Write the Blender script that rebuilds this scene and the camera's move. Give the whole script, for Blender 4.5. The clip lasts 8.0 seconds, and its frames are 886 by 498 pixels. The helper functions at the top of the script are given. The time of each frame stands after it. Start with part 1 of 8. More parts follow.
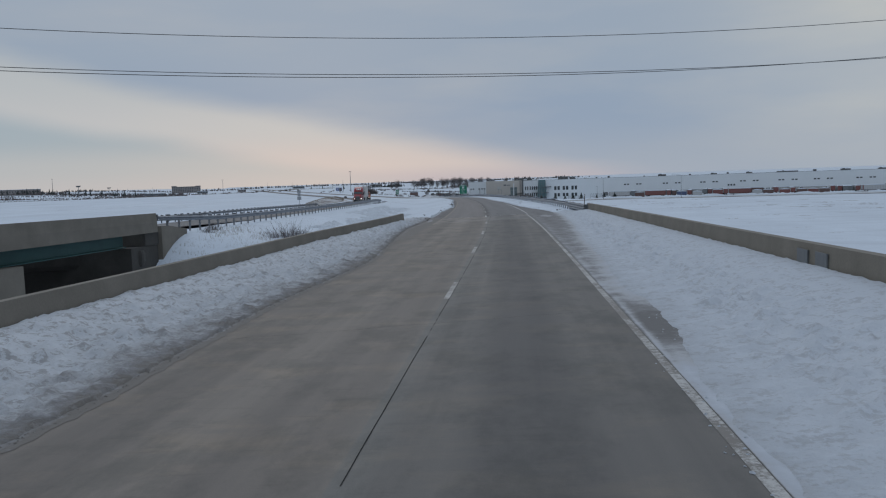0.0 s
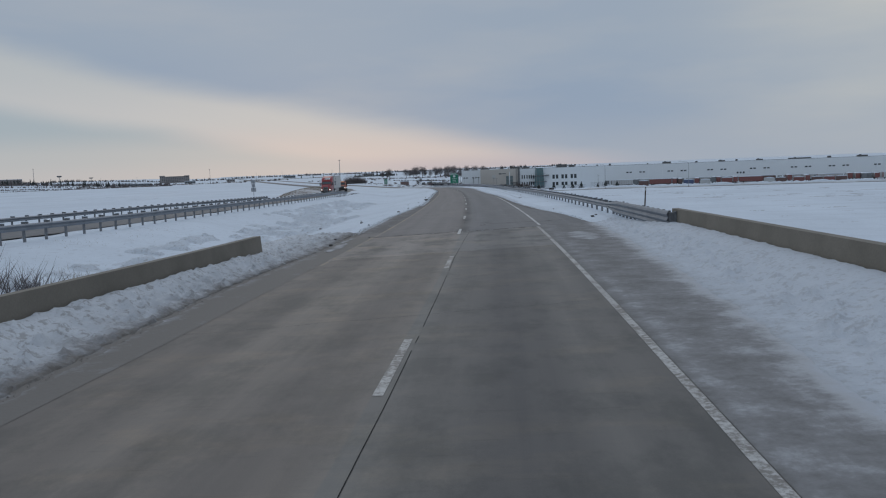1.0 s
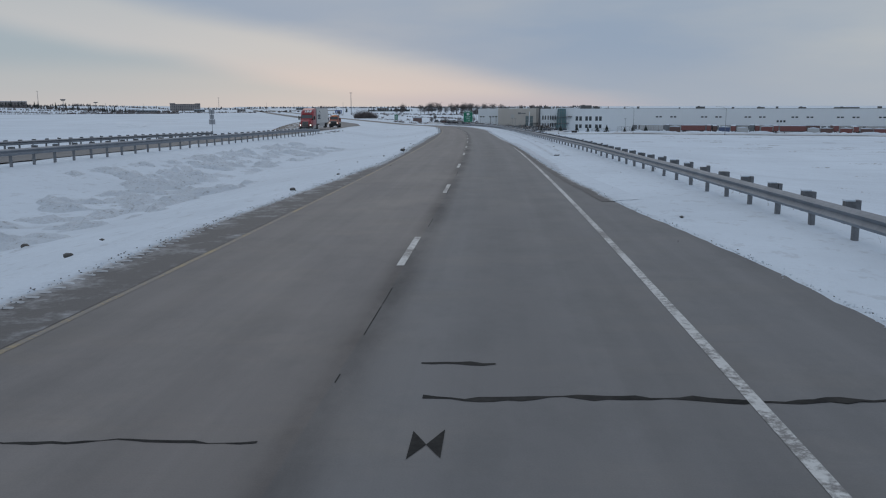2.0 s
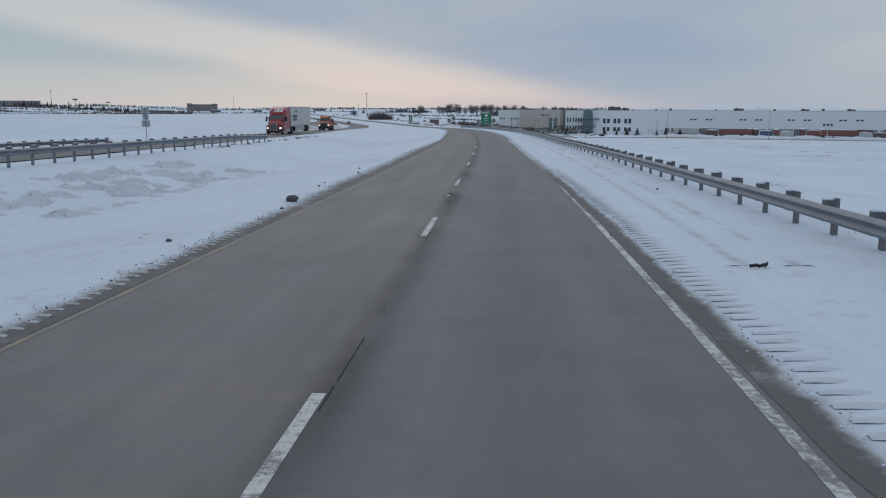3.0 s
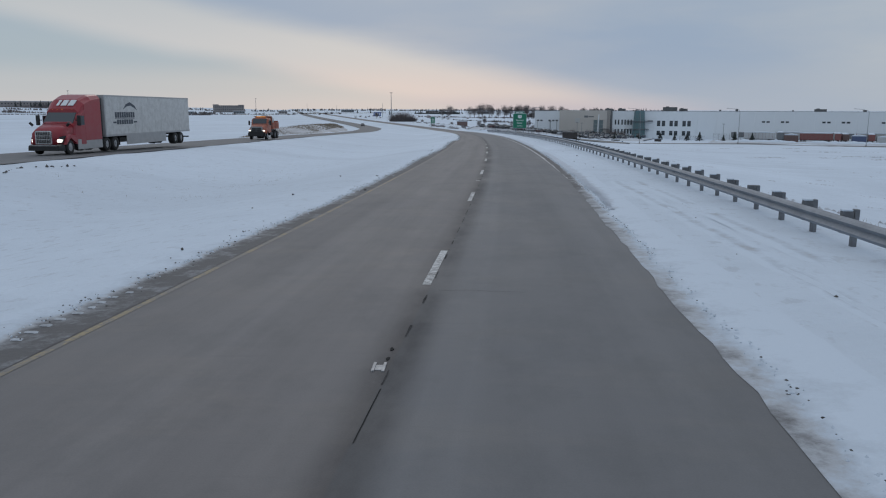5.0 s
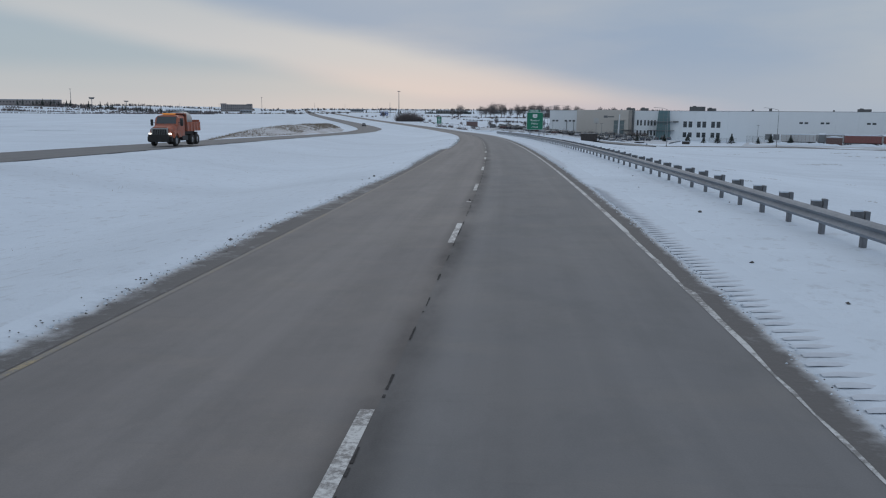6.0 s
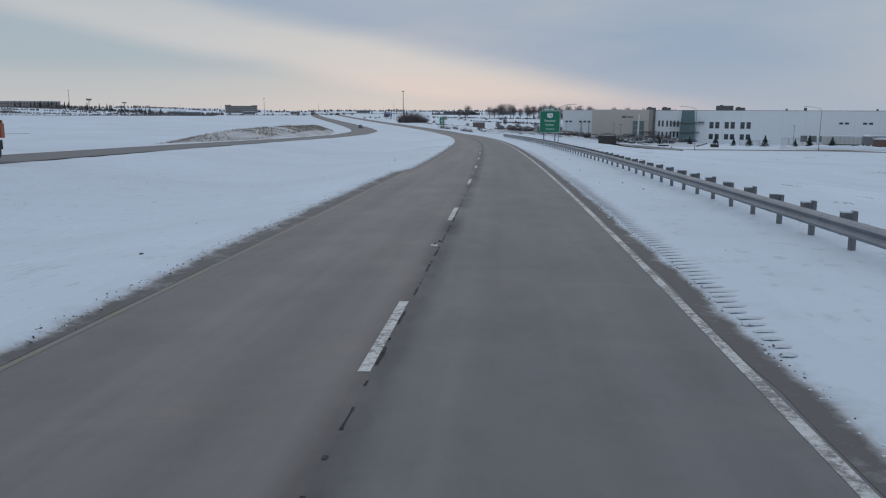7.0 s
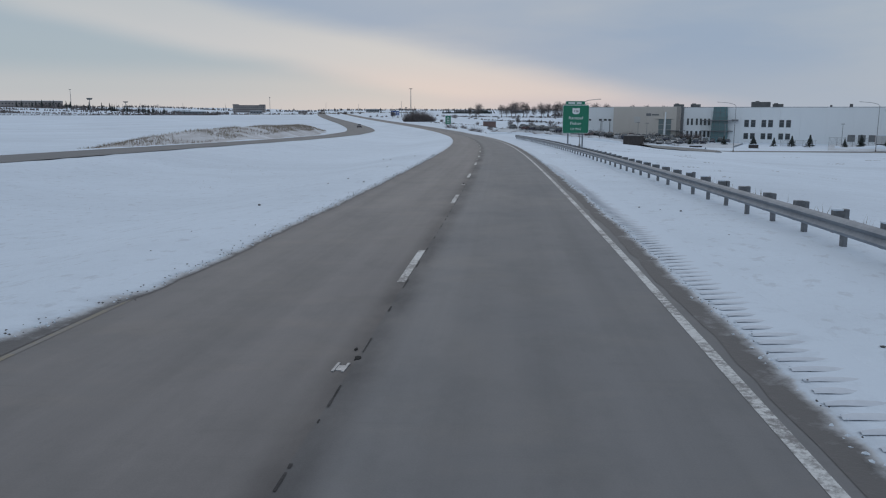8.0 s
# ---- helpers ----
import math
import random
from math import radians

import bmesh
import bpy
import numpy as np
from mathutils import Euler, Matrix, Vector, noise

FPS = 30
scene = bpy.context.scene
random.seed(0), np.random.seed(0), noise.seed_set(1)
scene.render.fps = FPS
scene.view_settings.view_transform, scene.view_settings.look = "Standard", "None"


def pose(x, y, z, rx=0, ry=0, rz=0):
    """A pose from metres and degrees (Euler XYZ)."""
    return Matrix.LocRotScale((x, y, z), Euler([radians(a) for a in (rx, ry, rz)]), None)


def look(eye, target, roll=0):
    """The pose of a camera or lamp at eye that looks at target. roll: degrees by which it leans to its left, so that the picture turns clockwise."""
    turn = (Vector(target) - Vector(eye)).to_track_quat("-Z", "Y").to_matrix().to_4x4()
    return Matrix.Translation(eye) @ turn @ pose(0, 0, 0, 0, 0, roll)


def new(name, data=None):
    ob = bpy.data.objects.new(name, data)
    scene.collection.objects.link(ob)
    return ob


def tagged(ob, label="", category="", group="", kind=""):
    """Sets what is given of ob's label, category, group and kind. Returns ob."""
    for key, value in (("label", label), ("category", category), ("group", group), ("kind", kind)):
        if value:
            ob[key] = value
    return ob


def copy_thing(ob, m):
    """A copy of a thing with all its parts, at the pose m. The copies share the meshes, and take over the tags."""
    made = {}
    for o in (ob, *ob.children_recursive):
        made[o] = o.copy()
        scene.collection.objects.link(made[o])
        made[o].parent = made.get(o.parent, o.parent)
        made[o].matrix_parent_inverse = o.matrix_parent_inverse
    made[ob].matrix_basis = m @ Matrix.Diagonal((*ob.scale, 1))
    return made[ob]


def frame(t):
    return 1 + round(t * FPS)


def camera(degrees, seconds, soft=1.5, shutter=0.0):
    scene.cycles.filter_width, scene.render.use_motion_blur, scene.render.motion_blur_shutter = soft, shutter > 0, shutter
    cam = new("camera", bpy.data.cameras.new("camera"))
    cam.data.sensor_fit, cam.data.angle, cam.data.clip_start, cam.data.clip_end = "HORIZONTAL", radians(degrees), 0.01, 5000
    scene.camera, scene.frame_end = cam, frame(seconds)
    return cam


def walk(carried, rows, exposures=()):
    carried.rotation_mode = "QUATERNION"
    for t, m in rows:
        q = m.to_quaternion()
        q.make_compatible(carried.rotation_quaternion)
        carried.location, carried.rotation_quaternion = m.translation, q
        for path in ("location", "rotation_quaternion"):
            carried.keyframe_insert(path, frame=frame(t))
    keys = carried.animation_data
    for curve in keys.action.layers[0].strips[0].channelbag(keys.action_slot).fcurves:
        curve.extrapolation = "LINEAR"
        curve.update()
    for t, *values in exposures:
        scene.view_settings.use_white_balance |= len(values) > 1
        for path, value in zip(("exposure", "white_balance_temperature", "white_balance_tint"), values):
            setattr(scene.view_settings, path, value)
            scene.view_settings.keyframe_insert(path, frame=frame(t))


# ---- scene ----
cam = camera(59.25, 8.0, 1.15)

# seconds, x, y, z, yaw, pitch, roll of the cab camera
ROWS = [
    (0.0, 1.605, 0.726, 3.066, 5.201, -5.037, -1.950),
    (0.5, 1.668, 17.221, 2.835, 4.927, -5.181, -1.870),
    (1.0, 1.475, 33.656, 2.630, 4.916, -5.855, -2.138),
    (1.1, 1.443, 36.948, 2.593, 4.883, -6.003, -2.104),
    (1.2, 1.389, 40.166, 2.564, 4.954, -6.231, -2.003),
    (1.3, 1.326, 43.362, 2.540, 5.140, -6.780, -1.603),
    (1.4, 1.265, 46.580, 2.514, 5.316, -8.280, -1.003),
    (1.5, 1.217, 49.866, 2.480, 5.420, -9.556, -0.600),
    (1.6, 1.176, 53.229, 2.432, 5.503, -10.182, -0.476),
    (1.7, 1.121, 56.588, 2.384, 5.628, -10.363, -0.370),
    (3.0, -0.557, 100.061, 1.802, 7.534, -10.248, 0.141),
    (3.5, -1.509, 116.438, 1.627, 8.278, -10.282, 0.223),
    (4.0, -2.572, 132.770, 1.426, 8.936, -10.307, 0.313),
    (4.5, -3.827, 149.032, 1.201, 9.531, -10.156, 0.215),
    (6.0, -8.234, 197.577, 0.513, 10.965, -10.128, 0.373),
    (6.5, -9.882, 213.703, 0.281, 11.364, -10.035, 0.346),
    (7.0, -11.612, 229.856, 0.019, 11.690, -10.041, 0.223),
    (7.5, -13.501, 245.889, -0.260, 12.079, -10.053, 0.248),
    (8.0, -15.561, 261.912, -0.560, 12.648, -10.108, 0.058),
]


def aim(x, y, z, yaw, pitch, roll):
    a, b = radians(yaw), radians(pitch)
    way = Vector((-math.sin(a) * math.cos(b), math.cos(a) * math.cos(b), math.sin(b)))
    return look((x, y, z), Vector((x, y, z)) + way * 10, roll)


walk(cam, [(r[0], aim(*r[1:])) for r in ROWS], ((0.0, -0.12), (1.5, -0.12), (3.0, 0.03), (8.0, 0.03)))

# ---------------------------------------------------------------- light
SUN_AZ, SUN_EL = radians(-14), radians(7)      # veiled winter sun ahead, low behind the clouds
world = bpy.data.worlds.new("overcast_sky")
scene.world = world
world.use_nodes = True
wn = world.node_tree.nodes
wl = world.node_tree.links
wn.clear()


def wnode(kind, operation="", use_clamp=False, data_type=""):
    n = wn.new(kind)
    if operation:
        n.operation, n.use_clamp = operation, use_clamp
    if data_type:
        n.data_type = data_type
    return n


w_out = wnode("ShaderNodeOutputWorld")
w_sky = wnode("ShaderNodeTexSky")
w_sky.sky_type, w_sky.sun_disc, w_sky.sun_elevation, w_sky.sun_rotation = "NISHITA", False, SUN_EL, SUN_AZ
w_co = wnode("ShaderNodeTexCoord")
w_sep = wnode("ShaderNodeSeparateXYZ")
wl.new(w_co.outputs["Generated"], w_sep.inputs[0])


def wmath(op, a, b=None, c=None, clamp=False):
    n = wnode("ShaderNodeMath", operation=op, use_clamp=clamp)
    for i, v in enumerate((a, b, c)):
        if v is None:
            continue
        if isinstance(v, (int, float)):
            n.inputs[i].default_value = v
        else:
            wl.new(v, n.inputs[i])
    return n.outputs[0]


def wramp(fac, stops, ease="EASE"):
    n = wnode("ShaderNodeValToRGB")
    n.color_ramp.interpolation = ease
    els = n.color_ramp.elements
    while len(els) < len(stops):
        els.new(0.5)
    for e, (p, c) in zip(els, stops):
        e.position, e.color = p, (*c, 1)
    wl.new(fac, n.inputs[0])
    return n.outputs[0]


def wmix(fac, a, b):
    n = wnode("ShaderNodeMix", data_type="RGBA")
    for s, v in ((0, fac), (6, a), (7, b)):
        if isinstance(v, (int, float)):
            n.inputs[s].default_value = v
        elif isinstance(v, tuple):
            n.inputs[s].default_value = (*v, 1)
        else:
            wl.new(v, n.inputs[s])
    return n.outputs[2]


ZUP = w_sep.outputs[2]
# azimuth measured from straight ahead, to the left positive, in radians
w_az = wmath("ARCTAN2", wmath("MULTIPLY", w_sep.outputs[0], -1), w_sep.outputs[1])
w_map = wnode("ShaderNodeCombineXYZ")
wl.new(wmath("MULTIPLY", w_az, 1.6), w_map.inputs[0])
wl.new(wmath("MULTIPLY", ZUP, 7.0), w_map.inputs[1])
w_noise = wnode("ShaderNodeTexNoise")
w_noise.inputs["Scale"].default_value = 1.7
w_noise.inputs["Detail"].default_value = 5
w_noise.inputs["Roughness"].default_value = 0.5
wl.new(w_map.outputs[0], w_noise.inputs["Vector"])
W_N = wmath("SUBTRACT", w_noise.outputs[0], 0.5)
# the cloud deck: grey blue overhead, broken in places, brighter at the zenith
deck = wramp(wmath("ADD", ZUP, wmath("MULTIPLY", W_N, 0.12)),
             [(0.0, (0.35, 0.42, 0.52)), (0.07, (0.287, 0.374, 0.503)), (0.16, (0.325, 0.402, 0.508)), (0.30, (0.372, 0.437, 0.525)), (0.6, (0.45, 0.53, 0.65)), (1.0, (0.54, 0.63, 0.76))])
cloud = wmix(wmath("MULTIPLY", wmath("ADD", W_N, 0.05), 1.6, clamp=True), deck, (0.46, 0.485, 0.52))
# the long brighter gap under the deck: it climbs from the horizon ahead to the upper left
edge = wmath("MULTIPLY_ADD", w_az, 0.21, 0.028)
edge = wmath("ADD", edge, wmath("MULTIPLY", W_N, 0.04))
in_gap = wramp(wmath("MULTIPLY_ADD", wmath("SUBTRACT", edge, ZUP), 8.0, 0.5, clamp=True), [(0.34, (0, 0, 0)), (0.66, (1, 1, 1))])
warm = wramp(wmath("MULTIPLY_ADD", ZUP, 5.0, 0.0, clamp=True), [(0.0, (0.535, 0.495, 0.535)), (0.12, (0.655, 0.585, 0.565)), (0.36, (0.585, 0.585, 0.585)), (0.70, (0.51, 0.54, 0.555)), (1.0, (0.46, 0.50, 0.53))])
cloud = wmix(wmath("MULTIPLY", in_gap, 0.85), cloud, warm)
# a second, bluish bank of cloud low on the left
low = wmath("SUBTRACT", wmath("MULTIPLY_ADD", w_az, 0.19, -0.022), wmath("SUBTRACT", ZUP, wmath("MULTIPLY", W_N, 0.03)))
in_low = wramp(wmath("MULTIPLY_ADD", low, 14.0, 0.5, clamp=True), [(0.35, (0, 0, 0)), (0.75, (1, 1, 1))])
low_col = wramp(wmath("MULTIPLY", ZUP, 8.0, clamp=True), [(0.0, (0.53, 0.53, 0.54)), (0.22, (0.47, 0.505, 0.53)), (0.5, (0.365, 0.445, 0.505)), (1.0, (0.345, 0.43, 0.505))])
cloud = wmix(wmath("MULTIPLY", in_low, 0.92), cloud, low_col)
# thinner cloud in front of the low sun, off to the right
away = wmath("ADD", wmath("POWER", wmath("MULTIPLY", wmath("ADD", w_az, 0.46), 5.0), 2.0), wmath("POWER", wmath("MULTIPLY", wmath("ADD", ZUP, -0.15), 8.0), 2.0))
thin = wmath("MULTIPLY", wmath("EXPONENT", wmath("MULTIPLY", away, -1.0)), wmath("MULTIPLY_ADD", W_N, 1.2, 0.75, clamp=True))
cloud = wmix(wmath("MULTIPLY", thin, 0.75), cloud, (0.66, 0.65, 0.59))
w_bg1 = wnode("ShaderNodeBackground")
w_bg1.inputs["Strength"].default_value = 0.05
wl.new(w_sky.outputs[0], w_bg1.inputs["Color"])
w_bg2 = wnode("ShaderNodeBackground")
w_bg2.inputs["Strength"].default_value = 1.0
wl.new(cloud, w_bg2.inputs["Color"])
w_mix = wnode("ShaderNodeMixShader")
w_mix.inputs[0].default_value = 0.97
wl.new(w_bg1.outputs[0], w_mix.inputs[1])
wl.new(w_bg2.outputs[0], w_mix.inputs[2])
wl.new(w_mix.outputs[0], w_out.inputs["Surface"])

sun = new("sun", bpy.data.lights.new("sun", "SUN"))
sun.data.energy, sun.data.angle, sun.data.color = 0.3, radians(30), (1.0, 0.93, 0.86)
sun.matrix_world = look((0, 0, 0), (-math.cos(radians(30)) * math.sin(SUN_AZ), -math.cos(radians(30)) * math.cos(SUN_AZ), -math.sin(radians(30))))

# ---------------------------------------------------------------- materials
def principled(name):
    m = bpy.data.materials.new(name)
    m.use_nodes = True
    nt = m.node_tree
    b = nt.nodes["Principled BSDF"]
    return m, nt, b


def nnode(nt, kind, operation="", data_type="", blend_type="", uv_map=""):
    n = nt.nodes.new(kind)
    if operation:
        n.operation = operation
    if data_type:
        n.data_type = data_type
    if blend_type:
        n.blend_type = blend_type
    if uv_map:
        n.uv_map = uv_map
    return n


def noise_fac(nt, scale, detail=4.0, rough=0.55, vec=None, stretch=None):
    co = nnode(nt, "ShaderNodeTexCoord")
    src = co.outputs["Object"] if vec is None else vec
    if stretch:
        mp = nnode(nt, "ShaderNodeMapping")
        mp.inputs["Scale"].default_value = stretch
        nt.links.new(src, mp.inputs[0])
        src = mp.outputs[0]
    n = nnode(nt, "ShaderNodeTexNoise")
    n.inputs["Scale"].default_value, n.inputs["Detail"].default_value, n.inputs["Roughness"].default_value = scale, detail, rough
    nt.links.new(src, n.inputs["Vector"])
    return n.outputs[0]


def ramp(nt, fac, stops, ease="LINEAR"):
    n = nnode(nt, "ShaderNodeValToRGB")
    n.color_ramp.interpolation = ease
    els = n.color_ramp.elements
    while len(els) < len(stops):
        els.new(0.5)
    for e, (p, c) in zip(els, stops):
        e.position = p
        e.color = (*c, 1) if isinstance(c, tuple) else (c, c, c, 1)
    nt.links.new(fac, n.inputs[0])
    return n.outputs[0]


def mix(nt, fac, a, b, blend="MIX"):
    n = nnode(nt, "ShaderNodeMix", data_type="RGBA", blend_type=blend)
    for s, v in ((0, fac), (6, a), (7, b)):
        if isinstance(v, (int, float)):
            n.inputs[s].default_value = v
        elif isinstance(v, tuple):
            n.inputs[s].default_value = (*v, 1)
        else:
            nt.links.new(v, n.inputs[s])
    return n.outputs[2]


def bump(nt, b, height, strength=0.3, distance=0.02):
    n = nnode(nt, "ShaderNodeBump")
    n.inputs["Strength"].default_value, n.inputs["Distance"].default_value = strength, distance
    nt.links.new(height, n.inputs["Height"])
    nt.links.new(n.outputs[0], b.inputs["Normal"])


def varied(name, col_a, col_b, rough=0.7, scale=3.0, fine=40.0, metal=0.0, relief=0.15, stretch=None, spec=0.5):
    """Two tones mixed at two scales, with a fine relief."""
    m, nt, b = principled(name)
    big = noise_fac(nt, scale, 4, 0.6, stretch=stretch)
    small = noise_fac(nt, fine, 3, 0.6)
    fac = mix(nt, 0.35, big, small)
    col = ramp(nt, fac, [(0.35, col_a), (0.65, col_b)])
    nt.links.new(col, b.inputs["Base Color"])
    b.inputs["Roughness"].default_value, b.inputs["Metallic"].default_value = rough, metal
    b.inputs["Specular IOR Level"].default_value = spec
    if relief:
        bump(nt, b, small, relief, 0.01)
    return m


def snow_material(name, dirty, tone):
    """Old snow: wind streaks, crust and grit."""
    m, nt, b = principled(name)
    big = noise_fac(nt, 0.035, 6, 0.62, stretch=(1.0, 0.45, 1.0))
    mid = noise_fac(nt, 0.55, 6, 0.68)
    fine = noise_fac(nt, 7.0, 5, 0.75)
    lo = tuple(c * 0.86 for c in tone)
    col = ramp(nt, mix(nt, 0.35, big, mid), [(0.36, lo), (0.60, tone)])
    drift = noise_fac(nt, 0.06, 5, 0.6, stretch=(0.22, 1.8, 1.0))
    col = mix(nt, ramp(nt, drift, [(0.50, 0.0), (0.66, 0.5)]), col, tuple(c * 0.80 for c in tone))
    grime = ramp(nt, mix(nt, 0.6, mid, fine), [(0.54 - dirty * 0.06, 0.0), (0.72 - dirty * 0.08, 1.0)])
    n = nnode(nt, "ShaderNodeMath", operation="MULTIPLY")
    nt.links.new(grime, n.inputs[0])
    n.inputs[1].default_value = 0.16 + 0.30 * dirty
    col = mix(nt, n.outputs[0], col, (0.36, 0.35, 0.35))
    # gritty pits and thawed hollows, the shade inside them painted as dark spots
    pit = noise_fac(nt, 2.6 + 3.4 * dirty, 4, 0.65, stretch=(1.0, 0.6, 1.0))
    n = nnode(nt, "ShaderNodeMath", operation="MULTIPLY")
    nt.links.new(ramp(nt, pit, [(0.57, 0.0), (0.66, 1.0)]), n.inputs[0])
    n.inputs[1].default_value = 0.20 + 0.5 * dirty
    col = mix(nt, n.outputs[0], col, (0.33, 0.335, 0.35))
    nt.links.new(col, b.inputs["Base Color"])
    b.inputs["Roughness"].default_value = 0.8
    b.inputs["Specular IOR Level"].default_value = 0.2
    bump(nt, b, mix(nt, 0.55, mid, fine), 0.6 + 0.3 * dirty, 0.10 + 0.06 * dirty)
    return m


M_SNOW = snow_material("field_snow", 0.12, (0.68, 0.745, 0.82))
M_SNOW_CRUST = snow_material("crusted_snow", 0.95, (0.66, 0.715, 0.78))
M_SNOW_BANK = snow_material("shoulder_snow", 0.5, (0.55, 0.585, 0.64))


def slush_material(name, bare, white, patchy=1.5, relief=0.04, pits=0.0):
    """Thin dirty snow over pavement. UV x: how thick the cover is, 0 bare to 1 white."""
    m, nt, b = principled(name)
    uv = nnode(nt, "ShaderNodeUVMap", uv_map="UVMap")
    sep = nnode(nt, "ShaderNodeSeparateXYZ")
    nt.links.new(uv.outputs[0], sep.inputs[0])
    n1 = noise_fac(nt, 1.5, 6, 0.65)
    n2 = noise_fac(nt, 9.0, 5, 0.7)
    k = nnode(nt, "ShaderNodeMath", operation="MULTIPLY_ADD")
    nt.links.new(mix(nt, 0.3, n1, n2), k.inputs[0])
    k.inputs[1].default_value, k.inputs[2].default_value = patchy, -patchy / 2
    a = nnode(nt, "ShaderNodeMath", operation="ADD")
    nt.links.new(sep.outputs[0], a.inputs[0])
    nt.links.new(k.outputs[0], a.inputs[1])
    col = ramp(nt, a.outputs[0], [(0.14, bare), (0.30, (0.235, 0.234, 0.238)), (0.48, (0.42, 0.43, 0.448)), (0.66, tuple(c * 0.84 for c in white)), (0.92, white)])
    if pits:
        # grit between the clumps, and thawed hollows with their shade painted dark
        dot = mix(nt, 0.5, noise_fac(nt, 3.6, 3, 0.6), noise_fac(nt, 11.0, 3, 0.7))
        n = nnode(nt, "ShaderNodeMath", operation="MULTIPLY")
        nt.links.new(ramp(nt, dot, [(0.52, 0.0), (0.575, 1.0)]), n.inputs[0])
        n.inputs[1].default_value = pits
        col = mix(nt, n.outputs[0], col, (0.27, 0.262, 0.258))
    nt.links.new(col, b.inputs["Base Color"])
    b.inputs["Roughness"].default_value = 0.75
    b.inputs["Specular IOR Level"].default_value = 0.25
    bump(nt, b, mix(nt, 0.6, n1, n2), 0.5 + relief, relief)
    return m


M_SLUSH = slush_material("roadside_slush", (0.125, 0.119, 0.117), (0.605, 0.665, 0.735))
M_SLUSH_DECK = slush_material("slush_on_concrete", (0.162, 0.159, 0.158), (0.54, 0.575, 0.63), 1.0)
M_GRIME = slush_material("brown_grime", (0.172, 0.160, 0.147), (0.54, 0.575, 0.63), 1.1)
M_BANK_LEFT = slush_material("gritty_ploughed_snow", (0.185, 0.172, 0.158), (0.62, 0.65, 0.69), 1.4, 0.20, 0.62)
M_BANK_RIGHT = slush_material("blown_shoulder_snow", (0.20, 0.19, 0.18), (0.57, 0.61, 0.665), 1.0, 0.14, 0.30)


def road_material(name, base_a, base_b, wear, streak, seam_col, seam_most, band, mottle):
    """Pavement: worn wheel paths along the lane, patches, fine aggregate. UV: u across in metres, v along in metres."""
    m, nt, b = principled(name)
    uv = nnode(nt, "ShaderNodeUVMap", uv_map="UVMap")
    sep = nnode(nt, "ShaderNodeSeparateXYZ")
    nt.links.new(uv.outputs[0], sep.inputs[0])
    long_n = noise_fac(nt, 1.0, 4, 0.6, vec=uv.outputs[0], stretch=(1.4, 0.03, 1))
    blot = noise_fac(nt, 0.5, 7, 0.68, vec=uv.outputs[0], stretch=(1.0, 0.40, 1))
    grit = noise_fac(nt, 60.0, 2, 0.7, vec=uv.outputs[0])
    col = ramp(nt, mix(nt, 0.5, long_n, blot), [(0.36, base_a), (0.64, base_b)])
    # wheel paths, 0.9 m either side of the lane's middle, in both lanes
    ab = nnode(nt, "ShaderNodeMath", operation="ABSOLUTE")
    nt.links.new(sep.outputs[0], ab.inputs[0])
    lane = nnode(nt, "ShaderNodeMath", operation="SUBTRACT")
    nt.links.new(ab.outputs[0], lane.inputs[0])
    lane.inputs[1].default_value = 1.83
    ab2 = nnode(nt, "ShaderNodeMath", operation="ABSOLUTE")
    nt.links.new(lane.outputs[0], ab2.inputs[0])
    path = ramp(nt, ab2.outputs[0], [(0.30, 0.0), (0.85, 1.0), (1.0, 0.9)], "EASE")
    f = nnode(nt, "ShaderNodeMath", operation="MULTIPLY")
    nt.links.new(path, f.inputs[0])
    nt.links.new(mix(nt, 0.6, (1, 1, 1), long_n), f.inputs[1])
    f2 = nnode(nt, "ShaderNodeMath", operation="MULTIPLY")
    nt.links.new(f.outputs[0], f2.inputs[0])
    f2.inputs[1].default_value = wear
    col = mix(nt, f2.outputs[0], col, streak)
    # the stained seam between the lanes
    off = nnode(nt, "ShaderNodeMath", operation="ADD")
    nt.links.new(sep.outputs[0], off.inputs[0])
    off.inputs[1].default_value = -0.10
    off2 = nnode(nt, "ShaderNodeMath", operation="ABSOLUTE")
    nt.links.new(off.outputs[0], off2.inputs[0])
    seam = ramp(nt, off2.outputs[0], [(0.04, 1.0), (0.42, 0.0)], "EASE")
    f3 = nnode(nt, "ShaderNodeMath", operation="MULTIPLY")
    nt.links.new(seam, f3.inputs[0])
    nt.links.new(ramp(nt, blot, [(0.35, seam_most * 0.35), (0.65, seam_most)]), f3.inputs[1])
    col = mix(nt, f3.outputs[0], col, seam_col)
    # the oil-darkened band along the middle of the right-hand lane, and the cooler, darker tone of that lane
    mid = nnode(nt, "ShaderNodeMath", operation="SUBTRACT")
    nt.links.new(sep.outputs[0], mid.inputs[0])
    mid.inputs[1].default_value = 1.75
    mid2 = nnode(nt, "ShaderNodeMath", operation="ABSOLUTE")
    nt.links.new(mid.outputs[0], mid2.inputs[0])
    f4 = nnode(nt, "ShaderNodeMath", operation="MULTIPLY")
    nt.links.new(ramp(nt, mid2.outputs[0], [(0.25, band), (0.95, 0.0)], "EASE"), f4.inputs[0])
    nt.links.new(ramp(nt, long_n, [(0.3, 0.5), (0.6, 1.0)]), f4.inputs[1])
    col = mix(nt, f4.outputs[0], col, streak)
    lane_tone = nnode(nt, "ShaderNodeMath", operation="MULTIPLY_ADD")
    nt.links.new(sep.outputs[0], lane_tone.inputs[0])
    lane_tone.inputs[1].default_value, lane_tone.inputs[2].default_value = 30.0, -1.0
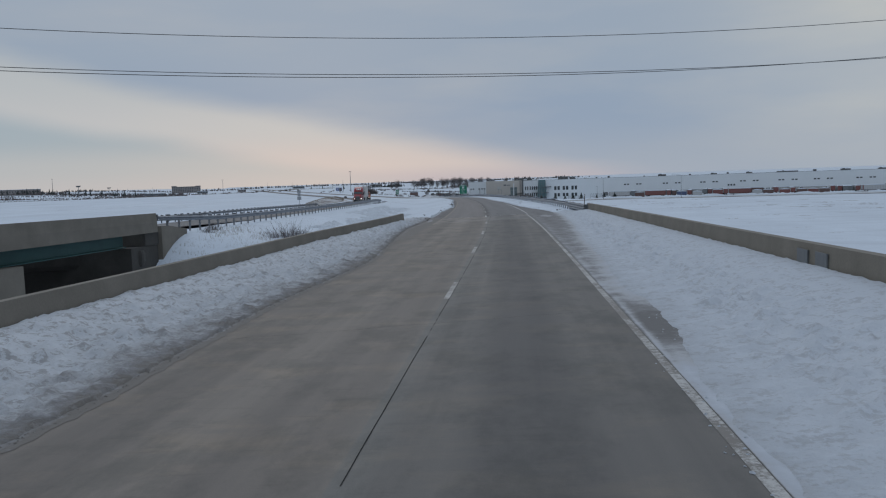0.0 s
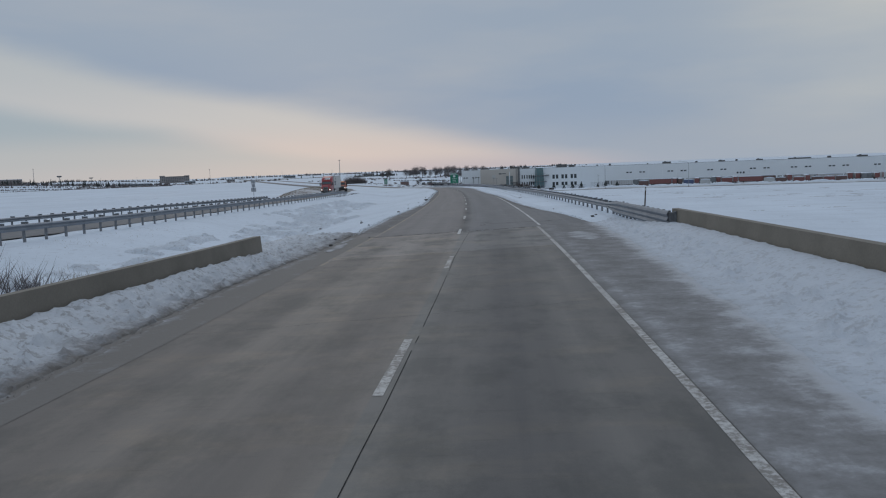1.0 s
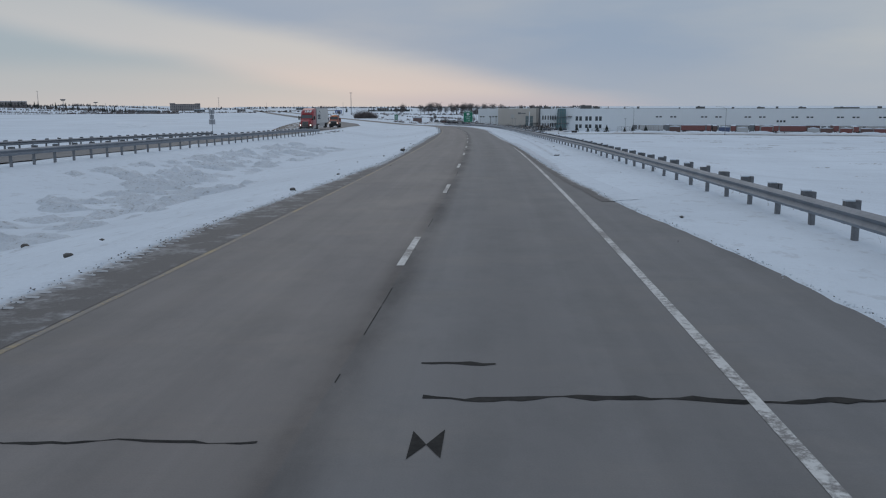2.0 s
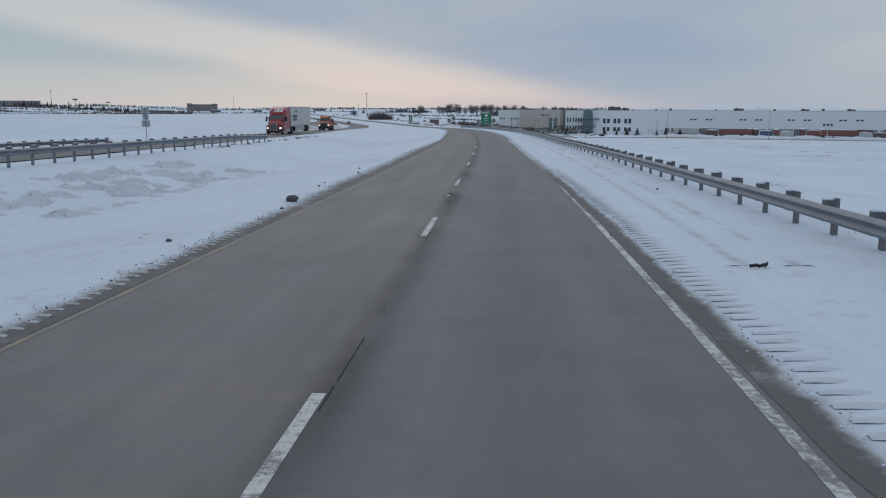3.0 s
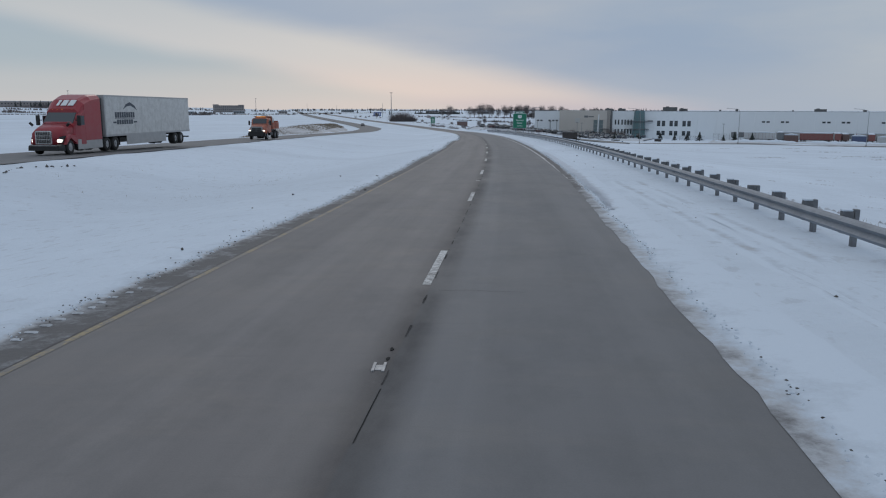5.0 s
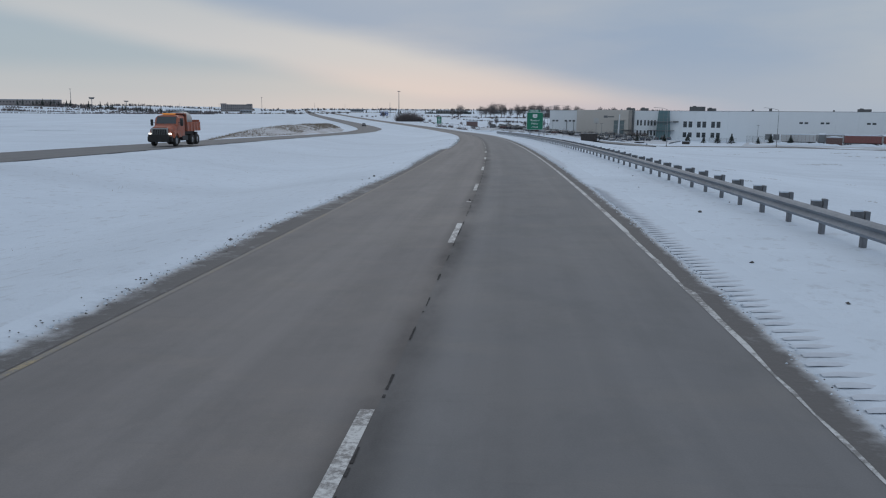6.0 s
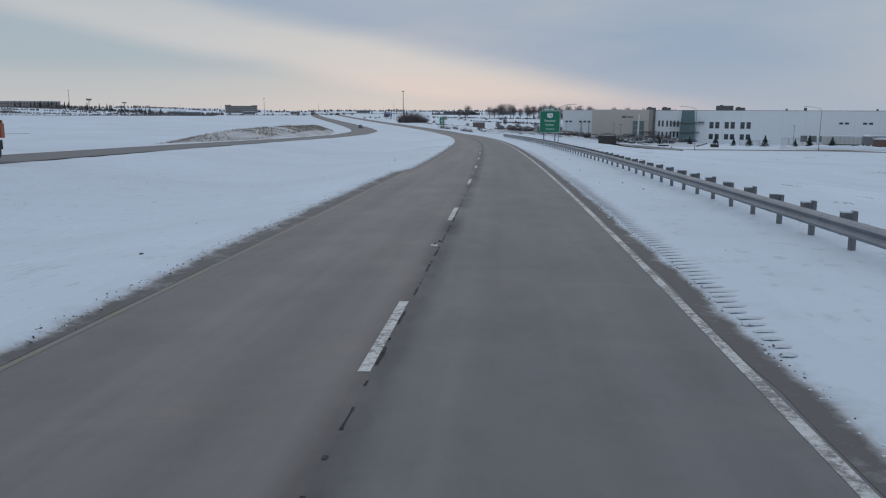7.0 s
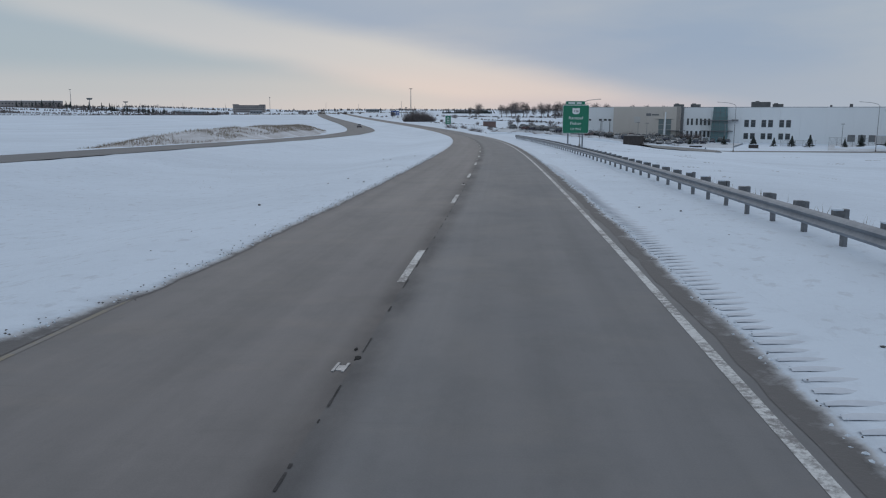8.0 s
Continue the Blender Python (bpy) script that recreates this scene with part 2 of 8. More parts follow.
    col = mix(nt, mix(nt, 1.0, (0.0, 0.0, 0.0), ramp(nt, lane_tone.outputs[0], [(0.0, 0.0), (1.0, 1.0)])), mix(nt, 1.0, col, (1.03, 0.995, 0.975), "MULTIPLY"), mix(nt, 1.0, col, (0.93, 0.955, 0.98), "MULTIPLY"))
    # stains, pale scaled patches and scrapes across the lane
    stain = noise_fac(nt, 1.0, 6, 0.72, vec=uv.outputs[0], stretch=(0.85, 0.50, 1))
    col = mix(nt, ramp(nt, stain, [(0.47, 0.0), (0.61, mottle)]), col, mix(nt, 1.0, col, (0.62, 0.65, 0.65), "MULTIPLY"))
    scaled = noise_fac(nt, 1.0, 6, 0.70, vec=uv.outputs[0], stretch=(0.42, 0.85, 1))
    col = mix(nt, ramp(nt, scaled, [(0.50, 0.0), (0.66, mottle)]), col, mix(nt, 1.0, col, (1.34, 1.25, 1.12), "MULTIPLY"))
    scrape = noise_fac(nt, 1.0, 4, 0.62, vec=uv.outputs[0], stretch=(0.9, 8.0, 1))
    col = mix(nt, ramp(nt, scrape, [(0.60, 0.0), (0.70, 0.55 * mottle)]), col, mix(nt, 1.0, col, (0.70, 0.69, 0.68), "MULTIPLY"))
    col = mix(nt, 0.25, col, ramp(nt, grit, [(0.3, 0.06), (0.7, 0.22)]), "OVERLAY")
    nt.links.new(col, b.inputs["Base Color"])
    rough = ramp(nt, blot, [(0.3, 0.62), (0.7, 0.85)])
    nt.links.new(rough, b.inputs["Roughness"])
    b.inputs["Specular IOR Level"].default_value = 0.35
    bump(nt, b, grit, 0.25, 0.006)
    return m


M_ASPHALT = road_material("worn_asphalt", (0.180, 0.174, 0.173), (0.262, 0.252, 0.250), 0.25, (0.145, 0.138, 0.137), (0.075, 0.070, 0.070), 0.95, 0.35, 0.26)
M_ASPHALT_COOL = road_material("older_asphalt", (0.140, 0.144, 0.152), (0.205, 0.212, 0.222), 0.1, (0.14, 0.14, 0.145), (0.085, 0.080, 0.080), 0.0, 0.0, 0.2)
M_DECK = road_material("bridge_concrete", (0.164, 0.152, 0.139), (0.305, 0.278, 0.246), 0.35, (0.105, 0.100, 0.099), (0.29, 0.275, 0.25), 0.6, 0.85, 0.62)
M_APPROACH = road_material("approach_concrete", (0.215, 0.203, 0.192), (0.345, 0.320, 0.297), 0.25, (0.125, 0.119, 0.116), (0.29, 0.275, 0.25), 0.5, 0.70, 1.0)
M_PARAPET = varied("parapet_concrete", (0.165, 0.148, 0.122), (0.23, 0.208, 0.175), 0.85, 0.8, 25.0, relief=0.25)


def worn_paint(name, col, under, keep):
    """Road paint chipped down to the pavement."""
    m, nt, b = principled(name)
    n1, n2 = noise_fac(nt, 1.1, 5, 0.65), noise_fac(nt, 14.0, 5, 0.75)
    chips = ramp(nt, mix(nt, 0.5, n1, n2), [(0.62 - keep * 0.22, 0.0), (0.68 - keep * 0.18, 1.0)])
    tone = ramp(nt, n2, [(0.3, tuple(c * 0.75 for c in col)), (0.7, col)])
    nt.links.new(mix(nt, chips, under, tone), b.inputs["Base Color"])
    b.inputs["Roughness"].default_value = 0.65
    return m


M_WHITE_LINE = worn_paint("white_paint_line", (0.60, 0.60, 0.59), (0.19, 0.182, 0.178), 0.85)
M_WHITE_DECK = worn_paint("worn_paint_on_deck", (0.52, 0.515, 0.50), (0.20, 0.185, 0.17), 0.75)
M_YELLOW_LINE = worn_paint("yellow_paint_line", (0.33, 0.26, 0.15), (0.18, 0.165, 0.15), 0.66)
M_YELLOW_FAINT = worn_paint("faded_yellow_line", (0.24, 0.205, 0.145), (0.18, 0.168, 0.155), 0.6)
M_CRACK = varied("open_road_crack", (0.035, 0.033, 0.033), (0.085, 0.081, 0.080), 0.95, 3.0, 30.0, spec=0.1)
M_TAR = varied("tar_joint", (0.02, 0.02, 0.02), (0.05, 0.048, 0.046), 0.95, 2.0, 20.0, spec=0.1)
M_GALV = varied("galvanised_steel", (0.168, 0.186, 0.213), (0.240, 0.262, 0.294), 0.6, 1.5, 14.0, metal=0.25, relief=0.05)
M_POST = varied("weathered_post", (0.17, 0.175, 0.185), (0.30, 0.31, 0.325), 0.75, 2.0, 22.0)


# ---------------------------------------------------------------- the road's line
KNOTS = (0, 60, 120, 180, 240, 300, 360, 420, 480, 540, 600, 680, 800, 1500, 6000)
KAPPA = (-0.060, 0.897, 0.319, 0.616, 0.583, 0.299, 0.828, 0.428, 0.995, 0.970, 0.471, 0.312, -0.119, 0.0, 0.0)      # bend, 1/km, to the left
SLOPE = (-1.058, -0.675, -0.774, -0.815, -1.063, -1.407, -1.328, -1.135, -1.088, -0.612, -0.064, 0.222, 0.55, 0.15, 0.0)   # per cent
_S = np.arange(-400.0, 5200.0, 1.0)
_k = np.interp(_S, KNOTS, KAPPA) * 1e-3
_k[_S < 0] = 0.0
_g = np.interp(_S, KNOTS, SLOPE) * 1e-2
_g[_S < 0] = -0.01058


def _run(a):
    c = np.concatenate([[0.0], np.cumsum((a[1:] + a[:-1]) / 2)])
    return c - c[400]


_H = _run(_k)
_X, _Y, _Z = _run(-np.sin(_H)), _run(np.cos(_H)), _run(_g)


def lean(s, u):
    """Fall of the land and the superelevation of the bend, over the flat plan."""
    s0 = np.clip(s, -400, 480)
    h = np.interp(s0, _S, _H)
    x = np.interp(s0, _S, _X) + u * np.cos(h) + 5.0
    y = np.interp(s0, _S, _Y) + u * np.sin(h) - 150.0
    c, d = math.cos(radians(9)), math.sin(radians(9))
    return 0.01529 * (x * c + y * d) - 0.00672 * (-x * d + y * c)


def road_at(s, u=0.0, dz=0.0):
    """Points s metres along the dashed line, u to its right, dz above the pavement."""
    s, u, dz = np.broadcast_arrays(np.asarray(s, float), np.asarray(u, float), np.asarray(dz, float))
    h = np.interp(s, _S, _H)
    near, far = np.clip(u, -450, 450), u - np.clip(u, -450, 450)
    x = np.interp(s, _S, _X) + near * np.cos(h) + far * math.cos(0.25)
    y = np.interp(s, _S, _Y) + near * np.sin(h) + far * math.sin(0.25)
    return np.stack([x, y, np.interp(s, _S, _Z) + lean(s, np.clip(u, -40, 40)) + dz], -1)


def road_pose(s, u=0.0, dz=0.0, turn=0.0):
    p = road_at(s, u, dz)
    return pose(p[0], p[1], p[2], 0, 0, math.degrees(np.interp(s, _S, _H)) + turn)


def smooth(x, a, b):
    t = np.clip((np.asarray(x, float) - a) / (b - a), 0, 1)
    return t * t * (3 - 2 * t)


def rough_line(s, size, seed, length):
    """Uneven wandering of an edge along the road."""
    s = np.asarray(s, float)
    v = np.zeros_like(s)
    rng = np.random.RandomState(seed)
    for k in range(6):
        v += size / 1.55 ** k * np.sin(s * 2 * math.pi / (length / 2.1 ** k) + rng.rand() * 6.28)
    return v


# ---------------------------------------------------------------- mesh helpers
def mesh_object(name, verts, faces, material, parent=None, label="", smooth_shade=False, uvs=None):
    me = bpy.data.meshes.new(name)
    me.from_pydata([tuple(v) for v in verts], [], faces)
    if uvs is not None:
        layer = me.uv_layers.new(name="UVMap")
        idx = np.empty(len(me.loops), dtype=np.int32)
        me.loops.foreach_get("vertex_index", idx)
        layer.data.foreach_set("uv", np.asarray(uvs, dtype=np.float32)[idx].ravel())
    if smooth_shade:
        me.polygons.foreach_set("use_smooth", [True] * len(me.polygons))
    me.materials.append(material)
    me.update()
    ob = new(name, me)
    if parent:
        ob.parent = parent
    if label:
        ob["label"] = label
    return ob


def part(name, bm, material, parent=None, label="", smooth_shade=False):
    me = bpy.data.meshes.new(name)
    bmesh.ops.recalc_face_normals(bm, faces=bm.faces[:])
    bm.to_mesh(me)
    bm.free()
    if smooth_shade:
        me.polygons.foreach_set("use_smooth", [True] * len(me.polygons))
    me.materials.append(material)
    ob = new(name, me)
    if parent:
        ob.parent = parent
    if label:
        ob["label"] = label
    return ob


def box(bm, x0, x1, y0, y1, z0, z1, bevel=0.0):
    r = bmesh.ops.create_cube(bm, size=1.0, matrix=Matrix.LocRotScale(((x0 + x1) / 2, (y0 + y1) / 2, (z0 + z1) / 2), None, (x1 - x0, y1 - y0, z1 - z0)))
    if bevel:
        es = list({e for v in r["verts"] for e in v.link_edges})
        bmesh.ops.bevel(bm, geom=es, offset=bevel, segments=2, affect="EDGES", profile=0.6)
    return bm


def boxed(*a, **k):
    return box(bmesh.new(), *a, **k)


def rod(bm, p, q, r0, r1=None, n=8):
    p, q = Vector(p), Vector(q)
    d = q - p
    m = Matrix.Translation((p + q) / 2) @ d.to_track_quat("Z", "Y").to_matrix().to_4x4()
    bmesh.ops.create_cone(bm, cap_ends=True, segments=n, radius1=r0, radius2=r0 if r1 is None else r1, depth=d.length, matrix=m)
    return bm


def ribbon(name, s, profiles, material, parent=None, label="", smooth_shade=True, slant=0.0):
    """A sheet along the road. profiles: list of (u, dz), each a number or an array over s. slant: shift along the road for each metre across."""
    rows, cols = len(s), len(profiles)
    grid = np.zeros((rows, cols, 3))
    uv = np.zeros((rows, cols, 2))
    for j, (u, dz) in enumerate(profiles):
        along = s + slant * u
        grid[:, j] = road_at(along, u, dz)
        uv[:, j, 0], uv[:, j, 1] = u, along
    idx = np.arange(rows * cols).reshape(rows, cols)
    quads = np.stack([idx[:-1, :-1], idx[:-1, 1:], idx[1:, 1:], idx[1:, :-1]], -1).reshape(-1, 4)
    return mesh_object(name, grid.reshape(-1, 3), quads.tolist(), material, parent, label, smooth_shade, uv.reshape(-1, 2))


def extrude_along(name, s, section, material, parent=None, label="", smooth_shade=False, u0=0.0, closed=True):
    """A closed cross-section (u, dz) swept along the road, with end caps."""
    n, rows = len(section), len(s)
    grid = np.zeros((rows, n, 3))
    for j, (u, dz) in enumerate(section):
        grid[:, j] = road_at(s, u0 + u, dz)        # u0 may be a number or one value for each s
    idx = np.arange(rows * n).reshape(rows, n)
    nxt = np.roll(idx, -1, axis=1)
    quads = np.stack([idx[:-1], nxt[:-1], nxt[1:], idx[1:]], -1).reshape(-1, 4).tolist()
    if closed:
        quads += [idx[0].tolist()[::-1], idx[-1].tolist()]
    return mesh_object(name, grid.reshape(-1, 3), quads, material, parent, label, smooth_shade)


# ---------------------------------------------------------------- ground
JOINT, SKEW = 68.05, 0.27        # the joint crosses the road at a slant, as the bridge ends do


def field_level(s, u):
    """The open fields, lower than the raised road."""
    right = -9.5 - 4.0 * smooth(u, 30, 85) + 6.5 * smooth(s, 600, 900) * (1 - smooth(u, 20, 140) * (1 - smooth(s, 720, 900))) + 5.0 * smooth(s, 900, 1300)
    left = -6.9 + 0.6 * smooth(s, 900, 1500)
    return np.where(u > 0, right, left)


def ground_height(s, u):
    s, u = np.broadcast_arrays(np.asarray(s, float), np.asarray(u, float))
    zr = np.interp(s, _S, _Z) + lean(s, np.clip(u, -40, 40))
    zo = zr + 0.45
    fl = field_level(s, u)
    v = u - opp_shift(s) * smooth(-u, 10, 24)
    # right of the pavement: shoulder, verge, bank to the field
    right = np.where(u < 8.8, zr + 0.05, zr + 0.05 - 0.26 * (u - 8.8))
    right = np.maximum(right, np.minimum(fl, zr))
    # median: a shallow ditch between the carriageways
    k = np.clip((-v - 4.5) / 16.0, 0, 1)
    med = zr + 0.06 + 0.34 * smooth(k, 0.1, 1.0) - 0.9 * np.sin(np.pi * k) ** 2
    # beyond the other carriageway
    out = zo - 0.20 * np.maximum(-v - 34.5, 0)
    out = np.maximum(out, np.minimum(fl, zo))
    left = np.where(v > -20.5, med, np.where(v > -34.5, zo - 0.03, out))
    z = np.where(u >= 0, right, left)
    # the valley that the bridges cross
    cut = valley(s, u)
    z = z * (1 - cut) + np.minimum(z, -7.0) * cut
    far = np.maximum(np.abs(u) - 350, 0) + np.maximum(s - 1500, 0)
    # the higher land with houses beyond the left-hand field
    rise = 9.0 * smooth(s, 1180, 1300) * smooth(-u, 210, 400)
    return z + 0.0022 * np.minimum(far, 2000) + rise


def opp_shift(s):
    """How far the opposing carriageway swings out from its line beside the bridge."""
    return np.interp(s, (100, 190, 245, 318, 345, 370, 410, 450, 490, 530, 580, 640, 720, 850, 1100), (0, -1.3, -3.4, -7.2, -7.8, -7.4, -5.2, -4.6, -3.4, -0.6, 0, 0, 0.3, 0, -2.0))


def swung(s, u):
    return u + opp_shift(s) * smooth(-np.asarray(u, float), 10, 22)


def valley(s, u=0.0):
    t = s + 9.0 * smooth(-np.asarray(u, float), 8.2, 12)
    return smooth(t, -75, -55) * (1 - smooth(t, 46, 62))


_fine = np.concatenate([np.arange(-400, -20, 10.0), np.arange(-20, 62, 1.0), np.arange(62, 330, 0.4), np.arange(330, 520, 2.0), np.arange(520, 1200, 10.0), np.arange(1200, 1600, 25.0), np.arange(1600, 5001, 100.0)])


def snow_edge_left(s):
    mid = np.interp(s, (60, 84, 108, 120, 128, 142, 152, 160, 168, 178, 190, 207, 214, 224, 238, 246, 262, 270, 273, 276, 290, 320), (-4.85, -4.90, -4.08, -4.16, -4.42, -4.42, -4.60, -4.64, -4.46, -4.28, -4.05, -4.12, -4.32, -4.22, -3.96, -4.20, -4.22, -4.10, -3.62, -3.55, -3.50, -3.62))
    return mid + rough_line(s, 0.022, 3, 9.0) + rough_line(s, 0.018, 4, 1.3)


def snow_edge_right(s):
    mid = np.interp(s, (60, 72, 78, 88, 98, 108, 118, 130, 142, 155, 168, 182, 200, 222, 250, 280, 320), (6.05, 5.95, 5.70, 4.75, 4.25, 4.06, 4.02, 3.88, 3.74, 3.60, 3.60, 3.66, 3.92, 4.05, 4.06, 4.15, 4.20))
    return mid + rough_line(s, 0.02, 5, 9.0) + rough_line(s, 0.014, 6, 1.3)


def build_ground():
    s = _fine
    cols = []
    for u in (-4000, -2500, -1500, -900, -600, -450, -320, -220, -150, -110, -85, -70, -58, -50, -44, -39.5, -36, -34.5, -33.4):
        cols.append((np.full_like(s, u), None))
    cols = [(swung(s, u), m) for u, m in cols]
    for u in (-32.9, -28, -23.4):
        cols.append((swung(s, u), -0.12))
    for u in (-22.9, -22.2, -21.2, -20, -18.5, -17, -15.5, -14, -12.5, -11, -10, -9, -8.2, -7.5, -6.9, -6.3, -5.8):
        cols.append((swung(s, u), None))
    el, er = snow_edge_left(s), snow_edge_right(s)
    for k in range(1, 5):
        cols[-k] = (np.minimum(cols[-k][0], el - 1.1 - 0.12 * k), None)
    for d, h in ((-1.1, 0.05), (-0.6, 0.04), (-0.25, 0.03), (-0.08, 0.015), (0.0, -0.05)):
        cols.append((el + d, ("road", h)))
    cols.append((np.full_like(s, -3.3), ("road", -0.12)))
    cols.append((np.full_like(s, 3.3), ("road", -0.12)))
    for d, h in ((0.0, -0.05), (0.08, 0.015), (0.3, 0.03), (0.7, 0.045), (1.2, 0.05)):
        cols.append((er + d, ("road", h)))
    for k, u in enumerate((6.6, 7.2, 7.8, 8.4)):
        cols.append((np.maximum(u, er + 1.32 + 0.12 * k), None))
    for u in (9.0, 10, 11.5, 13.5, 16, 20, 25, 31, 38, 46, 56, 70, 90, 115, 145, 180, 230, 300, 450, 700, 1200, 2200, 4000):
        cols.append((np.full_like(s, u), None))
    P = np.zeros((len(s), len(cols), 3))
    for j, (u, mode) in enumerate(cols):
        cut = valley(s, u)
        p = road_at(s, u)
        z = ground_height(s, u)
        if isinstance(mode, tuple):
            z = p[:, 2] + mode[1]
        elif mode is not None:
            z = p[:, 2] + 0.45 + mode
        if mode is not None:
            z = z * (1 - cut) + np.minimum(z, -7.0) * cut
        else:
            amp = 0.05
            q = np.array([noise.noise((a[0] * 0.35, a[1] * 0.35, j * 0.2)) for a in p])
            q2 = np.array([noise.noise((a[0] * 0.05, a[1] * 0.05, 7.0)) for a in p])
            z = z + amp * q * (np.abs(u) > 5.5) + 0.25 * q2 * (np.abs(u) > 36)
        p[:, 2] = z - 0.35 * (1 - smooth(s, 67.0, 71.5)) * (np.abs(u) < 8.0)
        P[:, j] = p
    rows, n = P.shape[:2]
    idx = np.arange(rows * n).reshape(rows, n)
    quads = np.stack([idx[:-1, :-1], idx[:-1, 1:], idx[1:, 1:], idx[1:, :-1]], -1).reshape(-1, 4)
    g = mesh_object("ground", P.reshape(-1, 3), quads.tolist(), M_SNOW, smooth_shade=True)
    return tagged(g, "snow-covered fields, verges and median under a grey sky", "ground", kind="structure")


build_ground()


# ---------------------------------------------------------------- carriageways
def build_road():
    s = np.concatenate([np.arange(JOINT, 330, 2.0), np.arange(330, 700, 4.0), np.arange(700, 5000, 50.0)])
    ob = ribbon("road", s, [(-5.6, -0.02), (-3.9, 0.0), (0, 0.0), (3.9, 0.0), (6.6, -0.02)], M_ASPHALT, slant=SKEW * (1 - smooth(s, 72, 100)))
    tagged(ob, "worn grey asphalt carriageway with two lanes, dry and salt-stained", "road", kind="structure")
    s2 = np.concatenate([np.arange(48, 700, 4.0), np.arange(700, 5000, 50.0)])
    ob = ribbon("road_opposite", s2, [(swung(s2, u), np.interp(s2, (48, 75), (0.78, 0.45))) for u in (-33.1, -30, -26.5, -23.1)], M_ASPHALT_COOL)
    tagged(ob, "asphalt carriageway of the opposing traffic beyond the median", "road", kind="structure")


build_road()


def slab(name, s0, s1, u0, u1, top, thick, material, label, kind="structure", category="bridge"):
    s = np.arange(s0, s1 + 0.01, (s1 - s0) / max(2, round((s1 - s0) / 3)))
    rows = ribbon(name, s, [(u0, top - thick), (u0, top), ((u0 + u1) / 2, top), (u1, top), (u1, top - thick), (u0, top - thick)], material, smooth_shade=False, slant=SKEW * smooth(s, 20, 57))
    return tagged(rows, label, category, kind=kind)


slab("bridge_deck", -80, 58.55, -7.5, 8.7, 0.0, 0.35, M_DECK, "grey concrete bridge deck with worn wheel paths")
slab("approach_slab", 58.58, JOINT - 0.06, -7.5, 8.7, 0.0, 0.35, M_APPROACH, "paler concrete approach slab at the end of the bridge")
PAR_S = np.arange(-80, 58.1, 2.0)
PAR_L, PAR_R = -7.0 + 1.0 * smooth(PAR_S, 30, 58), 7.95
pl = extrude_along("parapet", PAR_S, [(-0.24, -0.30), (0.14, -0.30), (0.14, 0.10), (0.02, 0.35), (-0.02, 0.86), (-0.24, 0.86)], M_PARAPET, u0=PAR_L)
tagged(pl, "tan concrete bridge parapet with snow banked against it", "parapet", "parapets of the bridges", "structure")
pr = extrude_along("parapet", np.arange(-80, 63.6, 1.9), [(-0.14, -0.30), (0.24, -0.30), (0.24, 0.86), (0.02, 0.86), (-0.02, 0.35), (-0.14, 0.10)], M_PARAPET, u0=PAR_R)
tagged(pr, "tan concrete bridge parapet with snow banked against it", "parapet", "parapets of the bridges", "structure")


# lane markings
def mark(s0, s1, u, w, material, name, label):
    n = max(2, int((s1 - s0) / 3) + 1)
    s = np.linspace(s0, s1, n)
    return tagged(ribbon(name, s, [(u - w / 2, 0.004), (u + w / 2, 0.004)], material), label, "road marking", kind="structure")


PHASE, PERIOD = 17.91, 12.192
for k in range(0, 46):
    s_d, on_deck = PHASE + k * PERIOD, PHASE + k * PERIOD < 60
    mark(s_d - 0.3 * on_deck, s_d - 0.3 * on_deck + 3.05, 0.11 if on_deck else -0.02, 0.125, M_WHITE_DECK if on_deck else M_WHITE_LINE, "lane_dash", "worn white lane dash on the pavement")
mark(-80, JOINT + 0.8, 3.51, 0.12, M_WHITE_DECK, "edge_line", "worn white edge line on the bridge deck")
mark(JOINT + 1.05, 640, 3.66, 0.12, M_WHITE_LINE, "edge_line", "solid white edge line on the pavement")
mark(JOINT - 12, JOINT - 1.1, -3.72, 0.10, M_YELLOW_LINE, "edge_line_yellow", "solid yellow edge line on the bridge deck")
mark(JOINT - 0.9, 205, -3.66, 0.10, M_YELLOW_LINE, "edge_line_yellow", "solid yellow edge line on the pavement")
mark(205, 640, -3.66, 0.09, M_YELLOW_FAINT, "edge_line_yellow", "faded yellow edge line on the pavement")


# ---------------------------------------------------------------- more materials
def paint(name, col, rough=0.4, spec=0.5, dirt=0.25):
    """Plain paint with a little road dirt."""
    m, nt, b = principled(name)
    n = noise_fac(nt, 2.5, 5, 0.6)
    n2 = noise_fac(nt, 20.0, 3, 0.6)
    d = ramp(nt, mix(nt, 0.4, n, n2), [(0.42, 0.0), (0.70, dirt)])
    nt.links.new(mix(nt, d, col, (0.22, 0.21, 0.20)), b.inputs["Base Color"])
    b.inputs["Roughness"].default_value = rough
    b.inputs["Specular IOR Level"].default_value = spec
    return m


def many_paint(name, cols, rough=0.4):
    """One of several paints, chosen for each object."""
    m, nt, b = principled(name)
    info = nnode(nt, "ShaderNodeObjectInfo")
    n = nnode(nt, "ShaderNodeValToRGB")
    n.color_ramp.interpolation = "CONSTANT"
    els = n.color_ramp.elements
    while len(els) < len(cols):
        els.new(0.5)
    for i, (e, c) in enumerate(zip(els, cols)):
        e.position, e.color = i / len(cols), (*c, 1)
    nt.links.new(info.outputs["Random"], n.inputs[0])
    d = ramp(nt, noise_fac(nt, 1.3, 5, 0.6), [(0.45, 0.0), (0.75, 0.3)])
    nt.links.new(mix(nt, d, n.outputs[0], (0.25, 0.24, 0.23)), b.inputs["Base Color"])
    b.inputs["Roughness"].default_value = rough
    return m


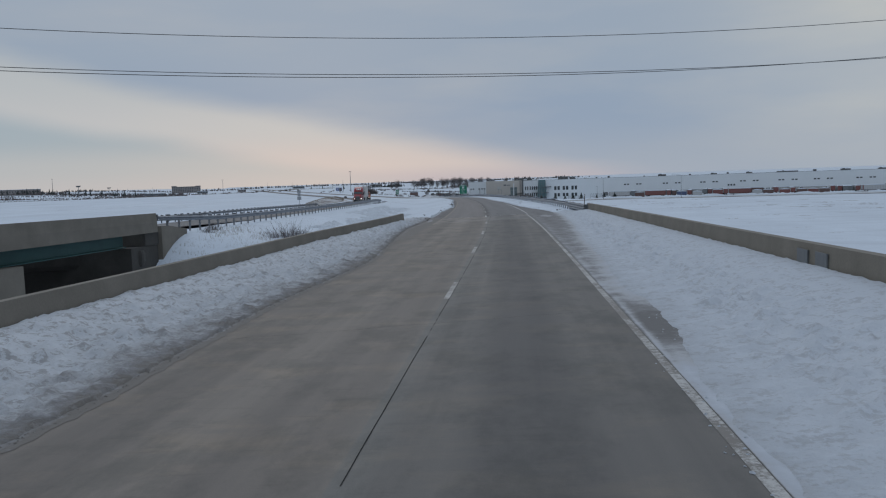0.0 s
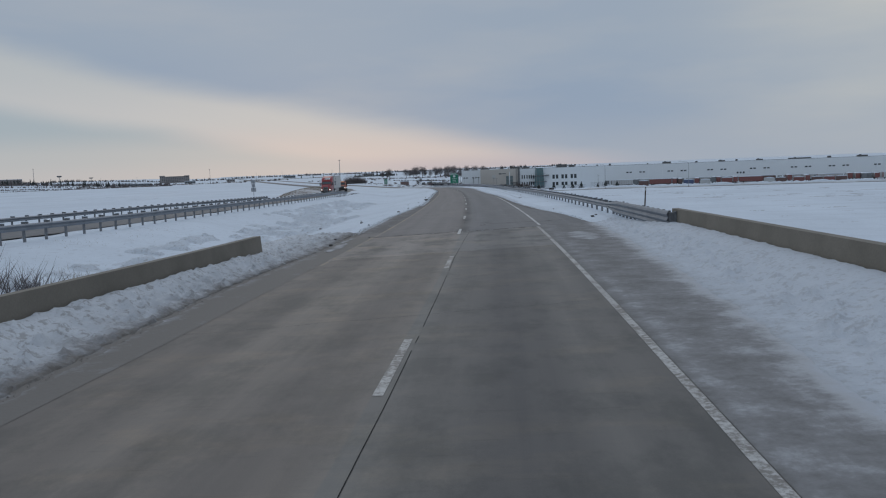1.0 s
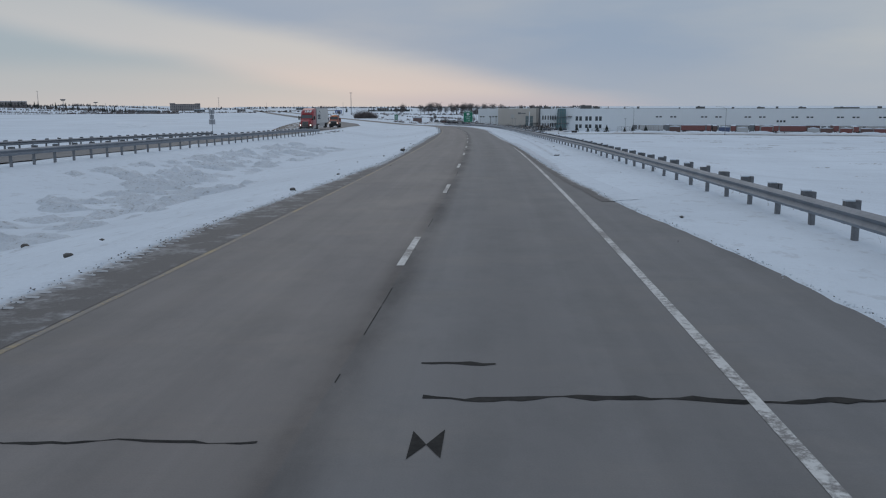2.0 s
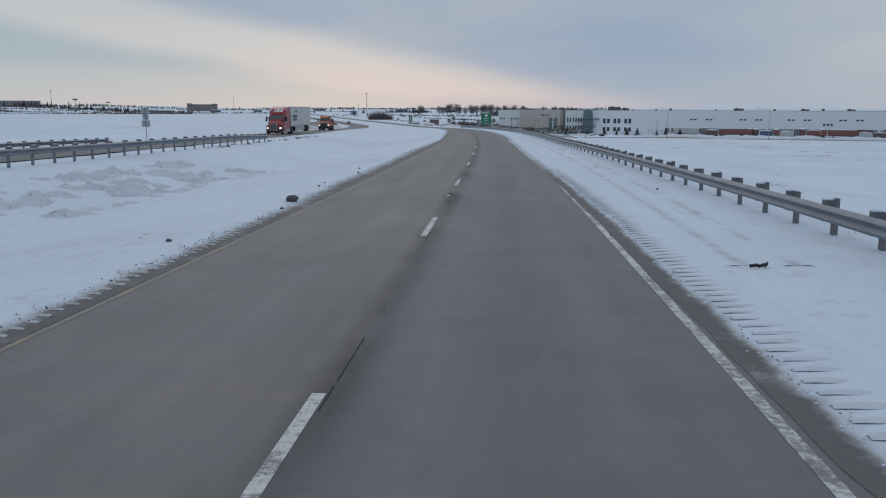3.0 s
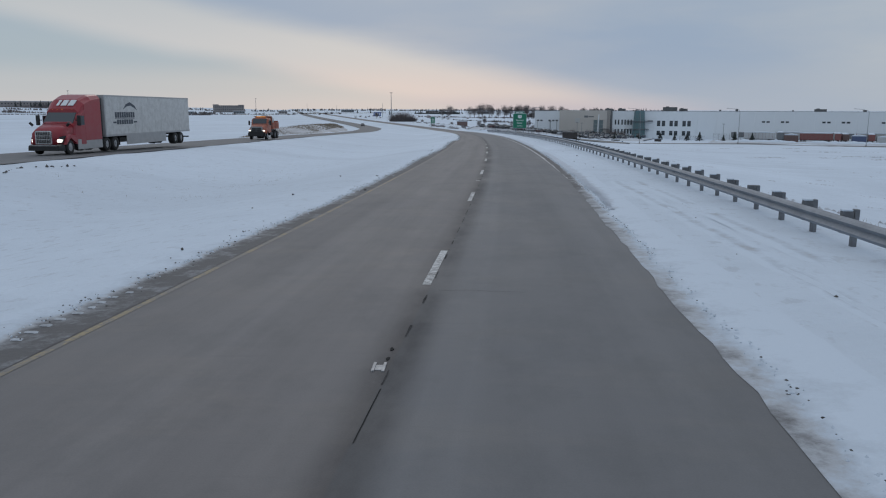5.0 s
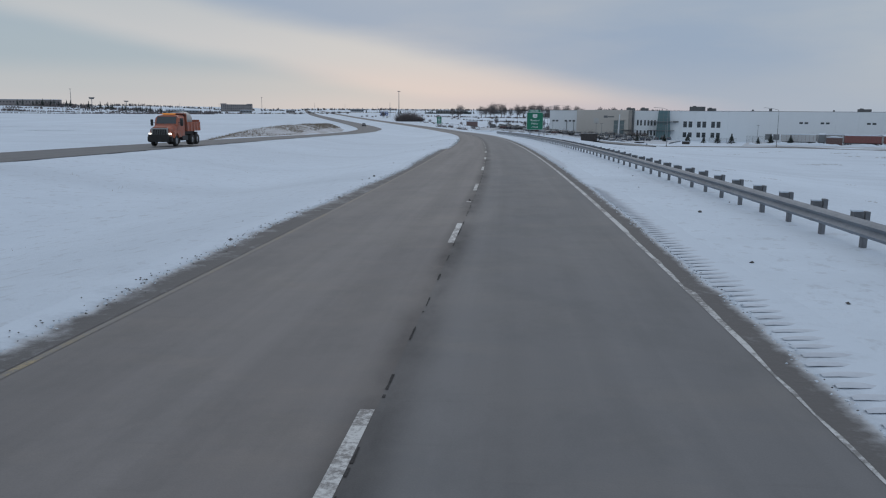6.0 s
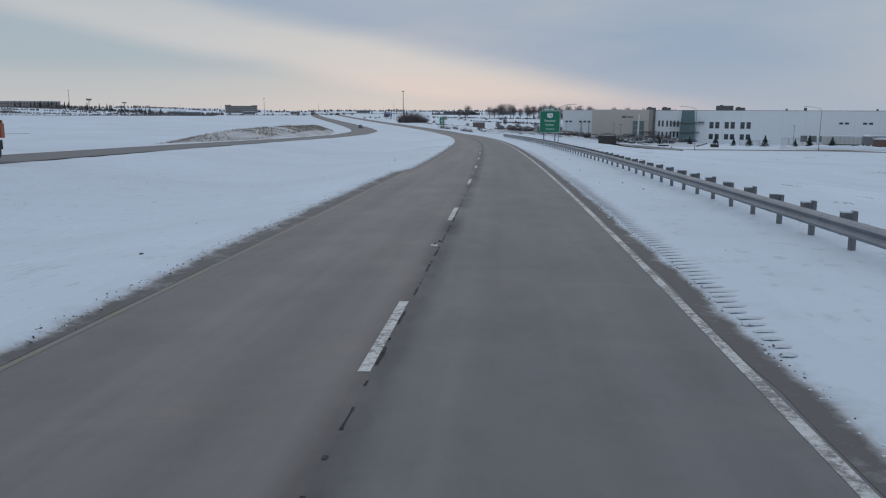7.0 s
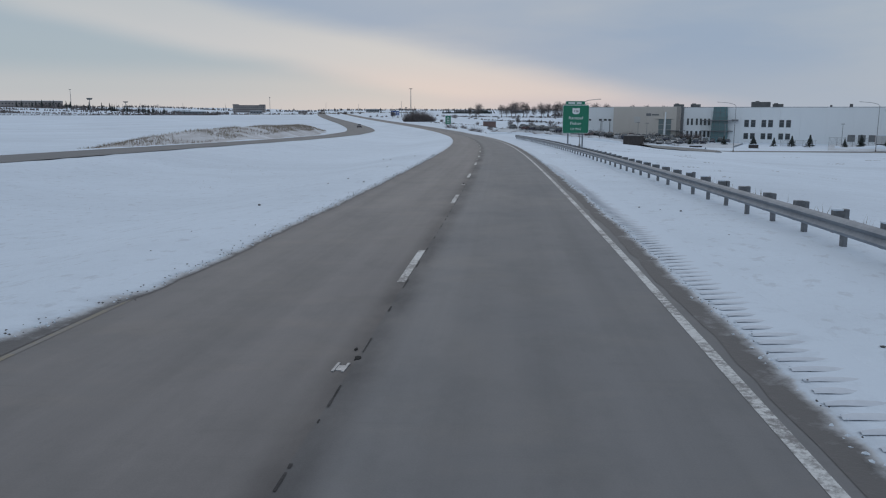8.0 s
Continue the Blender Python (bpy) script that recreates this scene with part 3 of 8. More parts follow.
def glass_dark(name, col=(0.045, 0.055, 0.062), rough=0.08):
    m, nt, b = principled(name)
    b.inputs["Base Color"].default_value = (*col, 1)
    b.inputs["Roughness"].default_value = rough
    b.inputs["Specular IOR Level"].default_value = 0.6
    return m


def glow(name, col, strength):
    m, nt, b = principled(name)
    b.inputs["Base Color"].default_value = (*col, 1)
    b.inputs["Emission Color"].default_value = (*col, 1)
    b.inputs["Emission Strength"].default_value = strength
    return m


M_GREEN_STEEL = varied("green_girder_paint", (0.012, 0.065, 0.062), (0.020, 0.095, 0.09), 0.55, 0.6, 12.0, relief=0.05)
M_ABUT = varied("stained_concrete", (0.16, 0.15, 0.135), (0.26, 0.245, 0.22), 0.9, 0.5, 18.0, relief=0.25)
# dirty concrete with the shade under the bridge put into its colour
M_DARK_CONC = varied("dirty_shaded_concrete", (0.045, 0.042, 0.038), (0.085, 0.08, 0.072), 0.9, 0.5, 18.0, relief=0.25)
M_SIGN_GREEN = varied("sign_green_sheeting", (0.005, 0.15, 0.085), (0.008, 0.185, 0.105), 0.45, 0.8, 6.0, relief=0.0)
M_SIGN_WHITE = varied("sign_white_legend", (0.66, 0.68, 0.68), (0.78, 0.80, 0.80), 0.45, 2.0, 8.0, relief=0.0)
M_SIGN_BLUE = varied("sign_blue_sheeting", (0.01, 0.05, 0.22), (0.015, 0.07, 0.28), 0.45, 0.8, 6.0, relief=0.0)
M_SIGN_BLACK = varied("sign_black_legend", (0.015, 0.015, 0.015), (0.03, 0.03, 0.03), 0.5, 2.0, 8.0, relief=0.0)
M_SIGN_BACK = varied("sign_aluminium_back", (0.30, 0.31, 0.33), (0.40, 0.41, 0.43), 0.5, 2.0, 8.0, metal=0.4, relief=0.0)
M_BROWN_POST = varied("rusty_post", (0.06, 0.045, 0.035), (0.12, 0.09, 0.07), 0.8, 3.0, 30.0)
M_WALL_WHITE = varied("white_tilt_up_panel", (0.75, 0.785, 0.815), (0.81, 0.84, 0.865), 0.8, 0.08, 2.0, relief=0.05, stretch=(1, 1, 0.3))
M_WALL_BEIGE = varied("beige_tilt_up_panel", (0.55, 0.515, 0.475), (0.62, 0.585, 0.545), 0.8, 0.08, 2.0, relief=0.05, stretch=(1, 1, 0.3))
M_WALL_GREY = varied("grey_trim_panel", (0.14, 0.15, 0.16), (0.20, 0.21, 0.22), 0.7, 0.3, 4.0, relief=0.0)
M_ROOF_UNIT = varied("rooftop_unit_metal", (0.10, 0.105, 0.11), (0.17, 0.175, 0.18), 0.6, 0.5, 5.0, relief=0.0)
M_GLASS = glass_dark("window_glass")
M_GLASS_TEAL = glass_dark("teal_curtain_glass", (0.10, 0.19, 0.21), 0.2)
M_BRICK_FAR = varied("hotel_stucco", (0.22, 0.20, 0.195), (0.31, 0.285, 0.275), 0.85, 0.1, 2.0, relief=0.0)
M_RED = paint("red_cab_paint", (0.30, 0.020, 0.030), 0.3, 0.5, 0.15)
M_ORANGE = paint("orange_truck_paint", (0.40, 0.095, 0.042), 0.5, 0.4, 0.75)
M_TRAILER = paint("white_trailer_side", (0.55, 0.55, 0.535), 0.35, 0.5, 0.55)
M_CHROME = varied("chrome_grille", (0.35, 0.35, 0.36), (0.55, 0.55, 0.56), 0.25, 2.0, 10.0, metal=0.9, relief=0.0)
M_BLACK = varied("black_plastic", (0.012, 0.012, 0.013), (0.028, 0.028, 0.03), 0.55, 3.0, 20.0, relief=0.0)
M_TYRE = varied("tyre_rubber", (0.018, 0.018, 0.018), (0.04, 0.038, 0.036), 0.8, 3.0, 30.0)
M_RIM = varied("wheel_rim_metal", (0.30, 0.30, 0.31), (0.42, 0.42, 0.43), 0.35, 3.0, 12.0, metal=0.8, relief=0.0)
M_LAMP_ON = glow("headlight_lit", (1.0, 0.95, 0.86), 1.6)
M_AMBER = glow("amber_marker", (0.8, 0.30, 0.06), 0.35)
M_SKIRT = paint("grey_skirt", (0.40, 0.40, 0.40), 0.5, 0.4, 0.4)
M_LOGO = varied("dark_blue_lettering", (0.03, 0.04, 0.06), (0.05, 0.06, 0.08), 0.5, 2.0, 8.0, relief=0.0)
M_CAR = many_paint("car_paints", [(0.02, 0.02, 0.022), (0.10, 0.10, 0.105), (0.30, 0.30, 0.31), (0.03, 0.03, 0.05), (0.09, 0.04, 0.04), (0.04, 0.04, 0.04), (0.4, 0.4, 0.41), (0.05, 0.06, 0.09)], 0.35)
M_BOX_RED = paint("faded_red_trailer", (0.215, 0.072, 0.066), 0.5, 0.4, 0.4)
M_BOX_BROWN = paint("brown_trailer", (0.14, 0.080, 0.072), 0.5, 0.4, 0.4)
M_BOX_WHITE = paint("dirty_white_trailer", (0.52, 0.53, 0.54), 0.5, 0.4, 0.4)
M_BOX_BLUE = paint("dark_blue_trailer", (0.07, 0.10, 0.20), 0.5, 0.4, 0.4)
M_BOX_GREY = paint("grey_trailer", (0.22, 0.23, 0.25), 0.5, 0.4, 0.4)
M_BARK = varied("grey_brown_bark", (0.085, 0.073, 0.068), (0.14, 0.122, 0.115), 0.9, 2.0, 25.0)
M_TWIG = varied("bare_twigs", (0.105, 0.092, 0.094), (0.175, 0.155, 0.153), 0.9, 1.0, 10.0, relief=0.0)
M_BRUSH = varied("dark_brush", (0.075, 0.060, 0.056), (0.13, 0.105, 0.095), 0.9, 1.0, 10.0, relief=0.0)
M_THICKET = varied("pale_brushwood", (0.15, 0.128, 0.124), (0.24, 0.208, 0.20), 0.9, 1.0, 10.0, relief=0.0)
# needles lightened: haze of the distance is put into the colour
M_NEEDLE = varied("hazy_evergreen_needles", (0.042, 0.054, 0.052), (0.075, 0.092, 0.088), 0.9, 1.0, 10.0, relief=0.0)
M_WEED = varied("dry_weeds", (0.17, 0.135, 0.095), (0.29, 0.24, 0.18), 0.95, 2.0, 12.0, relief=0.0)
M_CLOD = varied("dark_ice_and_dirt", (0.045, 0.042, 0.040), (0.12, 0.115, 0.11), 0.8, 6.0, 40.0)
M_WIRE = varied("aluminium_cable", (0.08, 0.08, 0.085), (0.13, 0.13, 0.135), 0.5, 1.0, 10.0, metal=0.5, relief=0.0)
M_RUMBLE = varied("slushy_groove", (0.32, 0.33, 0.345), (0.52, 0.545, 0.58), 0.8, 1.5, 12.0)
M_GROOVE = varied("grey_icy_groove", (0.48, 0.51, 0.56), (0.56, 0.60, 0.655), 0.8, 1.5, 12.0)
M_ACCESS = varied("dark_cleared_pavement", (0.14, 0.135, 0.13), (0.26, 0.255, 0.25), 0.85, 0.25, 5.0)
M_LOT = varied("slushy_lot_pavement", (0.38, 0.39, 0.41), (0.60, 0.63, 0.67), 0.85, 0.25, 5.0)


# ---------------------------------------------------------------- guardrails
def build_guardrail(s0, s1, line, rise, face, label, spacing=1.905, close=0.0, thrie=0.0):
    """W-beam rail on posts with offset blocks. line, rise: (s, value) knots of its offset and its base; face: +1 if the beam faces right."""
    rail = new("guardrail")
    s = np.arange(s0, s1 + 0.01, spacing)
    f = face
    u_at = lambda a: np.interp(a, [k[0] for k in line], [k[1] for k in line])
    z_at = lambda a: np.interp(a, [k[0] for k in rise], [k[1] for k in rise])
    sec = [(0.00, 0.38), (0.045, 0.41), (0.085, 0.455), (0.045, 0.50), (0.015, 0.535), (0.045, 0.57), (0.085, 0.615), (0.045, 0.66), (0.00, 0.69),
           (-0.008, 0.69), (0.035, 0.655), (0.07, 0.615), (0.035, 0.575), (0.0, 0.535), (0.035, 0.495), (0.07, 0.455), (0.035, 0.415), (-0.008, 0.38)]
    if thrie:
        s3 = np.linspace(s0, thrie + 3.06, 30)
        k3 = smooth(s3, thrie, thrie + 3.0)
        wave = [(0.0, 0.00), (0.045, 0.05), (0.085, 0.14), (0.045, 0.24), (0.015, 0.30), (0.045, 0.36), (0.085, 0.46), (0.045, 0.56), (0.015, 0.62), (0.045, 0.68), (0.085, 0.80), (0.045, 0.92), (0.0, 1.0)]
        front = [(f * (a + 0.10), 0.21 + 0.17 * k3 + (0.62 - 0.31 * k3) * b + z_at(s3)) for a, b in wave]
        back = [(f * (a + 0.088), z) for (a, _), (_, z) in zip(wave[::-1], front[::-1])]
        extrude_along("thrie_beam", s3, front + back, M_GALV, rail, "deeper three-wave beam beside the bridge end", u0=u_at(s3))
        s = s[s >= thrie + 3.0 - spacing]
        s[0] = thrie + 3.0
    extrude_along("beam", s, [(f * (a + 0.10), b + z_at(s)) for a, b in sec], M_GALV, rail, "galvanised corrugated beam", u0=u_at(s))
    bm = boxed(-0.045, 0.045, -0.07, 0.07, -0.35, 0.79, 0.01)
    pm = bpy.data.meshes.new("post")
    bm.to_mesh(pm)
    bm.free()
    pm.materials.append(M_RAIL_POST)
    bm = boxed(-0.10, 0.09, -0.072, 0.072, 0.37, 0.775, 0.012)
    km = bpy.data.meshes.new("offset_block")
    bm.to_mesh(km)
    bm.free()
    km.materials.append(M_BLOCK)
    bm = boxed(-0.11, 0.07, -0.075, 0.075, 0.775, 0.806, 0.01)
    cm = bpy.data.meshes.new("snow_cap")
    bm.to_mesh(cm)
    bm.free()
    cm.materials.append(M_SNOW)
    rng = random.Random(int(s0 + 7 * line[0][1]))
    for a in np.concatenate([np.arange(s0, close, spacing / 2), np.arange(s0, s1 + 0.01, spacing)[int(math.ceil((max(close, s0) - s0) / spacing)):]]):
        u, dz = float(u_at(a)), float(z_at(a))
        o = new("post", pm)
        o.matrix_basis = road_pose(a, u - f * 0.14, dz + rng.uniform(-0.03, 0.03), rng.uniform(-3, 3)) @ pose(0, 0, 0, rng.uniform(-1, 1), rng.uniform(-1.5, 1.5), 0)
        o.parent = rail
        m = road_pose(a, u, dz, rng.uniform(-2, 2))
        o = new("offset_block", km)
        o.matrix_basis = m
        o.parent = rail
        if rng.random() < 0.7:
            c = new("snow_cap", cm)
            c.matrix_basis = m
            c.parent = rail
    return tagged(rail, label, "guardrail", "guardrails")


M_RAIL_POST = varied("weathered_rail_post", (0.13, 0.137, 0.150), (0.235, 0.245, 0.262), 0.75, 2.0, 22.0)
M_BLOCK = varied("plastic_offset_block", (0.10, 0.104, 0.112), (0.18, 0.187, 0.20), 0.7, 2.0, 22.0)
build_guardrail(61.8, 404, ((62, 7.78), (80, 7.82), (118, 7.7), (165, 7.2), (200, 7.35), (280, 7.6)), ((62, -0.02), (85, -0.02), (110, -0.04), (165, -0.11), (220, -0.05)), -1, "long galvanised steel guardrail on posts along the snowy verge", close=76.0, thrie=72.5)
build_guardrail(48.5, 178, ((48, -20.6), (200, -20.6)), ((48, 1.02), (60, 0.66), (75, 0.57), (165, 0.55), (178, 0.30)), 1, "galvanised steel guardrail on posts beside the opposing carriageway")
build_guardrail(49, 171, ((48, -34.0), (200, -34.0)), ((48, 0.9), (60, 0.60), (75, 0.50), (115, 0.48), (171, 0.28)), 1, "galvanised steel guardrail on the far edge of the opposing carriageway")


# ---------------------------------------------------------------- bridges
slab("bridge_deck_opposite", -80, 48.4, -34.6, -20.4, 0.98, 0.26, M_DECK, "concrete deck of the parallel bridge")
OPP_S = np.arange(-80, 48.1, 2.0)
for u_par, lab in ((-20.5, "tan concrete parapet along the parallel bridge"), (-34.5, "tan concrete parapet on the far side of the parallel bridge")):
    ob = extrude_along("parapet", OPP_S, [(-0.16, 0.70), (0.16, 0.70), (0.16, 1.30), (0.11, 1.88), (-0.11, 1.88), (-0.16, 1.30)], M_PARAPET, u0=u_par)
    tagged(ob, lab, "parapet", "parapets of the bridges", "structure")
for k, u_g in enumerate((-21.2, -24.5, -27.8, -31.1, -33.9)):
    g = extrude_along("girder", np.arange(-60, 46.3, 3.0), [(-0.22, -0.05), (0.22, -0.05), (0.22, 0.0), (0.02, 0.02), (0.02, 0.66), (0.20, 0.68), (0.20, 0.72), (-0.20, 0.72), (-0.20, 0.68), (-0.02, 0.66), (-0.02, 0.02), (-0.22, 0.0)], M_GREEN_STEEL, u0=u_g)
    tagged(g, "green painted steel bridge girder under the deck", "girder", "girders of the bridge", "structure")


def road_box(name, s0, s1, u0, u1, dz0, dz1, material, label, category):
    """A block set square to the road."""
    s = np.linspace(s0, s1, max(2, int((s1 - s0) / 3) + 1))
    ob = extrude_along(name, s, [(u0, dz0), (u1, dz0), (u1, dz1), (u0, dz1)], material)
    return tagged(ob, label, category, kind="structure")


# abutment, backwall and seat: their dark tone includes the shade below the deck
road_box("abutment_opposite", 44.6, 48.2, -34.8, -20.5, -6.5, -0.08, M_DARK_CONC, "dirty concrete abutment, darkened for the shade under the parallel bridge", "abutment")
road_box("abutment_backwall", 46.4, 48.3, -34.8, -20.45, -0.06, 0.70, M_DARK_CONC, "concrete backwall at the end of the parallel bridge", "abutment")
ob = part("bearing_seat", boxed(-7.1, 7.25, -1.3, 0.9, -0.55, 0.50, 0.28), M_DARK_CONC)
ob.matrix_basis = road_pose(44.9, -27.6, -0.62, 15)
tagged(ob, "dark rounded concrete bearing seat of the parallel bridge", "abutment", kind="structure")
s_w = np.linspace(48.35, 52.4, 6)
ob = extrude_along("wing_wall", s_w, [(-20.65, -1.6), (-20.25, -1.6), (-20.25, np.interp(s_w, (48.3, 49.6, 52.4), (1.05, 1.02, 0.70))), (-20.65, np.interp(s_w, (48.3, 49.6, 52.4), (1.05, 1.02, 0.70)))], M_PARAPET)
tagged(ob, "concrete wing wall beside the end of the parallel bridge", "wing wall", kind="structure")
road_box("pier_cap", 30.5, 33.9, -34.8, -20.3, -2.2, -0.07, M_PARAPET, "concrete pier cap carrying the girders", "pier")
for u_p in (-21.6, -27.5, -33.4):
    bm = bmesh.new()
    rod(bm, (0, 0, -8.0), (0, 0, -1.8), 0.55, n=20)
    ob = part("pier_column", bm, M_ABUT, None, "", True)
    ob.matrix_basis = road_pose(32.2, u_p, -0.3)
    tagged(ob, "round concrete pier column under the parallel bridge", "pier", "piers of the bridge", "structure")
road_box("abutment", 57.5, 61.0, -7.5, 8.7, -7.0, -0.36, M_ABUT, "concrete abutment under the end of the bridge deck", "abutment")
# snow-free ground, its colour darkened for the bridge's shadow as well as dirt
s_u = np.arange(-4, 44.1, 2.0)
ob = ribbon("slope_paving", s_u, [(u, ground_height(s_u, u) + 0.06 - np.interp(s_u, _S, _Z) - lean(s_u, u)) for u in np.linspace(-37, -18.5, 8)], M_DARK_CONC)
tagged(ob, "bare dirt and concrete paving, darkened for the shade under the parallel bridge", "slope paving", kind="structure")
for s_v in (17.3, 18.35):
    bm = boxed(-0.02, 0.02, -0.30, 0.30, 0.38, 0.72, 0.008)
    ob = part("parapet_plate", bm, M_WALL_GREY)
    ob.matrix_basis = road_pose(s_v, 7.92, 0)
    tagged(ob, "dark metal cover plate on the parapet face", "cover plate", "cover plates on the parapet")


# ---------------------------------------------------------------- ploughed snow on the deck
def snow_bank(name, s, inner, outer, rise, seed, label, material, cover, rough, ridge):
    """A lumpy bank from the bare pavement (inner) up to the parapet (outer). cover: knots of how clean it is across; ridge: knots of how clumpy."""
    n = 40
    P, uv = np.zeros((len(s), n, 3)), np.zeros((len(s), n, 2))
    fade = smooth(s, -60, -50) * (1 - 0.9 * smooth(s, s[-1] - 10, s[-1] + 1))
    for j in range(n):
        f = j / (n - 1)
        u = inner + (outer - inner) * f
        h = rise * (0.25 * f ** 0.7 + 0.75 * smooth(f, 0.25, 1.0))
        p = road_at(s, u)
        wide = np.array([0.10 * noise.noise((q[0] * 0.9, q[1] * 0.9, seed)) + 0.06 * noise.noise((q[0] * 2.6, q[1] * 2.6, seed + 3)) for q in p])
        clump = np.array([max(0.0, noise.noise((q[0] * 4.6, q[1] * 3.6, seed + 5))) * 0.20 + abs(noise.noise((q[0] * 9.5, q[1] * 7.5, seed + 7))) * 0.08 for q in p])
        edge = 0.25 + 0.9 * smooth(f, 0.0, 0.3)
        p[:, 2] += h * fade + (rough * np.abs(wide) * edge + clump * np.interp(f, *ridge)) * (f > 0) - (0.05 if j == 0 else 0.0) + (0.012 if j else 0.0)
        P[:, j] = p
        uv[:, j, 0], uv[:, j, 1] = np.interp(f, *cover), s
    idx = np.arange(len(s) * n).reshape(len(s), n)
    quads = np.stack([idx[:-1, :-1], idx[:-1, 1:], idx[1:, 1:], idx[1:, :-1]], -1).reshape(-1, 4)
    ob = mesh_object(name, P.reshape(-1, 3), quads.tolist(), material, smooth_shade=True, uvs=uv.reshape(-1, 2))
    return tagged(ob, label, "snow bank", "banks of ploughed snow", "stuff")


sb = np.arange(-14, 70.01, 0.13)
in_l = np.interp(sb, (-40, 10, 18, 24, 28, 31, 37, 47, 52, 57, 60, 66, 70), (-3.55, -3.55, -3.80, -3.52, -3.45, -3.62, -4.12, -4.85, -5.08, -5.00, -4.78, -4.83, -4.85)) + rough_line(sb, 0.02, 11, 9.0) + rough_line(sb, 0.025, 12, 0.8)
out_l = -6.95 + 1.0 * smooth(sb, 30, 57) - 1.95 * smooth(sb, 57.6, 60.5)
snow_bank("snow_bank", sb, in_l, out_l, 0.42 * (1 - 0.55 * smooth(sb, 52, 64)), 2.0, "lumpy gritty bank of ploughed snow against the bridge parapet", M_BANK_LEFT, ((0, 0.06, 0.16, 0.32, 0.6, 1), (0.12, 0.27, 0.45, 0.63, 0.80, 0.95)), 0.7, ((0, 0.1, 0.3, 0.7, 1), (0.3, 0.75, 1.0, 0.8, 0.4)))
in_r = np.interp(sb, [-40, 10, 12.5, 15.5, 18, 26, 34, 44, 49, 55, 61, 66, 70], [3.62, 3.62, 4.0, 4.15, 3.95, 4.35, 4.62, 5.12, 5.45, 5.70, 5.95, 6.05, 6.1]) + rough_line(sb, 0.03, 13, 7.0) + rough_line(sb, 0.02, 14, 1.9)
snow_bank("snow_bank", sb, in_r, np.full_like(sb, 7.9), 0.40, 5.0, "drifted snow with a broken clumpy ridge along the bridge shoulder", M_BANK_RIGHT, ((0, 0.15, 0.4, 1), (0.62, 0.82, 0.95, 1.05)), 0.4, ((0, 0.15, 0.3, 0.45, 0.6, 0.8, 1), (0.05, 0.2, 0.9, 1.0, 0.7, 0.25, 0.15)))


# ---------------------------------------------------------------- wear on the pavement
def patch_ribbon(name, s0, s1, u_mid, width, material, seed, dz, label, category, step=0.25, gap=0.0, run=8.0):
    """An uneven strip on the pavement along the road; gap: share of it that is missing."""
    s = np.arange(s0, s1, step)
    w = np.clip(width * (0.7 + rough_line(s, 0.16, seed, 5.0) + rough_line(s, 0.16, seed + 1, 1.1)), 0.012, None)
    m = np.interp(s, *u_mid) + rough_line(s, width * 0.10, seed + 2, 4.0)
    a, b = road_at(s, m - w / 2, dz), road_at(s, m + w / 2, dz)
    rng = np.random.RandomState(seed)
    keep = (rough_line(s, 1.0, seed + 4, run) + 0.18 * rng.randn(len(s))) > (-1.2 + 2.4 * gap)
    verts = np.concatenate([a, b])
    n = len(s)
    faces = [(i, n + i, n + i + 1, i + 1) for i in range(n - 1) if keep[i]]
    ob = mesh_object(name, verts, faces, material)
    return tagged(ob, label, category, kind="structure")


def cross_crack(s0, u0, u1, width, seed, skew=0.0):
    u = np.arange(u0, u1, 0.12)
    s = s0 + skew * (u - u0) + rough_line(u, 0.03, seed, 2.4)
    w = np.clip(width * (0.8 + rough_line(u, 0.4, seed + 1, 0.9)), 0.006, None)
    a, b = road_at(s - w / 2, u, 0.0035), road_at(s + w / 2, u, 0.0035)
    n = len(u)
    ob = mesh_object("tar_joint", np.concatenate([a, b]), [(i, i + 1, n + i + 1, n + i) for i in range(n - 1)], M_TAR)
    return tagged(ob, "dark tarred joint across the pavement", "road joint", kind="structure")


cross_crack(JOINT - 0.03 - 5.4 * SKEW, -5.4, 6.4, 0.15, 21, SKEW)
cross_crack(72.9, 0.9, 5.0, 0.10, 22)
cross_crack(73.8, 0.8, 1.6, 0.08, 28)
cross_crack(71.9, 0.9, 1.15, 0.7, 29)
cross_crack(71.9, -3.0, -0.2, 0.04, 30)
cross_crack(58.56 - 5.0 * SKEW, -5.0, 5.0, 0.020, 23, SKEW)
cross_crack(55.6, -3.6, -0.6, 0.009, 24, SKEW)
cross_crack(46.0, -4.0, 3.4, 0.008, 25, SKEW)
cross_crack(29.0, -3.6, 3.4, 0.008, 26, SKEW)
cross_crack(13.5, -3.4, 3.4, 0.008, 27, SKEW)
for k, (s_c, a, b) in enumerate(((227.35, 0.13, 0.63), (227.35, 1.27, 2.20), (243.0, 0.3, 2.3), (176.0, 0.2, 1.5), (131.0, -3.2, -0.6))):
    cross_crack(s_c, a, b, 0.018 if k < 2 else 0.006, 40 + k)
patch_ribbon("joint_line", -40, JOINT, ((0, 11, 42, 57, 62, 68), (0.16, 0.15, 0.25, 0.21, 0.28, 0.42)), 0.013, M_TAR, 51, 0.0035, "dark joint between the two lanes of the deck", "road joint")
patch_ribbon("joint_crack", 228, 264, ((0, 400), (0.055, 0.07)), 0.044, M_CRACK, 54, 0.0055, "crumbling dark crack along the lane line", "road crack", 0.07, 0.54, 1.7)
patch_ribbon("joint_crack", 172, 228, ((0, 400), (0.06, 0.06)), 0.030, M_CRACK, 58, 0.0055, "broken dark crack along the lane line", "road crack", 0.07, 0.70, 1.7)
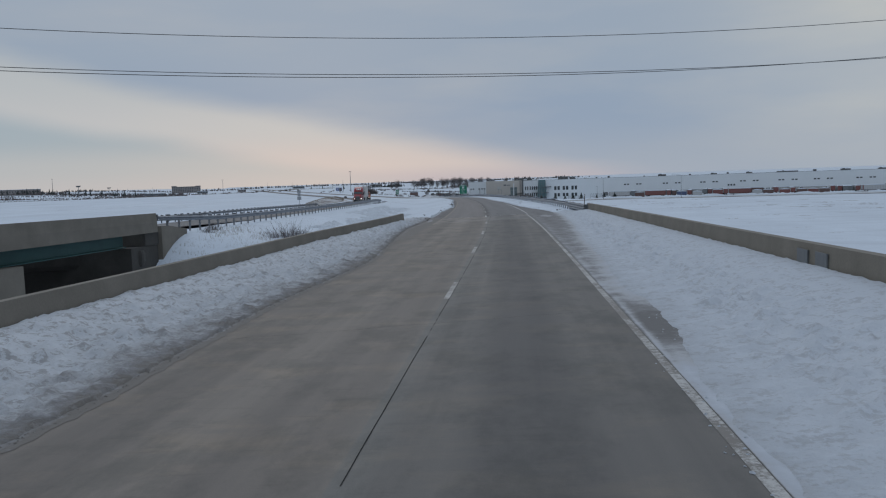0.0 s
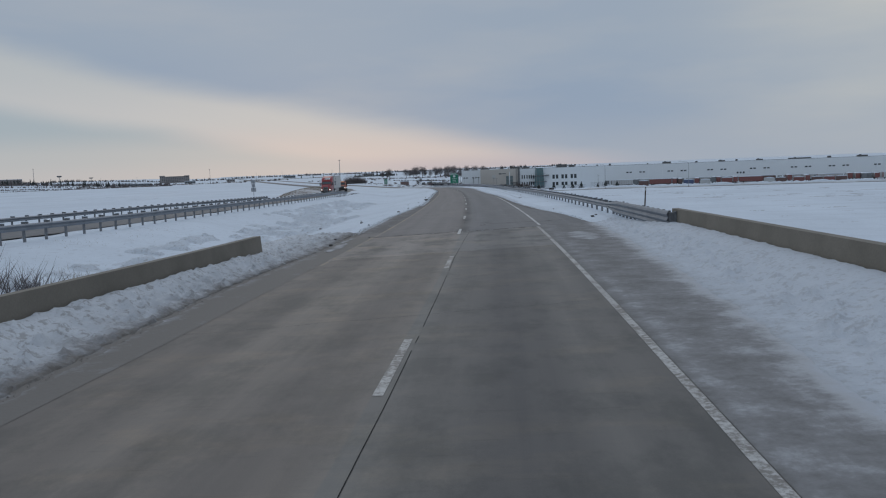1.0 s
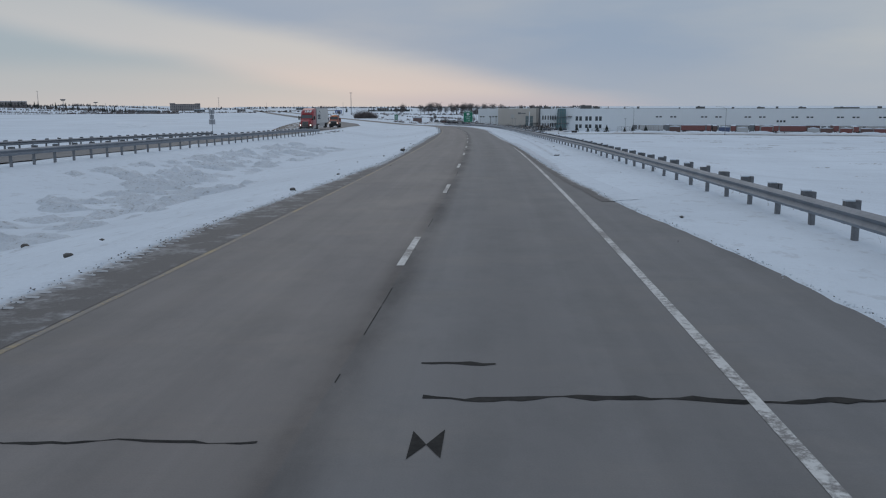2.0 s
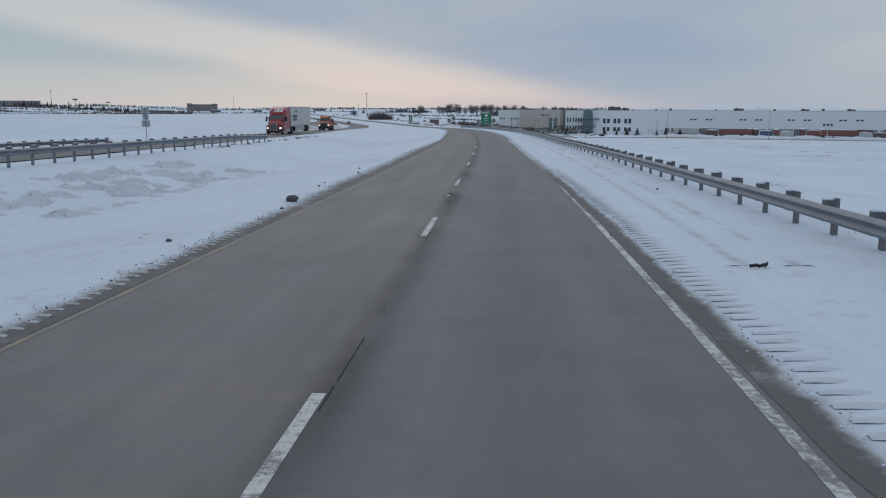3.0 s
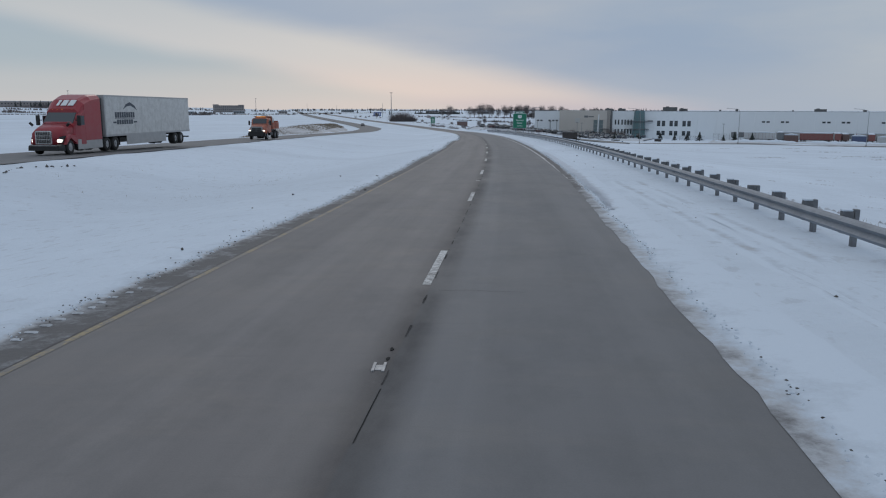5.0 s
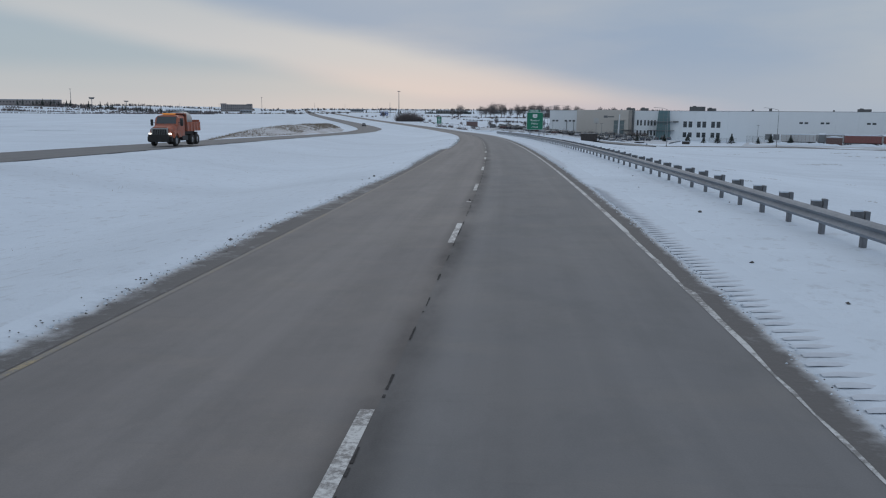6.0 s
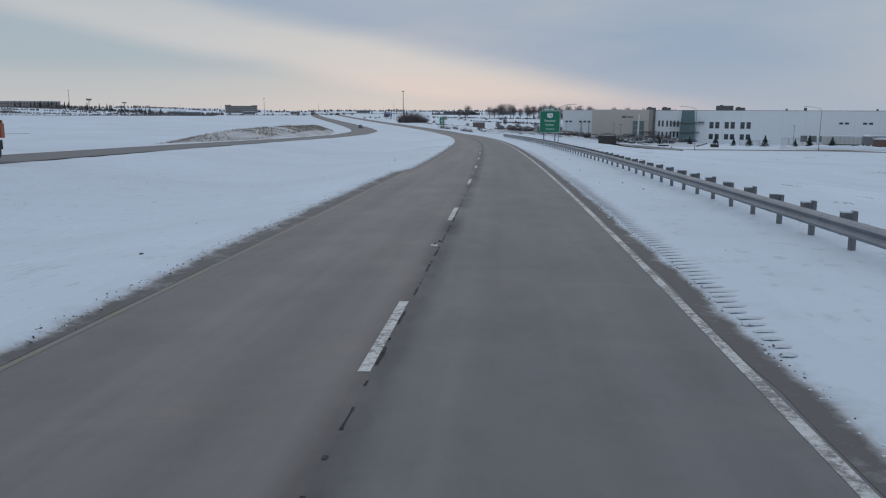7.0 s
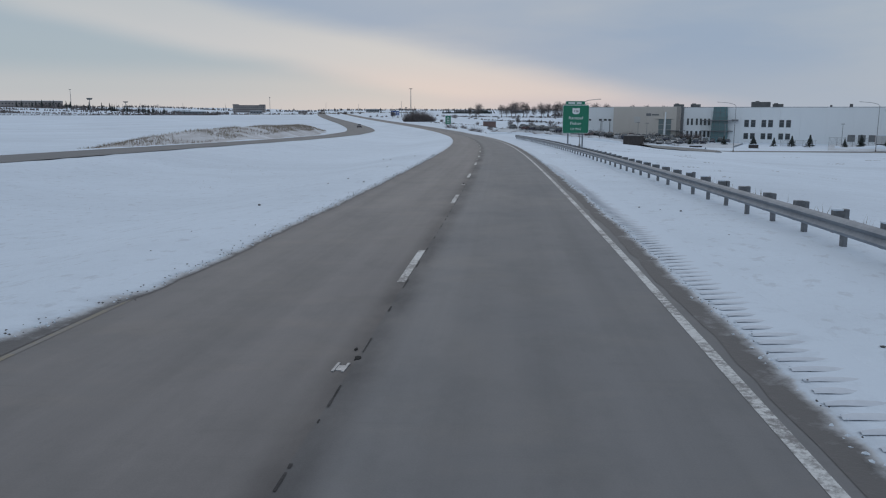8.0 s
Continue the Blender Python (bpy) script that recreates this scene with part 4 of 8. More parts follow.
patch_ribbon("joint_crack", 264, 420, ((0, 400), (0.06, 0.07)), 0.026, M_CRACK, 61, 0.0055, "broken dark crack along the lane line", "road crack", 0.07, 0.70, 1.7)
patch_ribbon("joint_crack", JOINT + 0.4, 172, ((0, 400), (0.07, 0.07)), 0.010, M_TAR, 57, 0.003, "thin dark crack along the lane line", "road crack", 0.12, 0.75)


def pavement_marker(s0, u0, turn, seed):
    """The scraped iron casting of a lane marker, with the pavement broken out beside it."""
    rng = random.Random(seed)
    mk = new("pavement_marker")
    mk.matrix_basis = road_pose(s0, u0, 0.0, turn)
    bm = bmesh.new()
    box(bm, -0.065, -0.035, -0.13, 0.13, -0.02, 0.014, 0.004)
    box(bm, 0.035, 0.065, -0.13, 0.13, -0.02, 0.014, 0.004)
    box(bm, -0.035, 0.035, -0.09, 0.06, -0.02, 0.009, 0.003)
    part("casting", bm, M_CASTING, mk, "scraped pale iron casting")
    for k in range(2):
        cx, cy, r = rng.uniform(-0.02, 0.10), 0.35 + 0.28 * k + rng.uniform(-0.08, 0.08), rng.uniform(0.022, 0.055)
        n = 9
        pts = [(cx + r * rng.uniform(0.6, 1.2) * math.cos(2 * math.pi * i / n) * 0.8, cy + r * rng.uniform(0.6, 1.3) * 1.9 * math.sin(2 * math.pi * i / n)) for i in range(n)]
        part("broken_edge", loft(bmesh.new(), [[(x, y, -0.02) for x, y in pts], [(x, y, 0.0035) for x, y in pts]]), M_TAR, mk, "dark hole broken out of the pavement")
    return tagged(mk, "scraped lane marker casting in the crumbling pavement joint", "pavement marker", "pavement markers along the lane line")


def slush(name, s, us, heights, cover, material, label):
    """A thin sheet of dirty snow; cover: thickness 0..1 for each column, a number or an array over s."""
    rows, cols = len(s), len(us)
    P, uv = np.zeros((rows, cols, 3)), np.zeros((rows, cols, 2))
    for j in range(cols):
        P[:, j] = road_at(s, us[j], heights[j])
        uv[:, j, 0], uv[:, j, 1] = cover[j], s
    idx = np.arange(rows * cols).reshape(rows, cols)
    quads = np.stack([idx[:-1, :-1], idx[:-1, 1:], idx[1:, 1:], idx[1:, :-1]], -1).reshape(-1, 4)
    ob = mesh_object(name, P.reshape(-1, 3), quads.tolist(), material, None, "", True, uv.reshape(-1, 2))
    return tagged(ob, label, "slush", "dirty slush along the road", "stuff")


M_CASTING = varied("scraped_casting", (0.24, 0.24, 0.245), (0.42, 0.42, 0.425), 0.55, 6.0, 40.0, metal=0.4)
MARKERS = [(123.9 + 24.3 * k, -0.05) for k in range(9)]


# along the asphalt: grit at the edge, whitening into the snow
sr = np.arange(88, 420, 0.5)
er = snow_edge_right(sr)
dust = np.exp(-((sr - 165) / 30) ** 4)
slush("edge_slush", sr, [er - 0.30, er - 0.10, er - 0.01, er + 0.05, er + 0.20, er + 0.60, er + 1.15], [0.005, 0.005, 0.006, 0.020, 0.034, 0.052, 0.040], [0.02 + 0.4 * dust, 0.10 + 0.45 * dust, 0.34 + 0.35 * dust, 0.68 + 0.15 * dust, 0.88, 0.97, 1.0], M_SLUSH, "gritty slush along the white edge line")
sr = np.arange(JOINT + 2, 420, 0.5)
el = snow_edge_left(sr)
gap_l = np.maximum(-3.76 - el, 0.05)
slush("edge_slush", sr, [el - 0.80, el - 0.45, el - 0.20, el - 0.07, el + 0.03, el + 0.03 + 0.6 * gap_l, el + 0.03 + gap_l], [0.035, 0.050, 0.040, 0.024, 0.006, 0.005, 0.005], [1.0, 0.95, 0.82, 0.55, 0.24, 0.10, 0.14], M_SLUSH, "gritty slush along the yellow edge line")
# on the deck
bare = np.exp(-((sb - 13.6) / 2.2) ** 2)
thin = np.interp(sb, [-40, 9, 16, 24, 36, 58, 69], [0.66, 0.66, 0.46, 0.36, 0.26, 0.16, 0.10])
e_r = np.maximum(in_r, 3.72)
w_r = e_r - 3.58
slush("shoulder_slush", sb, [np.full_like(sb, 3.58), 3.58 + 0.12 * w_r, 3.58 + 0.40 * w_r, 3.58 + 0.80 * w_r, e_r + 0.10, e_r + 0.45, e_r + 0.9], [0.005, 0.007, 0.010, 0.012, 0.015, 0.012, -0.04],
      [0.10 + 0.3 * thin, 0.15 + 0.7 * thin, thin - 0.45 * bare, thin + 0.10 - 0.6 * bare, 0.58 - 0.45 * bare, 0.72, 0.85], M_SLUSH_DECK, "thin slush over the concrete shoulder of the bridge")
slush("bank_slush", sb, [in_l - 0.10, in_l - 0.02, in_l + 0.05, in_l + 0.16], [0.004, 0.012, 0.009, 0.004], [0.30, 0.20, 0.10, 0.03], M_GRIME, "grey slush at the foot of the snow bank")


# bare, grimy shoulder at the end of the deck, with sheets of thin ice left on it
s_i = np.arange(40, 68, 0.25)
lip = np.interp(s_i, sb, in_l)
slush("shoulder_grime", s_i, [lip + 0.02, lip + 0.02 + 0.3 * (-3.82 - lip), lip + 0.02 + 0.7 * (-3.82 - lip), np.full_like(lip, -3.80)], [0.006, 0.0055, 0.005, 0.004], [0.30, 0.12, 0.02, 0.12], M_GRIME, "brown grime on the bare shoulder of the bridge")
for a_i, b_i, u_a, u_b, k in ((60.6, 64.2, -4.66, -4.22, 1), (64.3, 66.3, -4.75, -4.50, 2), (60.7, 64.8, 4.10, 5.40, 3)):
    s_p = np.arange(a_i, b_i, 0.15)
    f_p = np.sin(np.pi * (s_p - a_i) / (b_i - a_i)) ** 0.5
    m_p, h_p = (u_a + u_b) / 2 + rough_line(s_p, 0.04, 120 + k, 2.0), (u_b - u_a) / 2 * f_p + 0.02
    slush("ice_sheet", s_p, [m_p - h_p, m_p - 0.6 * h_p, m_p, m_p + 0.6 * h_p, m_p + h_p], [0.012, 0.022, 0.024, 0.022, 0.012], [0.16, 0.34, 0.40, 0.36, 0.16], M_SLUSH_DECK, "thin pale sheet of ice left on the shoulder")


# wheel tracks of a vehicle that pulled onto the shoulder
s_t = np.arange(112, 196, 0.5)
for k, u_t in enumerate((5.25, 6.05)):
    c_t = u_t + 0.35 * np.sin((s_t - 112) / 26) + rough_line(s_t, 0.02, 90 + k, 5.0)
    slush("wheel_track", s_t, [c_t - 0.30, c_t - 0.15, c_t - 0.05, c_t + 0.05, c_t + 0.15, c_t + 0.30], [0.045, 0.062, 0.054, 0.054, 0.062, 0.045], [1.0, 0.92, 0.66, 0.66, 0.92, 1.0], M_SLUSH, "faint wheel track pressed into the shoulder snow")


def crumbs(name, n, s0, s1, edge, spread, size, material, seed, label, flat=1.0):
    """Loose lumps strewn along a snow edge."""
    rng = np.random.RandomState(seed)
    verts, faces = [], []
    tri = ((0, 1, 2), (0, 2, 3), (0, 3, 4), (0, 4, 1), (5, 2, 1), (5, 3, 2), (5, 4, 3), (5, 1, 4))
    ss = rng.uniform(s0, s1, n)
    uu = edge(ss) + rng.normal(0, 1, n) * spread
    base = road_at(ss, uu)
    zz = np.where(ss > 66, np.maximum(ground_height(ss, uu), base[:, 2]), base[:, 2])
    for k in range(n):
        r = size * rng.uniform(0.35, 1.0) ** 2 + 0.008
        c = Vector((base[k, 0], base[k, 1], zz[k] + r * 0.25))
        i = len(verts)
        a0 = rng.uniform(0, 6.28)
        verts.append(c + Vector((0, 0, r * flat * rng.uniform(0.4, 0.9))))
        for q in range(4):
            a = a0 + q * 1.571 + rng.uniform(-0.4, 0.4)
            rr = r * rng.uniform(0.7, 1.5)
            verts.append(c + Vector((math.cos(a) * rr, math.sin(a) * rr, rng.uniform(-0.2, 0.2) * r)))
        verts.append(c - Vector((0, 0, r * 0.6)))
        faces += [tuple(i + v for v in f) for f in tri]
    ob = mesh_object(name, verts, faces, material)
    return tagged(ob, label, "roadside crumbs", "loose crumbs along the road", "stuff")


crumbs("snow_crumbs", 2600, 72, 330, lambda s: snow_edge_right(s) - 0.01, 0.05, 0.018, M_SNOW, 1, "small lumps of snow along the shoulder")
crumbs("dirt_crumbs", 900, 72, 330, lambda s: snow_edge_right(s) + 0.01, 0.04, 0.009, M_CLOD, 2, "dark grit strewn along the shoulder")
crumbs("snow_crumbs", 2600, 68, 330, lambda s: snow_edge_left(s) + 0.02, 0.06, 0.020, M_SNOW, 3, "small lumps of snow along the median edge")
crumbs("dirt_crumbs", 2600, 68, 330, lambda s: snow_edge_left(s) - 0.05, 0.14, 0.013, M_CLOD, 4, "dark grit strewn along the median edge")
crumbs("dirt_crumbs", 60, 60, 330, lambda s: snow_edge_left(s) - 1.4, 1.2, 0.05, M_CLOD, 5, "dark frozen clods on the median snow")
crumbs("dirt_crumbs", 50, 70, 330, lambda s: 5.8 + 0 * s, 0.7, 0.04, M_CLOD, 6, "dark clods on the shoulder snow")
crumbs("dirt_crumbs", 150, 160, 205, lambda s: swung(s, -19.8 + 0 * s) + 0.5 * np.sin(s * 0.9), 0.12, 0.11, M_CLOD, 7, "dark clods along the opposing carriageway")
crumbs("snow_crumbs", 1600, -10, 68, lambda s: np.interp(s, sb, in_l) + 0.02, 0.04, 0.02, M_BANK_LEFT, 8, "small lumps of snow along the bridge bank")
crumbs("snow_crumbs", 700, -10, 68, lambda s: np.interp(s, sb, in_r) - 0.05, 0.15, 0.018, M_SNOW_BANK, 9, "small lumps of snow on the bridge shoulder")


def crusted_snow(s0, s1, u0, u1, seed, label):
    """A sheet of wind-broken, refrozen snow lying over the median."""
    ss, uu = np.arange(s0, s1, 0.22), np.arange(u0, u1, 0.2)
    P = np.zeros((len(ss), len(uu), 3))
    for j, u in enumerate(uu):
        p = road_at(ss, np.full_like(ss, u))
        z = ground_height(ss, np.full_like(ss, u))
        e = min(1.0, (u - u0) / 1.2, (uu[-1] - u) / 1.2) * np.minimum(1.0, np.minimum(ss - s0, ss[-1] - ss) / 4)
        lump = np.array([noise.noise((a * 0.42, u * 0.62, seed)) + 0.55 * noise.noise((a * 1.1, u * 1.7, seed + 2)) for a in ss])
        chip = np.array([abs(noise.noise((a * 2.3, u * 3.1, seed + 5))) for a in ss])
        p[:, 2] = z - 0.16 + e * (0.15 + 0.28 * np.maximum(lump, -0.35) + 0.30 * chip * smooth(lump, -0.05, 0.25))
        P[:, j] = p
    idx = np.arange(len(ss) * len(uu)).reshape(len(ss), len(uu))
    quads = np.stack([idx[:-1, :-1], idx[:-1, 1:], idx[1:, 1:], idx[1:, :-1]], -1).reshape(-1, 4)
    ob = mesh_object("crusted_snow", P.reshape(-1, 3), quads.tolist(), M_SNOW_CRUST, smooth_shade=True)
    return tagged(ob, label, "snow", "crusted snow in the median", "stuff")


crusted_snow(54, 106, -16.5, -8.2, 3.0, "broken refrozen snow with frozen mud showing through in the median")
crusted_snow(98, 150, -18.5, -11.5, 9.0, "broken refrozen snow in the median")


def rumble(s0, s1, line, reach, seed, material, label, base, wide):
    """Grooves across the shoulder, filled with snow. line: where they begin, reach: how far they go out."""
    rng = random.Random(seed)
    verts, faces = [], []
    for s in np.arange(s0, s1, 0.305):
        fade = min(1.0, (s - s0) / 4, (s1 - s) / 4)
        a = float(line(s)) + math.copysign(rng.uniform(-0.02, 0.03), reach)
        b = a + reach * rng.uniform(0.6, 1.1) * (0.35 + 0.65 * fade)
        w = wide * rng.uniform(0.85, 1.15)
        n, i = 5, len(verts)
        for k in range(n):
            f = k / (n - 1)
            half = w / 2 * (0.35 + 0.65 * math.sin(math.pi * (0.12 + 0.76 * f)))
            u = a + (b - a) * f
            for q, h in ((s - half, -0.010), (s, 0.004), (s + half, -0.010)):
                p = road_at(q, u)
                verts.append((p[0], p[1], p[2] + base + h - (0.012 if k in (0, n - 1) else 0.0)))
        for k in range(n - 1):
            for c in range(2):
                v = i + k * 3 + c
                faces.append((v, v + 1, v + 4, v + 3))
    ob = mesh_object("rumble_strip", verts, faces, material, smooth_shade=True)
    return tagged(ob, label, "rumble strip", "rumble strips", "stuff")


for k, (a, b) in enumerate(((100, 136), (186, 226), (238, 310))):
    rumble(a, b, lambda q: snow_edge_right(np.array([q]))[0] + 0.07, 0.55, 70 + k, M_GROOVE, "rumble strip grooves half filled with snow on the shoulder", 0.054, 0.15)
for k, (a, b) in enumerate(((69, 84), (104, 176))):
    rumble(a, b, lambda q: snow_edge_left(np.array([q]))[0] + 0.17, -0.26, 80 + k, M_RUMBLE, "rumble strip grooves filled with snow along the median", 0.022, 0.12)


# ---------------------------------------------------------------- placing
def plan_su(x, y):
    near = (_S >= -200) & (_S <= 2600)
    d = (_X[near] - x) ** 2 + (_Y[near] - y) ** 2
    i = int(np.argmin(d))
    s, h = _S[near][i], _H[near][i]
    return s, (x - _X[near][i]) * math.cos(h) + (y - _Y[near][i]) * math.sin(h)


def ground_z(x, y):
    s, u = plan_su(x, y)
    return float(ground_height(s, u)) + (0.25 * noise.noise((x * 0.05, y * 0.05, 7.0)) if abs(u) > 36 else 0.0)


def loft(bm, sections):
    """Closed loops of equal length, joined and capped. Each: list of (x, y, z)."""
    loops = [[bm.verts.new(p) for p in sec] for sec in sections]
    n = len(loops[0])
    for a, b in zip(loops, loops[1:]):
        for i in range(n):
            bm.faces.new((a[i], a[(i + 1) % n], b[(i + 1) % n], b[i]))
    bm.faces.new(loops[0][::-1])
    bm.faces.new(loops[-1])
    return bm


def section(y, half, z0, z1, top=None, r=0.12):
    """A rounded upright rectangle across the vehicle at y."""
    t = half if top is None else top
    return [(-half, y, z0), (half, y, z0), (half, y, z1 - r * 2), (t - r * 0.3, y, z1 - r * 0.5), (t - r * 1.5, y, z1), (-t + r * 1.5, y, z1), (-t + r * 0.3, y, z1 - r * 0.5), (-half, y, z1 - r * 2)]


for k, (s_m, u_m) in enumerate(MARKERS):
    pavement_marker(s_m, u_m, 3 * (k % 3 - 1), 40 + k)


# ---------------------------------------------------------------- signs
def text_mesh(body, size, material, name="legend", align="CENTER"):
    cu = bpy.data.curves.new(name, "FONT")
    cu.body, cu.size, cu.align_x, cu.align_y, cu.extrude = body, size, align, "CENTER", 0.004
    ob = bpy.data.objects.new(name, cu)
    me = bpy.data.meshes.new_from_object(ob)
    bpy.data.objects.remove(ob)
    bpy.data.curves.remove(cu)
    me.name = name
    me.materials.clear()
    me.materials.append(material)
    return me


def add_text(parent, body, size, x, z, material, y=-0.05, wide=1.0):
    o = new("legend", text_mesh(body, size, material))
    o.parent = parent
    o.matrix_basis = pose(x, y, z, 90, 0, 0) @ Matrix.Diagonal((wide, 1, 1, 1))
    return o


def rounded_plate(w, h, y0, y1, r):
    bm = bmesh.new()
    pts = []
    for cx, cz, a0 in ((w / 2 - r, h / 2 - r, 0), (-w / 2 + r, h / 2 - r, 90), (-w / 2 + r, -h / 2 + r, 180), (w / 2 - r, -h / 2 + r, 270)):
        for k in range(5):
            a = radians(a0 + k * 22.5)
            pts.append((cx + r * math.cos(a), cz + r * math.sin(a)))
    return loft(bm, [[(x, y0, z) for x, z in pts], [(x, y1, z) for x, z in pts]])


def exit_sign():
    sign = new("exit_sign")
    base = ground_z(-21.4, 369.3)
    sign.matrix_basis = pose(-21.4, 369.3, base, 0, 0, 12.5)
    c = -1.75 - base                     # middle of the main panel over the ground
    W, Hh = 3.55, 3.75
    part("border", rounded_plate(W, Hh, -0.02, 0.02, 0.22), M_SIGN_WHITE, sign).location = (0, 0, c)
    part("panel", rounded_plate(W - 0.10, Hh - 0.10, -0.03, 0.0, 0.19), M_SIGN_GREEN, sign, "green reflective panel with a white border").location = (0, 0, c)
    part("tab_border", rounded_plate(2.60, 0.52, -0.02, 0.02, 0.10), M_SIGN_WHITE, sign).location = (-0.1, 0, c + Hh / 2 + 0.27)
    part("tab", rounded_plate(2.52, 0.44, -0.03, 0.0, 0.08), M_SIGN_GREEN, sign, "green exit tab above the panel").location = (-0.1, 0, c + Hh / 2 + 0.27)
    for x0, x1 in ((-0.95, -0.05), (0.15, 0.80)):
        part("legend_bar", boxed(x0, x1, -0.038, -0.03, -0.09, 0.09), M_SIGN_WHITE, sign).location = (-0.1, 0, c + Hh / 2 + 0.27)
    # route shield
    pts = [(-0.52, 0.30), (-0.40, 0.40), (0, 0.36), (0.40, 0.40), (0.52, 0.30), (0.46, 0.10), (0.52, -0.12), (0.36, -0.34), (0, -0.44), (-0.36, -0.34), (-0.52, -0.12), (-0.46, 0.10)]
    bm = loft(bmesh.new(), [[(x, -0.03, z) for x, z in pts], [(x, -0.042, z) for x, z in pts]])
    part("route_shield", bm, M_SIGN_WHITE, sign, "white route shield").location = (0, 0, c + 1.08)
    add_text(sign, "136", 0.46, 0, c + 1.05, M_SIGN_BLACK, -0.046)
    add_text(sign, "Rantoul", 0.56, 0, c + 0.16, M_SIGN_WHITE, -0.036, 1.12)
    add_text(sign, "Fisher", 0.56, 0, c - 0.56, M_SIGN_WHITE, -0.036, 1.12)
    add_text(sign, "1/2 MILE", 0.40, 0, c - 1.30, M_SIGN_WHITE, -0.036, 1.05)
    for x in (-0.98, 0.98):
        bm = boxed(x - 0.09, x + 0.09, 0.03, 0.05, -0.4, c + Hh / 2 - 0.1)
        box(bm, x - 0.008, x + 0.008, 0.05, 0.20, -0.4, c + Hh / 2 - 0.1)
        box(bm, x - 0.09, x + 0.09, 0.20, 0.22, -0.4, c + Hh / 2 - 0.1)
        part("post", bm, M_GALV, sign, "steel I-beam post")
    for z in (-1.2, 0.0, 1.2):
        part("rail", boxed(-1.6, 1.6, 0.004, 0.03, c + z - 0.04, c + z + 0.04), M_SIGN_BACK, sign)
    return tagged(sign, "large green highway exit sign on two steel posts in the snow", "road sign")


exit_sign()


def gore_sign():
    sign = new("small_exit_sign")
    base = ground_z(-82.4, 568.8)
    sign.matrix_basis = pose(-82.4, 568.8, base, 0, 0, 20)
    c = -4.35 - base
    part("border", rounded_plate(2.25, 3.30, -0.02, 0.02, 0.15), M_SIGN_WHITE, sign).location = (0, 0, c)
    part("panel", rounded_plate(2.15, 3.20, -0.03, 0.0, 0.13), M_SIGN_GREEN, sign, "green reflective panel").location = (0, 0, c)
    for z, w in ((1.0, 0.6), (0.35, 1.3), (-0.25, 1.1), (-0.9, 1.2)):
        part("legend_bar", boxed(-w / 2, w / 2, -0.04, -0.03, c + z - 0.12, c + z + 0.12), M_SIGN_WHITE, sign)
    for x in (-0.7, 0.7):
        part("post", boxed(x - 0.06, x + 0.06, 0.03, 0.15, -0.4, c + 1.5), M_GALV, sign)
    return tagged(sign, "green highway guide sign on posts beside the bend", "road sign")


gore_sign()


def back_sign():
    """Signs for the opposing traffic, seen from behind."""
    sign = new("road_sign_back")
    x, y = -53.2, 198.3
    base = ground_z(x, y)
    sign.matrix_basis = pose(x, y, base, 0, 0, 12)
    t = 1.75 - base
    part("upper_panel", rounded_plate(0.95, 0.75, -0.012, 0.012, 0.06), M_SIGN_BACK, sign, "bare grey aluminium back").location = (0, 0, t - 0.35)
    part("middle_panel", rounded_plate(0.75, 0.75, -0.012, 0.012, 0.05), M_SIGN_BACK, sign).location = (0, 0, t - 1.18)
    part("lower_panel", rounded_plate(1.05, 0.85, -0.012, 0.012, 0.06), M_SIGN_BACK, sign).location = (0, 0, t - 2.05)
    part("post", boxed(-0.04, 0.04, -0.09, -0.02, -0.4, t), M_GALV, sign, "galvanised steel post")
    return tagged(sign, "road sign on a post seen from its grey back", "road sign")


back_sign()


def delineator(s, u, h, label):
    d = new("delineator_post")
    x, y, _ = road_at(s, u)
    d.matrix_basis = road_pose(s, u, 0) @ pose(0, 0, 0, 0, 3, 0) @ Matrix.Diagonal((0.6, 0.6, 1, 1))
    p = road_at(s, u)
    g = ground_z(p[0], p[1]) - p[2]
    bm = boxed(-0.05, 0.05, -0.012, 0.012, g - 0.4, h, 0.004)
    box(bm, -0.05, -0.035, -0.04, -0.012, g - 0.4, h)
    box(bm, 0.035, 0.05, -0.04, -0.012, g - 0.4, h)
    part("post", bm, M_BROWN_POST, d)
    part("reflector", rounded_plate(0.07, 0.10, -0.02, -0.012, 0.02), M_SIGN_WHITE, d).location = (0, 0, h - 0.1)
    return tagged(d, label, "delineator")


delineator(72.0, 8.9, 1.45, "rusty steel delineator post behind the guardrail")


# ---------------------------------------------------------------- overhead wires
def wire(name, a, b, y, skew, low, sag, middle, label):
    """A sagging cable from x = a to b, crossing the road at a slight angle."""
    n, r = 60, 0.020
    verts, faces = [], []
    for i in range(n + 1):
        x = a + (b - a) * i / n
        z = low + sag * (x - middle) ** 2
        for k in range(5):
            t = k * 2 * math.pi / 5
            verts.append((x, y + skew * x + r * math.cos(t), z + r * math.sin(t)))
    for i in range(n):
        for k in range(5):
            p, q = i * 5 + k, i * 5 + (k + 1) % 5
            faces.append((p, q, q + 5, p + 5))
    ob = mesh_object(name, verts, faces, M_WIRE, smooth_shade=True)
    return tagged(ob, label, "power line", "overhead wires")


